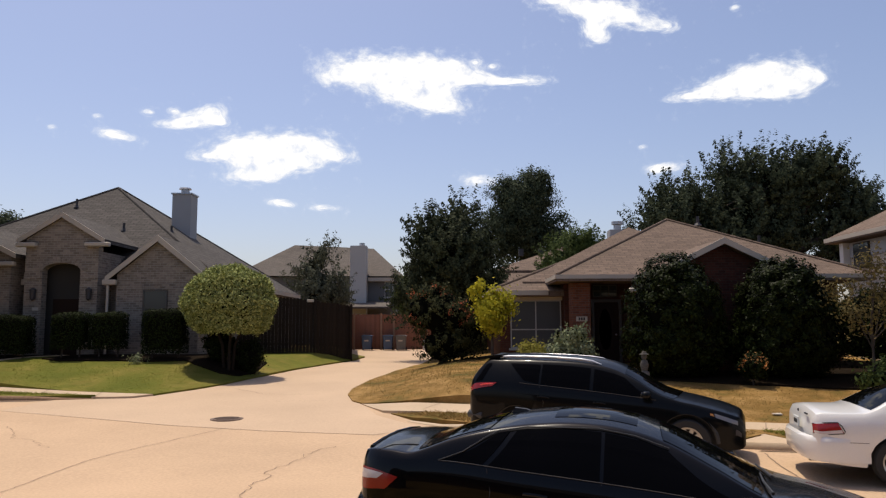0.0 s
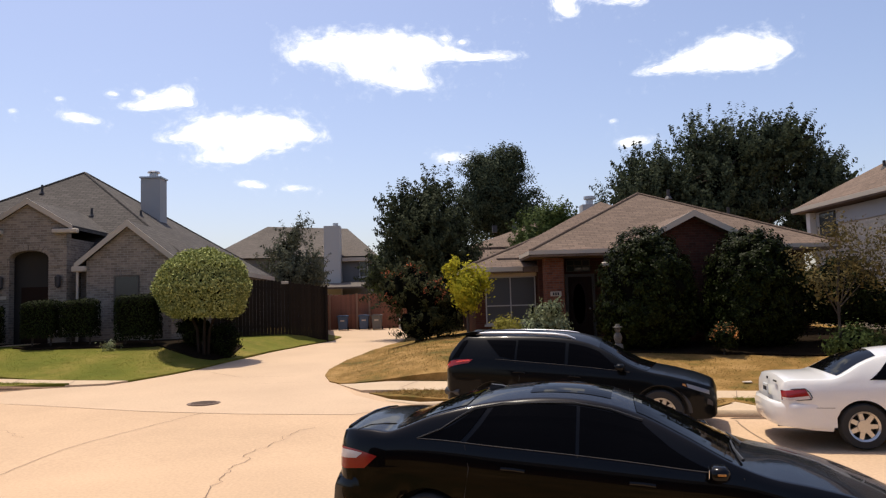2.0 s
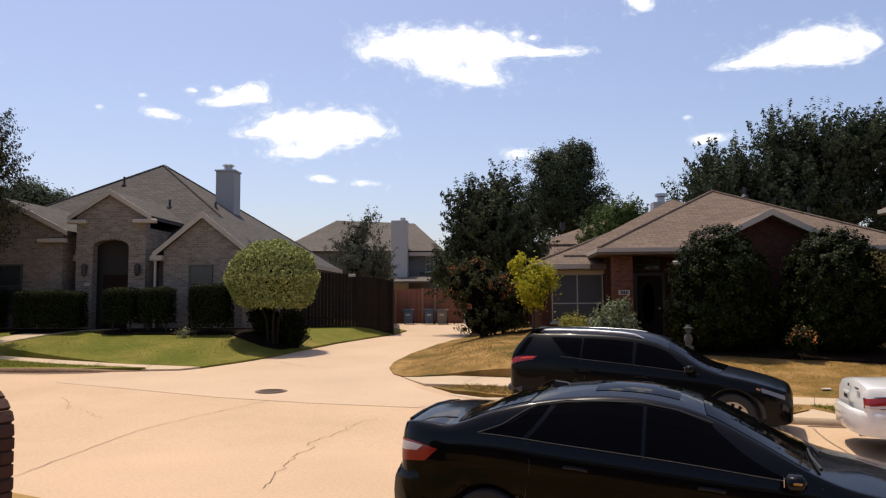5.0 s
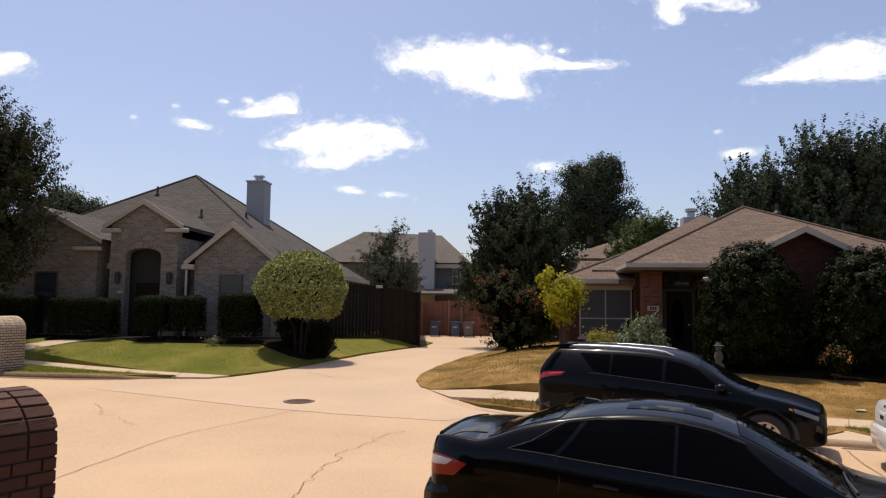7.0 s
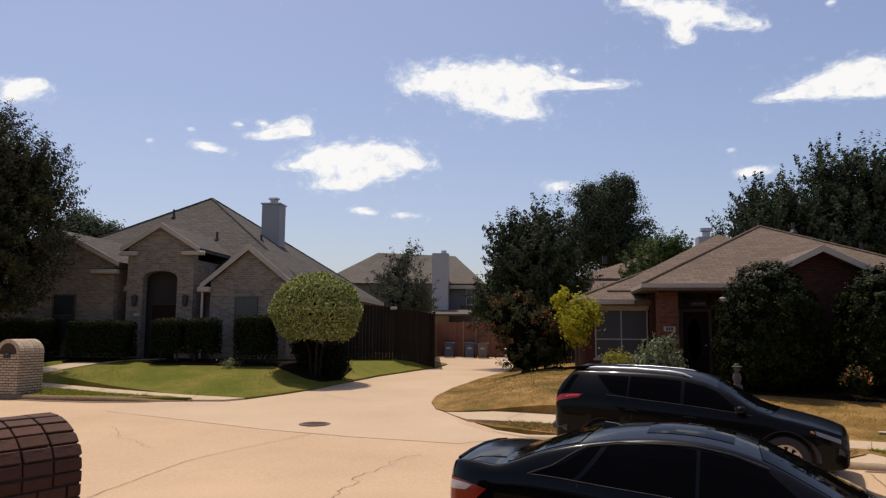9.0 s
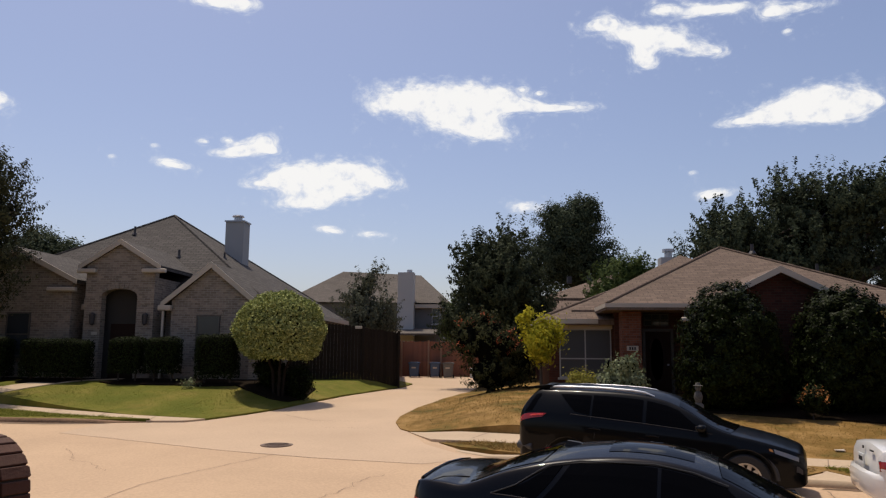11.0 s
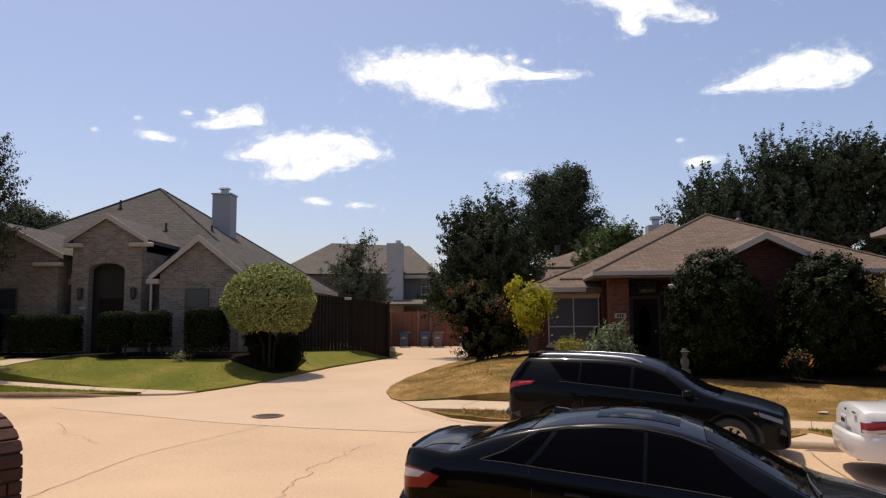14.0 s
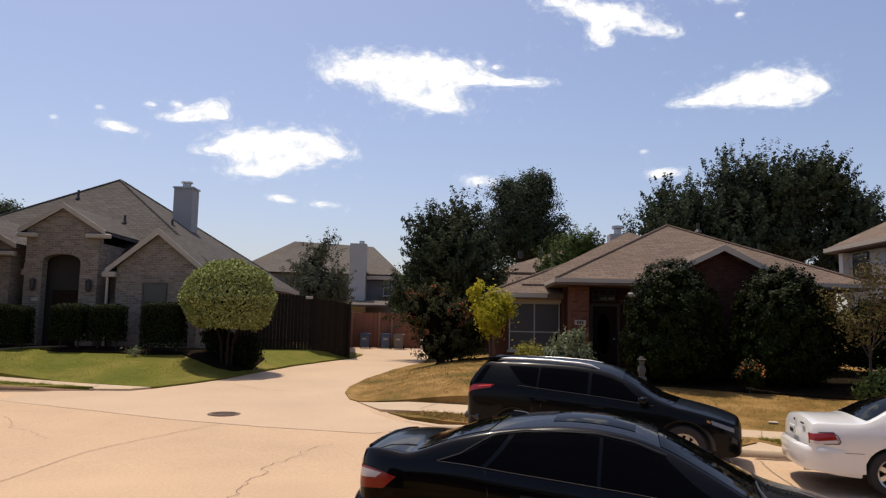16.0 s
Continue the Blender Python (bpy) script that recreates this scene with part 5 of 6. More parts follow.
    # boot gap drawn the same way, its shade as a dark line
    part("boot_gap", strip_on(sh, [(0.30, 1.95), (0.36, 2.2), (0.48, 2.3), (0.58, 2.35)], -1, 0.005, 0.001), RECESS_SHADE, e)
    part("boot_lip", tube(bmesh.new(), [sh.at(0.17, u, sd, 0.0) for u, sd in ((2.1, -1), (2.5, -1), (3, 1), (2.5, 1), (2.1, 1))], [0.018] * 5, 8), PAINT_BLACK, e)
    p = sh.at(1.38, 3, 1)
    part("antenna", prism(bmesh.new(), [(1.33, p.z - 0.02), (1.55, p.z - 0.0), (1.47, p.z + 0.03), (1.36, p.z + 0.04)], -0.03, 0.03), PLASTIC, e, "low black antenna fin")
    for line in (((3.52, 2.2, -1), (3.48, 2.5, -1), (3.48, 2.85, -1)), ((3.58, 2.95, -1), (3.54, 2.8, 1), (3.50, 2.45, 1))):
        part("wiper", tube(bmesh.new(), [sh.at(*q) + Vector((0, 0, 0.022)) for q in line], [0.014, 0.011, 0.007], 6), PLASTIC, e)
    bm = bmesh.new()
    rows = []
    for z, o in ((0.24, 0.03), (0.32, 0.08), (0.55, 0.10), (0.66, 0.09), (0.73, 0.05), (0.76, -0.02)):
        rows.append([bm.verts.new(c) for c in ((0.66, -0.86, z), (0.3, -0.885 - o * 0.12, z), (0.14 - o * 0.7, -0.78 - o * 0.2, z), (0.06 - o, -0.5, z), (0.04 - o, 0, z), (0.06 - o, 0.5, z), (0.14 - o * 0.7, 0.78 + o * 0.2, z), (0.3, 0.885 + o * 0.12, z), (0.66, 0.86, z))])
    for a, b in zip(rows, rows[1:]):
        for k in range(8):
            bm.faces.new((a[k], a[k + 1], b[k + 1], b[k]))
    part("rear_bumper", bm, PAINT_BLACK, e, smooth=1.0)
    part("number_plate", boxed(0.08, 0.099, -0.15, 0.15, 0.72, 0.87), PLATE, e)
    return e


# charcoal utility car at the far kerb
def utility():
    e = thing("car", (0.708, 14.0, 0.11), "dark charcoal sport utility car with silver roof rails", "car", "parked cars", -21.0, ry=0.9)
    L = 4.55
    sh = Shape(top=[(0, 1.10), (0.06, 1.22), (0.2, 1.43), (0.33, 1.56), (0.5, 1.565), (1.2, 1.57), (2.0, 1.545), (2.5, 1.46), (2.85, 1.31), (3.25, 1.08), (3.55, 0.985), (3.8, 0.94), (4.15, 0.86), (4.38, 0.79), (4.5, 0.73), (4.55, 0.62)],
               belt=[(0, 1.05), (0.15, 1.135), (0.6, 1.17), (1.5, 1.115), (2.8, 1.02), (3.5, 0.95), (4.15, 0.84), (4.4, 0.77), (4.55, 0.56)],
               wide=[(0, 0.72), (0.08, 0.84), (0.3, 0.895), (0.8, 0.92), (3.8, 0.92), (4.25, 0.87), (4.5, 0.72), (4.6, 0.55)],
               roof_w=[(0, 0.68), (0.35, 0.60), (1.5, 0.62), (2.6, 0.64), (3.2, 0.70), (3.6, 0.76), (4.6, 0.6)],
               sill=[(0, 0.45), (0.15, 0.32), (0.8, 0.26), (4.1, 0.26), (4.5, 0.28), (4.6, 0.4)], length=L, crown=0.075)
    part("body", body_mesh(sh, ((0.92, 0.36, 0.43), (3.70, 0.36, 0.43))), PAINT_GREY, e, smooth=0.6)
    floor_pan(e, L, 0.9, 0.27)
    for side in (-1, 1):
        part("rear_quarter_window", patch_on(sh, quad((1.02, 1.16), (1.28, 1.08), (1.28, 1.80), (0.74, 1.80)), side), CAR_GLASS, e)
        part("side_window", patch_on(sh, quad((1.32, 1.08), (2.15, 1.07), (2.15, 1.82), (1.32, 1.82)), side), CAR_GLASS, e)
        part("side_window", patch_on(sh, quad((2.21, 1.07), (3.25, 1.08), (2.72, 1.80), (2.21, 1.82)), side), CAR_GLASS, e)
        part("window_trim", strip_on(sh, [(0.95 + 0.06 * i, 1.04) for i in range(39)], side, 0.003), METAL_DARK, e)
        part("roof_rail", tube(bmesh.new(), [sh.at(s, 2.12, side) + Vector((0, 0, h)) for s, h in ((0.5, 0.0), (0.58, 0.03), (0.8, 0.036), (1.4, 0.04), (1.95, 0.036), (2.15, 0.03), (2.3, 0.0))], [0.016, 0.022, 0.024, 0.024, 0.024, 0.022, 0.014], 8), SILVER, e, "silver roof rail", smooth=1.0)
        for s in (1.38, 2.32):
            part("door_handle", strip_on(sh, [(s - 0.1, 0.80), (s, 0.81), (s + 0.1, 0.80)], side, 0.012, 0.026), PAINT_GREY, e)
        seam(e, sh, [(1.3, 1.0), (1.38, 0.7), (1.3, 0.15)], side)
        seam(e, sh, [(2.18, 1.05), (2.2, 0.6), (2.2, 0.1)], side)
        seam(e, sh, [(3.2, 1.05), (3.22, 0.6), (3.18, 0.1)], side)
        part("rear_lamp", patch_on(sh, quad((0.0, 0.86), (0.46, 0.92), (0.54, 0.99), (0.0, 1.0)), side, 0.012), LAMP_RED, e, "red rear lamp reaching round the side")
        part("headlamp", patch_on(sh, quad((4.12, 0.87), (4.44, 0.82), (4.44, 0.95), (4.10, 0.97)), side, 0.008), LAMP_DIM, e, "swept-back headlamp")
        part("headlamp_corner", patch_on(sh, quad((4.04, 0.90), (4.10, 0.89), (4.08, 0.95), (4.04, 0.95)), side, 0.013), LAMP_AMBER, e)
        part("fog_lamp_surround", patch_on(sh, quad((4.40, 0.48), (4.49, 0.48), (4.49, 0.66), (4.41, 0.66)), side, 0.012), METAL_DARK, e)
        for s in (0.92, 3.70):
            bm = bmesh.new()
            tube(bm, [Vector((s + 0.45 * math.cos(a), side * 0.875, 0.36 + 0.45 * math.sin(a))) for a in [math.pi * i / 16 for i in range(17)]], [0.035] * 17, 6)
            part("arch_cladding", bm, PLASTIC, e, "black plastic wheel arch", smooth=1.0)
        part("sill_cladding", patch_on(sh, quad((1.3, 0.0), (3.2, 0.0), (3.2, 0.2), (1.3, 0.2)), side, 0.012), PLASTIC, e)
        mirror(e, sh, 3.12, 1.1, PAINT_GREY, side)
        wheel(e, 0.92, side * 0.82, 0.355, 0.23, 10, 0.235)
        wheel(e, 3.70, side * 0.82, 0.355, 0.23, 10, 0.235)
    part("windscreen", over_top(sh, lambda m: 2.72 - 0.04 * m, lambda m: 3.48 + 0.10 * m, 2.06), CAR_GLASS, e)
    part("rear_window", over_top(sh, lambda m: 0.10, lambda m: 0.30, 2.08), CAR_GLASS, e)
    part("spoiler", slab(bmesh.new(), [(0.12, -0.62, 1.585), (0.55, -0.6, 1.635), (0.55, 0.6, 1.635), (0.12, 0.62, 1.585)], 0.045), PAINT_GREY, e)
    for side in (-1, 1):
        part("rear_pillar_glass", patch_on(sh, quad((0.10, 1.12), (0.26, 1.12), (0.40, 1.78), (0.30, 1.78)), side), CAR_GLASS, e, "dark glass wrapping round the tailgate")
        part("lamp_bar", strip_on(sh, [(0.05, 0.95), (0.3, 0.96), (0.48, 0.97)], side, 0.012, 0.02), mat("bright_red_lens", (0.75, 0.05, 0.04), 0.15, var=0.1, bump=0, coat=0.6), e, "bright red lens strip")
    part("rear_bumper", tube(bmesh.new(), [(0.3, -0.86, 0.58), (0.02, -0.74, 0.58), (-0.06, -0.4, 0.58), (-0.06, 0.4, 0.58), (0.02, 0.74, 0.58), (0.3, 0.86, 0.58)], [0.07] * 6, 8), PLASTIC, e, "black rear bumper step", smooth=1.0)
    part("number_plate", boxed(-0.015, 0.0, -0.16, 0.16, 0.8, 0.95), PLATE, e)
    return e


# white older saloon further along
def white_saloon():
    e = thing("car", (5.42, 11.41, 0.03), "older white four-door saloon parked at the kerb", "car", "parked cars", -12.7, ry=0.3)
    L = 4.85
    sh = Shape(top=[(0, 0.85), (0.05, 0.945), (0.15, 0.97), (0.5, 0.975), (0.74, 1.0), (1.1, 1.20), (1.4, 1.305), (1.9, 1.355), (2.7, 1.35), (3.0, 1.31), (3.4, 1.13), (3.7, 0.99), (4.2, 0.90), (4.65, 0.80), (4.8, 0.7), (4.85, 0.6)],
               belt=[(0, 0.82), (0.4, 0.90), (1.4, 0.93), (3.0, 0.91), (3.7, 0.87), (4.4, 0.8), (4.85, 0.55)],
               wide=[(0, 0.74), (0.06, 0.82), (0.3, 0.875), (0.8, 0.89), (4.0, 0.89), (4.5, 0.84), (4.75, 0.7), (4.85, 0.6)],
               roof_w=[(0, 0.66), (0.9, 0.68), (1.6, 0.58), (2.6, 0.60), (3.2, 0.66), (3.7, 0.74), (4.85, 0.6)],
               sill=[(0, 0.40), (0.12, 0.30), (0.8, 0.24), (4.2, 0.24), (4.75, 0.26), (4.85, 0.36)], length=L)
    part("body", body_mesh(sh, ((1.05, 0.32, 0.37), (3.85, 0.32, 0.37))), PAINT_WHITE, e, smooth=0.6)
    floor_pan(e, L, 0.87, 0.22)
    for side in (-1, 1):
        part("rear_quarter_window", patch_on(sh, quad((1.16, 1.14), (1.50, 1.10), (1.66, 1.82), (1.46, 1.78)), side), CAR_GLASS, e)
        part("side_window", patch_on(sh, quad((1.54, 1.10), (2.42, 1.09), (2.42, 1.84), (1.70, 1.83)), side), CAR_GLASS, e)
        part("side_window", patch_on(sh, quad((2.50, 1.09), (3.42, 1.10), (2.96, 1.82), (2.50, 1.84)), side), CAR_GLASS, e)
        part("door_handle", strip_on(sh, [(1.72, 0.82), (1.82, 0.825), (1.92, 0.82)], side, 0.014, 0.02), PLASTIC, e)
        part("door_handle", strip_on(sh, [(2.7, 0.82), (2.8, 0.825), (2.9, 0.82)], side, 0.014, 0.02), PLASTIC, e)
        seam(e, sh, [(1.6, 1.05), (1.58, 0.6), (1.42, 0.4)], side)
        seam(e, sh, [(2.46, 1.05), (2.46, 0.1)], side)
        seam(e, sh, [(0.1, 0.5), (0.4, 0.5), (0.68, 0.5)], side)
        lamp = part("rear_lamp", patch_on(sh, quad((0.0, 0.70), (0.37, 0.70), (0.30, 0.93), (0.0, 0.98)), side, 0.008), LAMP_RED, e, "long red rear lamp")
        part("clear_lens", patch_on(sh, quad((0.01, 0.70), (0.36, 0.70), (0.34, 0.77), (0.01, 0.77)), side, 0.012), LAMP_CLEAR, lamp)
        part("lamp_rim", strip_on(sh, [(0.0, 0.69), (0.2, 0.69), (0.37, 0.69), (0.385, 0.73), (0.35, 0.85), (0.30, 0.94), (0.15, 0.975), (0.0, 0.99)], side, 0.007, 0.008), PLASTIC, e)
        part("headlamp", patch_on(sh, quad((4.4, 0.8), (4.74, 0.75), (4.74, 0.96), (4.4, 0.98)), side, 0.006), LAMP_CLEAR, e)
        mirror(e, sh, 3.36, 1.12, PAINT_WHITE, side)
        wheel(e, 1.05, side * 0.79, 0.32, 0.2, 7, 0.215, 0.1)
        wheel(e, 3.85, side * 0.79, 0.32, 0.2, 7, 0.215, 0.1)
    part("rear_window", over_top(sh, lambda m: 0.78 - 0.06 * m, lambda m: 1.34 + 0.04 * m, 2.10), CAR_GLASS, e)
    part("windscreen", over_top(sh, lambda m: 2.98 - 0.04 * m, lambda m: 3.60 + 0.1 * m, 2.06), CAR_GLASS, e)
    bm = bmesh.new()
    rows = []
    for z, o in ((0.30, 0.02), (0.36, 0.07), (0.56, 0.09), (0.62, 0.07), (0.64, 0.0)):
        rows.append([bm.verts.new(c) for c in ((0.70, -0.872, z), (0.40, -0.878 - o * 0.12, z), (0.14, -0.86 - o * 0.3, z), (-0.02 - o * 0.5, -0.7, z), (-0.06 - o, -0.35, z), (-0.06 - o, 0.35, z), (-0.02 - o * 0.5, 0.7, z), (0.14, 0.86 + o * 0.3, z), (0.40, 0.878 + o * 0.12, z), (0.70, 0.872, z))])
    for a, b in zip(rows, rows[1:]):
        for k in range(9):
            bm.faces.new((a[k], a[k + 1], b[k + 1], b[k]))
    part("rear_bumper", bm, PAINT_WHITE, e, smooth=0.9)
    pl = part("number_plate", boxed(-0.06, -0.04, -0.15, 0.15, 0.70, 0.84, bevel=0.004), PLATE, e)
    for i in range(5):
        part("figure_bar", boxed(-0.066, -0.061, 0.08 - i * 0.045, 0.105 - i * 0.045, 0.74, 0.80), BAR_DARK, pl, "dark bar")
    part("badge_bar", boxed(-0.03, -0.012, -0.55, -0.40, 0.915, 0.935), BAR_DARK, e, "dark lettering bar")
    part("badge", boxed(-0.03, -0.012, -0.02, 0.02, 0.91, 0.95, bevel=0.004), BAR_DARK, e, "small dark emblem")
    part("exhaust_pipe", tube(bmesh.new(), [(0.0, -0.45, 0.28), (0.35, -0.45, 0.28)], [0.03, 0.03], 10), METAL_DARK, e)
    return e


saloon()
utility()
white_saloon()


# ---- brick mailboxes ----
def brick_mailbox(at, rz, half_w, half_l, spring, piece, joint, label, letterbox=False, gap=0.012):
    """A brick pier with a barrel top, laid brick by brick round a mortar core."""
    e = thing("mailbox", at, label, "mailbox", "brick mailboxes", rz)
    g = 0.006
    arc = [(-math.cos(math.pi * i / 12) * (half_w - g), spring + math.sin(math.pi * i / 12) * (half_w - g)) for i in range(13)]
    part("mortar_core", prism(bmesh.new(), [(-half_w + g, -0.3)] + arc + [(half_w - g, -0.3)], -half_l + g, half_l - g), joint, e)
    meshes = {}

    def brick(w, d, h, m):
        key = tuple(round(q, 3) for q in (w, d, h))
        if key not in meshes:
            me = bpy.data.meshes.new("brick")
            bm = boxed(-w / 2, w / 2, -d / 2, d / 2, -h / 2, h / 2, bevel=0.004)
            skin(bm).to_mesh(me)
            bm.free()
            me.materials.append(piece)
            meshes[key] = me
        o = new("brick", meshes[key])
        o.parent = e
        o.matrix_basis = m @ pose(*(rng.uniform(-0.0025, 0.0025, 3)), *(rng.uniform(-0.5, 0.5, 3)))
        return o

    course = 0.076
    rows = int(spring / course)
    for r in range(rows):
        z = spring - (r + 0.5) * course
        for axis, half, other in ((0, half_w, half_l), (1, half_l, half_w)):
            n = max(2, round(2 * half / 0.2))
            cell = 2 * half / n
            off = (r % 2) * 0.5
            for sgn in (-1, 1):
                k = -off
                while k < n - 0.01:
                    a, b = max(0, k) * cell - half, min(n, k + 1) * cell - half
                    k += 1
                    if b - a < 0.03:
                        continue
                    w = b - a - gap
                    c = (a + b) / 2
                    if axis == 0:
                        brick(w, 0.03, course - gap, pose(c, sgn * (other - 0.005), z))
                    else:
                        brick(w, 0.03, course - gap, pose(sgn * (other - 0.005), c, z, 0, 0, 90))
    n = max(7, round(math.pi * half_w / 0.076))
    m = max(2, round(2 * half_l / 0.2))
    for i in range(n):
        a = math.pi * (i + 0.5) / n
        for k in range(m):
            c = -half_l + (k + 0.5) * 2 * half_l / m
            brick(2 * half_l / m - 0.011, math.pi * half_w / n - 0.010, 0.03, pose(-math.cos(a) * (half_w - 0.005), c, spring + math.sin(a) * (half_w - 0.005), 0, -90 + math.degrees(a), 0) @ pose(0, 0, 0, 0, 0, 90))
        for sgn in (-1, 1):
            brick(math.pi * (half_w - 0.055) / n * 0.9, 0.03, 0.10, pose(-math.cos(a) * (half_w - 0.055), sgn * (half_l - 0.005), spring + math.sin(a) * (half_w - 0.055), 0, -90 + math.degrees(a), 0))
    if letterbox:
        bm = boxed(-0.12, 0.12, -half_l - 0.03, -half_l + 0.02, spring - 0.12, spring + 0.03)
        lb = part("letterbox_door", bm, PLASTIC, e, "black metal letterbox door")
        part("door_pull", boxed(-0.02, 0.02, -half_l - 0.05, -half_l - 0.032, spring - 0.01, spring + 0.01), METAL_DULL, lb)
    return e


brick_mailbox((-14.9, 20.25, lie(20.2) + 0.08), -8, 0.42, 0.46, 1.15, CREAM_PIECE, MORTAR_PALE, "pale cream brick mailbox with a barrel top at the kerb", True, 0.02)
brick_mailbox((-3.01, 3.85, 0.37), -22, 0.30, 0.36, 1.10, RED_PIECE, MORTAR, "dark red brick mailbox with a barrel top on the lawn")


# ---- trees and shrubs ----
def cloudlike(cx, cy, cz, rx, ry, rz, n, seed, k=0.42):
    """Several overlapping masses filling one broad crown."""
    r = np.random.default_rng(seed)
    out = [(cx, cy, cz, rx * 0.72, ry * 0.72, rz * 0.72)]
    for i in range(n):
        d = r.normal(size=3)
        d /= np.linalg.norm(d)
        d[2] = d[2] * 0.9 + 0.08
        f = r.uniform(0.5, 0.68)
        s = k * r.uniform(0.75, 1.2)
        out.append((cx + d[0] * rx * f, cy + d[1] * ry * f, cz + d[2] * rz * f, rx * s, ry * s, rz * s))
    return out


def spikes(blobs, n, lift, seed):
    """Upright leading shoots standing out of the crown's top."""
    r = np.random.default_rng(seed)
    out = []
    for i in range(n):
        b = blobs[r.integers(len(blobs))]
        a = r.uniform(0, math.tau)
        out.append((b[0] + math.cos(a) * b[3] * 0.6, b[1] + math.sin(a) * b[4] * 0.6, b[2] + b[5] * r.uniform(0.7, 0.95), 0.3 * lift, 0.3 * lift, lift * r.uniform(0.6, 1.1)))
    return out


Z30 = 0.75
A = cloudlike(0, 0, 4.1, 2.5, 2.3, 2.9, 10, 3) + [(-1.5, 0, 2.7, 1.2, 1.2, 1.2), (1.4, -0.3, 3.2, 1.3, 1.3, 1.7), (0.5, 0, 6.2, 0.9, 0.9, 1.2), (-0.9, 0, 5.6, 0.9, 0.9, 1.0)]
tree("tree", (0.15, 33.0, Z30), A, 0.17, 1500, 50, 0.07, 0.15, L_DARK, "dense dark green multi-stemmed tree beside the driveway", core=0.36, stems=3, spray=0.55)
B = cloudlike(-0.6, 0, 9.9, 3.3, 2.9, 4.2, 9, 8, 0.5) + [(2.2, 0, 8.6, 1.9, 1.6, 2.3), (-3.6, 0, 8.6, 2.0, 1.6, 2.4), (0.7, 0, 13.0, 1.3, 1.3, 1.4), (-1.4, 0, 12.4, 1.2, 1.2, 1.2)]
tree("tree", (6.6, 60.0, 0.7), B, 0.25, 1300, 50, 0.10, 0.24, L_OAK, "tall dark green tree behind the houses", core=0.36)
C = cloudlike(-3.6, 0, 6.6, 3.0, 2.4, 2.9, 9, 11) + cloudlike(0.6, 0.5, 7.2, 3.4, 2.8, 3.9, 11, 12) + cloudlike(5.2, 0, 6.5, 2.7, 2.2, 3.3, 8, 13) + cloudlike(3.4, 0, 9.0, 2.2, 1.9, 2.3, 6, 15)
tree("tree", (16.3, 40.0, 0.8), C, 0.4, 3400, 50, 0.085, 0.17, L_OAK, "very broad dark green tree rising behind the roof", core=0.4, stems=2, spray=0.8)
D = cloudlike(0.3, 0, 5.0, 2.7, 1.9, 2.2, 8, 21)
tree("tree", (6.9, 42.0, 0.8), D, 0.15, 800, 50, 0.08, 0.18, L_MID, "light green tree behind the roof ridge", core=0.36, spray=0.5)
E_ = cloudlike(0, 0, 3.8, 2.7, 2.2, 2.4, 8, 25) + [(0.3, 0, 6.0, 1.0, 0.9, 1.0)]
tree("tree", (-8.3, 46.5, 0.8), E_, 0.16, 480, 40, 0.075, 0.2, L_DUSTY, "small dusty grey-green tree with a thin top behind the fence", core=0.36, spray=0.6)
tree("tree", (-2.6, 49.0, 0.8), cloudlike(0, 0, 3.4, 1.1, 1.0, 2.0, 5, 29), 0.1, 120, 34, 0.09, 0.22, L_MID, "narrow light green tree behind the red fence", core=0.4)
F = cloudlike(0, 0, 6.6, 3.3, 3.0, 3.3, 9, 31)
tree("tree", (-29.6, 46.0, 0.9), F, 0.3, 1000, 50, 0.09, 0.22, L_OAK, "dark round tree behind the tan house", core=0.36)
H = cloudlike(0, 0, 5.4, 3.0, 2.8, 3.0, 9, 35, 0.5) + [(-1.0, 0, 8.0, 1.9, 1.8, 1.7), (1.2, 0, 7.0, 1.6, 1.5, 1.0), (1.6, -0.4, 4.2, 1.5, 1.4, 1.2), (0.2, -0.5, 2.9, 2.2, 1.8, 1.3), (2.0, 0, 5.8, 1.2, 1.2, 0.7), (-1.2, 0, 3.2, 2.2, 1.8, 1.6)]
tree("tree", (-19.1, 23.9, 1.0), H, 0.2, 3300, 46, 0.055, 0.16, L_OLIVE, "airy olive-green front yard tree with fine leaves", core=0.3, spray=0.5)

M = cloudlike(0, 0, 1.75, 1.15, 0.95, 1.4, 8, 41, 0.5) + [(0.1, 0, 0.7, 1.05, 0.8, 0.75), (0.85, 0.3, 1.0, 0.75, 0.7, 1.0)]
tree("flowering_shrub", (-0.15, 26.2, lawn_right(-0.15, 26.2) - 0.05), M, 0.05, 420, 36, 0.05, 0.11, L_MYRTLE, "tall crepe myrtle shrub with coral flowers", "shrub", core=0.7, stems=4, extra=(L_PINK, 0.38, "blossom", "coral blossom"), spray=0.3)
Y = cloudlike(0, 0, 1.75, 0.72, 0.65, 0.85, 7, 45, 0.45) + [(-0.5, 0, 2.35, 0.3, 0.3, 0.4), (0.45, 0, 2.0, 0.35, 0.3, 0.35)]
tree("small_tree", (1.42, 23.0, lawn_right(1.4, 23.0) - 0.05), Y, 0.045, 110, 34, 0.06, 0.11, L_YELLOW, "young tree with bright yellow-green leaves", core=0.0)
tree("shrub", (2.5, 20.6, lawn_right(2.5, 20.6)), cloudlike(0, 0, 0.55, 0.5, 0.4, 0.42, 5, 51), 0.03, 60, 34, 0.045, 0.10, L_LIME, "low yellow-green shrub under the window", "shrub", core=0.6)
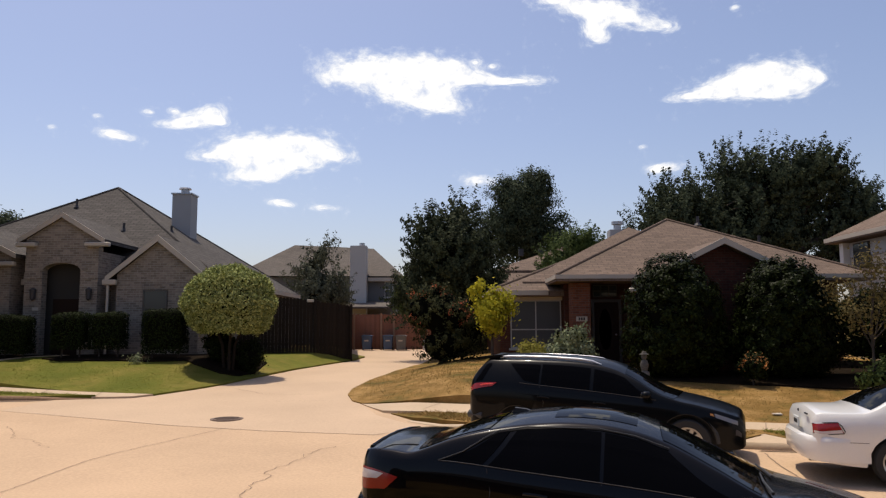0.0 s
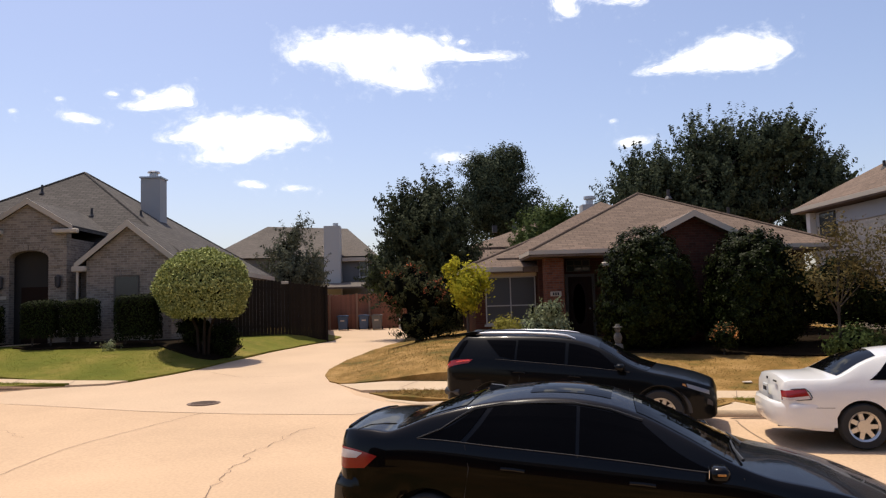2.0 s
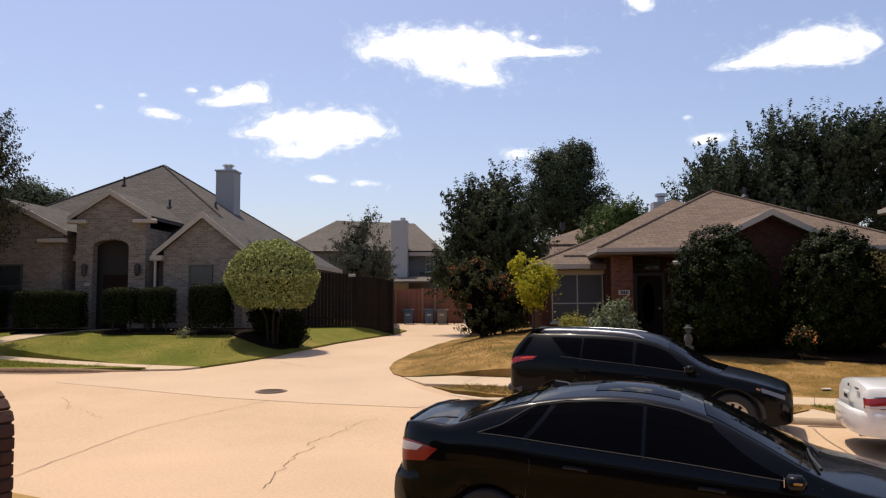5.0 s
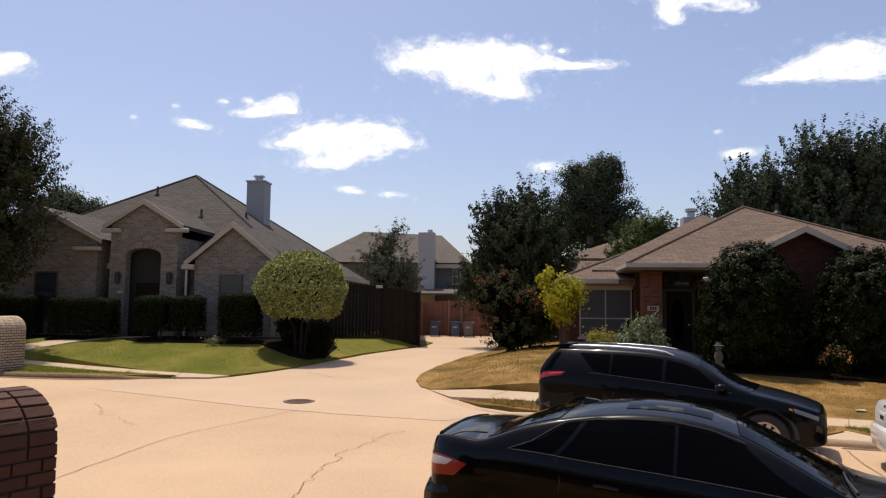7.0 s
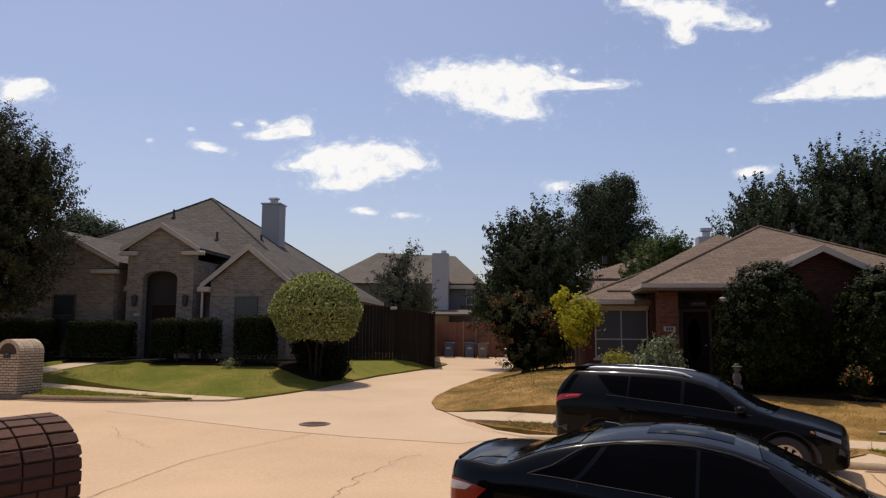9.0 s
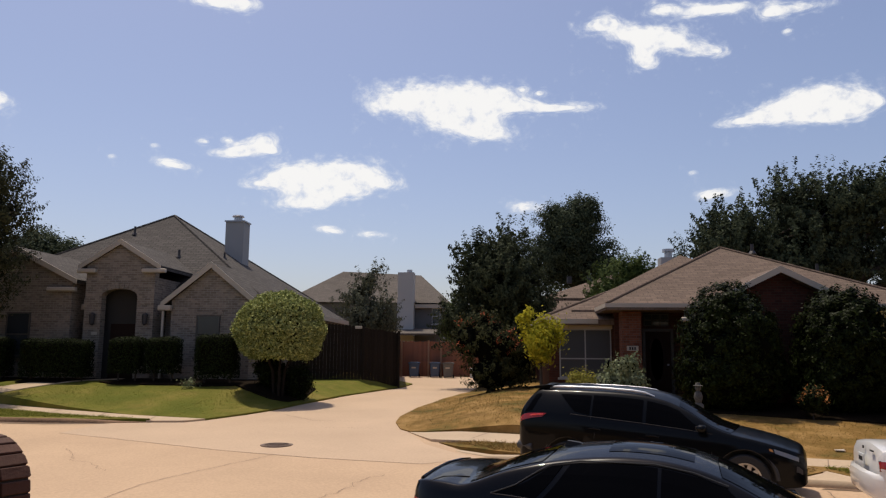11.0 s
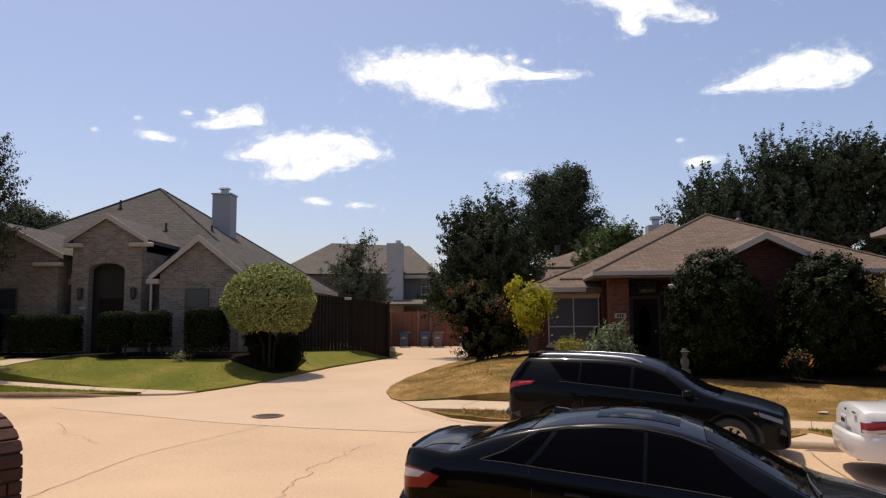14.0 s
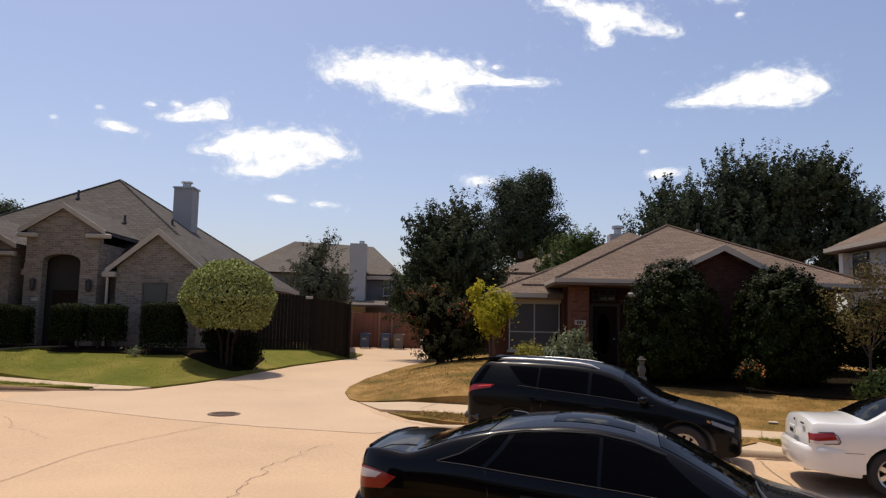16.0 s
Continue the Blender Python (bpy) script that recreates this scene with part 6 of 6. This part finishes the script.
tree("shrub", (3.35, 20.3, lawn_right(3.35, 20.3)), cloudlike(0, 0, 0.62, 0.66, 0.5, 0.6, 7, 52) + spikes([(0, 0, 0.62, 0.66, 0.5, 0.6)], 8, 0.25, 53), 0.03, 130, 36, 0.045, 0.09, L_JUNIPER, "pale grey-green juniper shrub before the porch", "shrub", core=0.6)
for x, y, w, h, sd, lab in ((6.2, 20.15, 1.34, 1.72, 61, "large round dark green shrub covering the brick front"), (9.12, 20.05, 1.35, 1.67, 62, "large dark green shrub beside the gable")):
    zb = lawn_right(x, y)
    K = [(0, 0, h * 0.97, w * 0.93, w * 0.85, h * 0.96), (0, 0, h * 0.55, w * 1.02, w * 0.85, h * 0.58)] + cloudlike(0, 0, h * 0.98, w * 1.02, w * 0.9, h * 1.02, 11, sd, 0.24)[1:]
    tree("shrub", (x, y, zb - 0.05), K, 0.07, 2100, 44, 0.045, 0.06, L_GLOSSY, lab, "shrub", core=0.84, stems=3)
tree("small_tree", (10.1, 17.6, lawn_right(10.1, 17.6)), [(-0.3, 0, 1.9, 0.5, 0.5, 0.4), (0.4, 0.1, 2.5, 0.55, 0.5, 0.45), (0.9, -0.2, 2.2, 0.5, 0.5, 0.4), (0.2, 0.2, 3.1, 0.5, 0.45, 0.35), (-0.6, 0.2, 2.5, 0.4, 0.4, 0.3), (1.4, 0.2, 2.9, 0.5, 0.5, 0.4)], 0.036, 150, 22, 0.042, 0.16, L_BROWN, "thin crooked tree with sparse olive leaves", core=0.0)
tree("shrub", (10.3, 17.2, lawn_right(10.3, 17.2)), cloudlike(0, 0, 0.55, 0.75, 0.6, 0.5, 6, 71), 0.03, 120, 30, 0.05, 0.12, L_MID, "low leafy shrub at the lawn's end", "shrub", core=0.6)
tree("flower_bush", (7.75, 18.85, lawn_right(7.75, 18.85)), cloudlike(0, 0, 0.45, 0.42, 0.34, 0.32, 5, 73), 0.02, 70, 24, 0.045, 0.08, L_HEDGE, "small bush of orange flowers under the shrub", "shrub", core=0.5, extra=(L_ORANGE, 0.75, "blossom", "orange blossom"))
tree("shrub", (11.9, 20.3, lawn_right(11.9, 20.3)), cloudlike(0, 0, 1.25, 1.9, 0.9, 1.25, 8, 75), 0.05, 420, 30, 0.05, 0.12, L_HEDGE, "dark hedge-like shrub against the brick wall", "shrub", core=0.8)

# round clipped tree and box hedges before the tan house
zb = lawn_left(-7.3, 24.8) + 0.16
ball = thing("topiary_tree", (-7.3, 24.8, zb - 0.03), "round clipped topiary tree with pale variegated leaves", "tree")
bm = bmesh.new()
for s in range(4):
    a = s * 1.7
    tube(bm, [(math.cos(a) * 0.12, math.sin(a) * 0.12, -0.5), (math.cos(a) * 0.2, math.sin(a) * 0.2, 0.7), (math.cos(a) * 0.5, math.sin(a) * 0.45, 1.4)], [0.06, 0.05, 0.03], 7)
# stems use the dark fence colour: shade below the dome painted in
part("trunk", bm, FENCE_DARK, ball, "several bare stems coloured dark as if in shade", 1.2)
# solid core whose black stands in for shade inside the dome
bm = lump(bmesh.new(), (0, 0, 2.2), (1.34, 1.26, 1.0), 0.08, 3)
part("inner_mass", bm, L_INNER_SHADE, ball)
d = rng.normal(size=(9500, 3))
d /= np.linalg.norm(d, axis=1)[:, None]
d = d[(d[:, 2] > -0.78)]
lobes = 1 + 0.03 * np.sin(d[:, :1] * 9 + d[:, 1:2] * 7) + 0.025 * np.cos(d[:, 2:] * 11)
root = d * lobes * rng.uniform(0.86, 0.97, (len(d), 1)) * (1.5, 1.42, 1.29) * (1 + 0.06 * (d[:, 2:] < 0) * d[:, 2:])
way = d + (0, 0, 0.35) + rng.normal(size=d.shape) * 0.3
way /= np.linalg.norm(way, axis=1)[:, None]
k = 7
f = np.tile(np.linspace(0, 1, k), len(d))[:, None]
shoot = np.repeat(root, k, 0) + np.repeat(way, k, 0) * f * 0.15 + rng.normal(size=(len(d) * k, 3)) * 0.018
leaves("foliage", shoot + (0, 0, 2.05), 0.042, L_BALL, ball, aspect=0.45, facing=np.repeat(d, k, 0) * 0.5 + rng.normal(size=(len(d) * k, 3)) * 0.5)
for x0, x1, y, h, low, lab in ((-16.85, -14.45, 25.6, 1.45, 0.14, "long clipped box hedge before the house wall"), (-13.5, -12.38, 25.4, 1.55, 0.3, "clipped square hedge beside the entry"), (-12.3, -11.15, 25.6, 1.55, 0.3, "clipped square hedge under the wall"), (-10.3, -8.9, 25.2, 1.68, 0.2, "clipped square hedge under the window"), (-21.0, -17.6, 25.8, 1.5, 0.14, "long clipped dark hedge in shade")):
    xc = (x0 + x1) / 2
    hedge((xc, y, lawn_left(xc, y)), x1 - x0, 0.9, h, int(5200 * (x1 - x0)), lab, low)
tree("shrub", (-10.2, 24.4, lawn_left(-10.2, 24.4)), [(0, 0, 0.12, 0.3, 0.2, 0.14)], 0.01, 20, 16, 0.03, 0.06, L_JUNIPER, "tiny pale flowering plant at the bed's edge", "shrub", core=0.0)

# low shrubs, near black so they also stand in for shade below the topiary
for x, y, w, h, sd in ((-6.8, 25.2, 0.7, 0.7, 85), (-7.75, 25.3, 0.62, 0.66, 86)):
    tree("shrub", (x, y, lawn_left(x, y) - 0.05), cloudlike(0, 0, h * 0.9, w, 0.5, h, 6, sd), 0.03, 200, 36, 0.04, 0.08, L_HEDGE, "low shrub, its dark leaves filling in shade behind the topiary stems", "shrub", core=0.8)

# garden figure: plain cast-stone shape
fig = bmesh.new()
tube(fig, [(0, 0, -0.4), (0, 0, -0.36), (0, 0, -0.34), (0, 0, -0.04)], [0.17, 0.17, 0.12, 0.12], 12)
tube(fig, [(0, 0, -0.05), (0, 0, 0.06), (0, 0, 0.1), (0, 0, 0.24), (0, 0, 0.34), (0, 0, 0.38)], [0.13, 0.12, 0.07, 0.11, 0.08, 0.04], 12)
lump(fig, (0, 0, 0.45), (0.075, 0.075, 0.085), 0.1)
tube(fig, [(0, 0, 0.50), (0, 0, 0.51), (0, 0, 0.52), (0, 0, 0.58)], [0.12, 0.12, 0.07, 0.05], 12)
o = tagged(part("garden_statue", fig, STONE_PALE, None, smooth=0.8), "small pale cast-stone garden figure on the lawn", "statue")
o.location = (4.93, 18.5, lawn_right(4.93, 18.5) + 0.34)


# ---- small things ----
yucca = thing("spiky_plant", (9.95, 16.7, lawn_right(9.95, 16.7)), "pale spiky yucca plant at the lawn's end", "plant")
bm = bmesh.new()
for i in range(34):
    a, t = rng.uniform(0, math.tau), rng.uniform(0.25, 1.15)
    ln = rng.uniform(0.3, 0.5)
    tip = (math.cos(a) * math.sin(t) * ln, math.sin(a) * math.sin(t) * ln, math.cos(t) * ln)
    tube(bm, [(0, 0, -0.02), (tip[0] * 0.5, tip[1] * 0.5, tip[2] * 0.58), tip], [0.012, 0.016, 0.002], 4, False)
part("blade_rosette", bm, L_JUNIPER, yucca)["kind"] = "stuff"
scrap = bmesh.new()
slab(scrap, [(-0.09, -0.06, 0.03), (0.1, -0.07, 0.02), (0.11, 0.05, 0.04), (-0.08, 0.06, 0.03)], 0.015)
tagged(part("paper_scrap", scrap, TRIM_TAN), "flat pale scrap lying on the dry lawn", "litter").location = (7.1, 16.1, lawn_right(7.1, 16.1) + 0.01)
ped = thing("utility_pedestal", (-1.35, 43.9, lie(43.9)), "small pale utility pedestal at the driveway's end", "utility box")
part("body", boxed(-0.14, 0.14, -0.14, 0.14, 0, 0.5, bevel=0.02), METAL_DULL, ped)
part("cap", boxed(-0.16, 0.16, -0.16, 0.16, 0.501, 0.58, bevel=0.03), METAL_DULL, ped)
plate = tagged(part("fence_plate", boxed(-0.2, 0.2, -0.02, 0.02, -0.06, 0.06, bevel=0.008), TRIM_TAN), "small pale plate fixed to the fence top", "plate")
plate.matrix_basis = pose(-5.9, 32.04, 3.36, 0, 0, 9)
reel = thing("hose_reel", (-7.95, 26.1, lawn_left(-7.95, 26.1)), "small garden hose reel by the house wall", "hose reel")
ring = [(0.24 * math.cos(i * math.tau / 18), 0, 0.34 + 0.24 * math.sin(i * math.tau / 18)) for i in range(19)]
part("hose_coil", tube(bmesh.new(), ring, [0.045] * 19, 8), PLASTIC, reel)
part("stand", boxed(-0.05, 0.05, 0.04, 0.1, 0.0, 0.6), TRIM_WHITE, reel)

# ---- grass blades ----
def blades(outline, height, n, tall, material, label, seed):
    r = np.random.default_rng(seed)
    xs, ys = [p[0] for p in outline], [p[1] for p in outline]
    out = []
    while len(out) < n:
        x, y = r.uniform(min(xs), max(xs)), r.uniform(min(ys), max(ys))
        k = False
        for (x0, y0), (x1, y1) in zip(outline, outline[1:] + outline[:1]):
            if (y0 > y) != (y1 > y) and x < (x1 - x0) * (y - y0) / (y1 - y0) + x0:
                k = not k
        if k:
            out.append((x, y, height(x, y)))
    c = np.array(out)
    a = r.uniform(0, math.tau, n)
    h = tall * r.uniform(0.5, 1.3, n)
    w = 0.012
    lean = r.normal(size=(n, 2)) * 1.7
    v = np.stack([c + np.stack([np.cos(a) * w, np.sin(a) * w, -0.01 + 0 * a], 1), c - np.stack([np.cos(a) * w, np.sin(a) * w, 0.01 + 0 * a], 1), c + np.stack([lean[:, 0] * h, lean[:, 1] * h, h], 1)], 1).reshape(-1, 3)
    me = bpy.data.meshes.new("grass")
    me.from_pydata(v.tolist(), [], np.arange(3 * n).reshape(-1, 3).tolist())
    me.materials.append(material)
    return tagged(new("grass", me), label, "grass", kind="stuff")


G_GREEN = leafy("green_blades", (0.14, 0.155, 0.025), (0.21, 0.2, 0.045), 0.8, 0.3)
G_DRY = leafy("dry_blades", (0.19, 0.125, 0.038), (0.32, 0.20, 0.075), 0.8, 0.2)
blades(WALK_BACK_L[:1] + DRIVE_LEFT[1:5] + [(-17, 26.0), (-17, 23.9)] + WALK_BACK_L[3:0:-1], lawn_left, 22000, 0.016, G_GREEN, "short green lawn blades", 3)
blades([(-16, 19.95), (-9.6, 19.8), (-10.7, 20.05), (-12.1, 20.45), (-15.1, 21.7)], lambda x, y: lie(y) + 0.10, 4000, 0.05, G_GREEN, "short green blades on the verge", 4)
blades([(-2.1, 18.65)] + DR[1:6] + [(-1.6, 27), (12, 20), (12, 14.3), (6.95, 15.25), (3.2, 16.65), (0.56, 18.05), (-0.8, 18.4)], lawn_right, 24000, 0.022, G_DRY, "short dry lawn blades", 5)
blades([(-1.1, 17.0), (0.15, 16.55), (3.0, 15.3), (5.5, 14.45), (5.8, 14.0), (5.2, 13.45), (2.3, 14.5), (0.0, 15.65)], lambda x, y: lie(y) + 0.02 + 0.095 * ease((x + 1.3) / 1.2), 5000, 0.055, G_DRY, "sparse dry blades on the verge", 6)
blades([(6.0, 14.3), (9, 13.6), (12, 13.1), (12, 12.4), (9, 12.85), (6.4, 13.3)], lambda x, y: lie(y) + 0.115, 5000, 0.055, G_GREEN, "green blades on the verge", 7)


# ---- clouds, far off ----
CLOUD = bpy.data.materials.new("cloud_glow")
CLOUD.use_nodes = True
cn, cl = CLOUD.node_tree.nodes, CLOUD.node_tree.links
cn.remove(cn["Principled BSDF"])
at_ = cn.new("ShaderNodeAttribute")
at_.attribute_name = "puff"
tc_ = cn.new("ShaderNodeTexCoord")
nz = cn.new("ShaderNodeTexNoise")
nz.inputs["Scale"].default_value, nz.inputs["Detail"].default_value, nz.inputs["Roughness"].default_value = 0.024, 10, 0.64
cl.new(tc_.outputs["Object"], nz.inputs["Vector"])
mx = cn.new("ShaderNodeMath")
mx.operation = "MULTIPLY_ADD"
mx.inputs[1].default_value = 2.5
cl.new(nz.outputs["Fac"], mx.inputs[0])
cl.new(at_.outputs["Fac"], mx.inputs[2])
rg_ = cn.new("ShaderNodeMapRange")
rg_.interpolation_type = "SMOOTHSTEP"
rg_.inputs["From Min"].default_value, rg_.inputs["From Max"].default_value = 0.92, 2.15
cl.new(mx.outputs[0], rg_.inputs["Value"])
# clouds glow by themselves; the ramp paints their sunlit and shaded parts
em = cn.new("ShaderNodeEmission")
cr = cn.new("ShaderNodeValToRGB")
cr.color_ramp.elements[0].position, cr.color_ramp.elements[0].color = 0.2, (0.66, 0.72, 0.85, 1)
cr.color_ramp.elements[1].position, cr.color_ramp.elements[1].color = 0.8, (0.97, 0.96, 0.95, 1)
mr_ = cn.new("ShaderNodeMapRange")
mr_.inputs["From Min"].default_value, mr_.inputs["From Max"].default_value = 0.95, 2.25
cl.new(mx.outputs[0], mr_.inputs["Value"])
cl.new(mr_.outputs["Result"], cr.inputs["Fac"])
cl.new(cr.outputs["Color"], em.inputs["Color"])
em.inputs["Strength"].default_value = 1.06
tp = cn.new("ShaderNodeBsdfTransparent")
ms_ = cn.new("ShaderNodeMixShader")
cl.new(rg_.outputs["Result"], ms_.inputs["Fac"])
cl.new(tp.outputs["BSDF"], ms_.inputs[1])
cl.new(em.outputs["Emission"], ms_.inputs[2])
cl.new(ms_.outputs["Shader"], cn["Material Output"].inputs["Surface"])


def cloud(az, el, puffs, label="bright white fair-weather cloud"):
    """A cloud 2000 m away: soft puffs (right, up, half width, half height in degrees) about a direction."""
    D = 2000.0
    k = D * math.tan(radians(1))
    x0 = min(p[0] - p[2] for p in puffs) - 0.8
    x1 = max(p[0] + p[2] for p in puffs) + 0.8
    y0 = min(p[1] - p[3] for p in puffs) - 0.6
    y1 = max(p[1] + p[3] for p in puffs) + 0.6
    nx, ny = int((x1 - x0) * 8) + 4, int((y1 - y0) * 8) + 4
    bm = bmesh.new()
    lay = bm.verts.layers.float.new("puff")
    g = []
    for j in range(ny + 1):
        row = []
        for i in range(nx + 1):
            x, y = x0 + (x1 - x0) * i / nx, y0 + (y1 - y0) * j / ny
            d = 0.0
            for p in puffs:
                q = ((x - p[0]) / p[2]) ** 2 + ((y - p[1]) / (p[3] * (1.0 if y > p[1] else 0.8))) ** 2
                d += 1.0 * math.exp(-1.05 * q)
            edge = min(i, nx - i, j, ny - j)
            d = min(d, 1.25) * min(1, edge / 3)
            v = bm.verts.new((x * k, y * k, -60 * d))
            v[lay] = d - 0.43 if edge else -2.0
            row.append(v)
        g.append(row)
    for a, b in zip(g, g[1:]):
        for i in range(nx):
            bm.faces.new((a[i], a[i + 1], b[i + 1], b[i]))
    me = bpy.data.meshes.new("cloud")
    bm.to_mesh(me)
    bm.free()
    me.materials.append(CLOUD)
    o = new("cloud", me)
    a, e = radians(az), radians(el)
    p = Vector((math.sin(a) * math.cos(e), math.cos(a) * math.cos(e), math.sin(e))) * D
    o.matrix_basis = look(p, p * 2)
    return tagged(o, label, "cloud", "clouds", "structure")


cloud(-0.52, 18.89, [(-8.31, 0.37, 1.68, 1.25), (-6.34, 0.56, 1.92, 1.25), (-4.39, 0.82, 2.02, 1.34), (-2.24, 0.92, 2.16, 1.25), (-0.11, 0.68, 1.92, 1.15), (1.60, 0.53, 1.53, 1.05), (2.87, 0.01, 1.43, 0.57), (-3.98, -0.75, 2.17, 1.16), (-1.82, -0.98, 2.17, 1.35), (-0.96, -1.72, 1.45, 0.77), (0.55, -2.07, 1.83, 0.77), (-0.53, -0.37, 1.92, 1.20), (4.35, -0.13, 1.19, 0.43), (7.08, -0.05, 1.32, 0.38), (5.62, -0.11, 0.85, 0.28), (3.91, 1.04, 0.47, 0.28), (2.64, 1.35, 0.38, 0.24)])
cloud(-13.78, 12.84, [(-4.82, -0.21, 1.43, 0.48), (-3.37, 0.32, 1.53, 0.77), (-2.11, 0.60, 1.44, 1.15), (-0.21, 0.91, 1.74, 1.06), (1.92, 1.23, 1.84, 0.87), (3.66, 0.88, 1.75, 1.07), (5.09, 0.34, 1.17, 0.59), (-1.45, -0.44, 1.93, 0.96), (0.69, -0.34, 1.94, 0.97), (-1.83, -1.62, 2.02, 0.67), (-0.14, -1.24, 1.69, 0.87), (2.63, -0.47, 1.95, 0.68)])
cloud(-19.82, 15.31, [(-1.26, -0.63, 1.41, 0.42), (-0.06, -0.37, 1.32, 0.57), (1.16, 0.07, 1.33, 0.76), (1.75, 0.62, 0.85, 0.66), (2.29, -0.18, 0.67, 0.38), (-2.78, 0.15, 0.56, 0.28), (-1.11, 0.38, 0.37, 0.23)])
cloud(-24.65, 13.55, [(-0.49, 0.10, 1.10, 0.41), (0.49, -0.10, 0.83, 0.28)])
cloud(-12.82, 9.32, [(-0.37, 0.10, 0.97, 0.34), (0.37, -0.09, 0.58, 0.24)])
cloud(-9.68, 9.09, [(0.00, 0.00, 1.27, 0.29)])
cloud(23.25, 17.00, [(-5.07, -0.24, 1.61, 0.40), (-3.59, -0.13, 1.59, 0.62), (-2.15, 0.06, 1.57, 0.87), (-0.74, 0.55, 1.55, 1.20), (0.62, 0.61, 1.53, 1.10), (1.93, 0.42, 1.51, 1.09), (3.04, -0.01, 1.24, 0.83), (3.83, -0.12, 0.58, 0.33), (0.23, -0.46, 2.14, 0.77), (1.88, -0.69, 1.68, 0.76)])
cloud(12.17, 22.96, [(-3.90, 1.58, 1.28, 0.64), (-2.89, 1.74, 1.09, 0.73), (-1.55, 0.73, 1.64, 0.82), (-0.01, 0.17, 1.63, 1.00), (1.52, -0.00, 1.62, 0.99), (3.21, -0.76, 1.51, 0.71), (4.51, -1.17, 0.88, 0.44), (-0.62, -0.75, 0.91, 0.73), (-0.25, -1.58, 1.19, 0.64)])
cloud(18.74, 24.12, [(-5.15, 1.14, 1.34, 0.53), (-2.92, 0.65, 2.20, 0.62), (-0.74, 0.43, 1.74, 0.43), (2.04, -0.26, 1.06, 0.77), (3.74, -0.26, 1.89, 0.50), (3.03, -1.71, 0.42, 0.25)])
cloud(-21.57, 25.35, [(-1.09, -0.18, 1.79, 0.45), (1.04, -0.11, 1.27, 0.63), (0.05, 0.29, 2.25, 0.45)])
cloud(2.48, 11.20, [(0.00, -0.00, 1.65, 0.58)])
cloud(16.42, 11.64, [(-0.57, -0.08, 0.92, 0.41), (0.57, 0.09, 1.09, 0.41)])
cloud(14.99, 13.33, [(0.00, -0.00, 0.32, 0.18)])
cloud(-37.13, 16.09, [(0.05, -0.05, 1.04, 0.91), (0.97, 0.49, 0.84, 0.59), (-1.03, -0.44, 1.23, 0.90)])
cloud(-26.03, 14.78, [(0.00, -0.00, 0.32, 0.18)])
cloud(-28.87, 13.70, [(0.00, -0.00, 0.27, 0.18)])
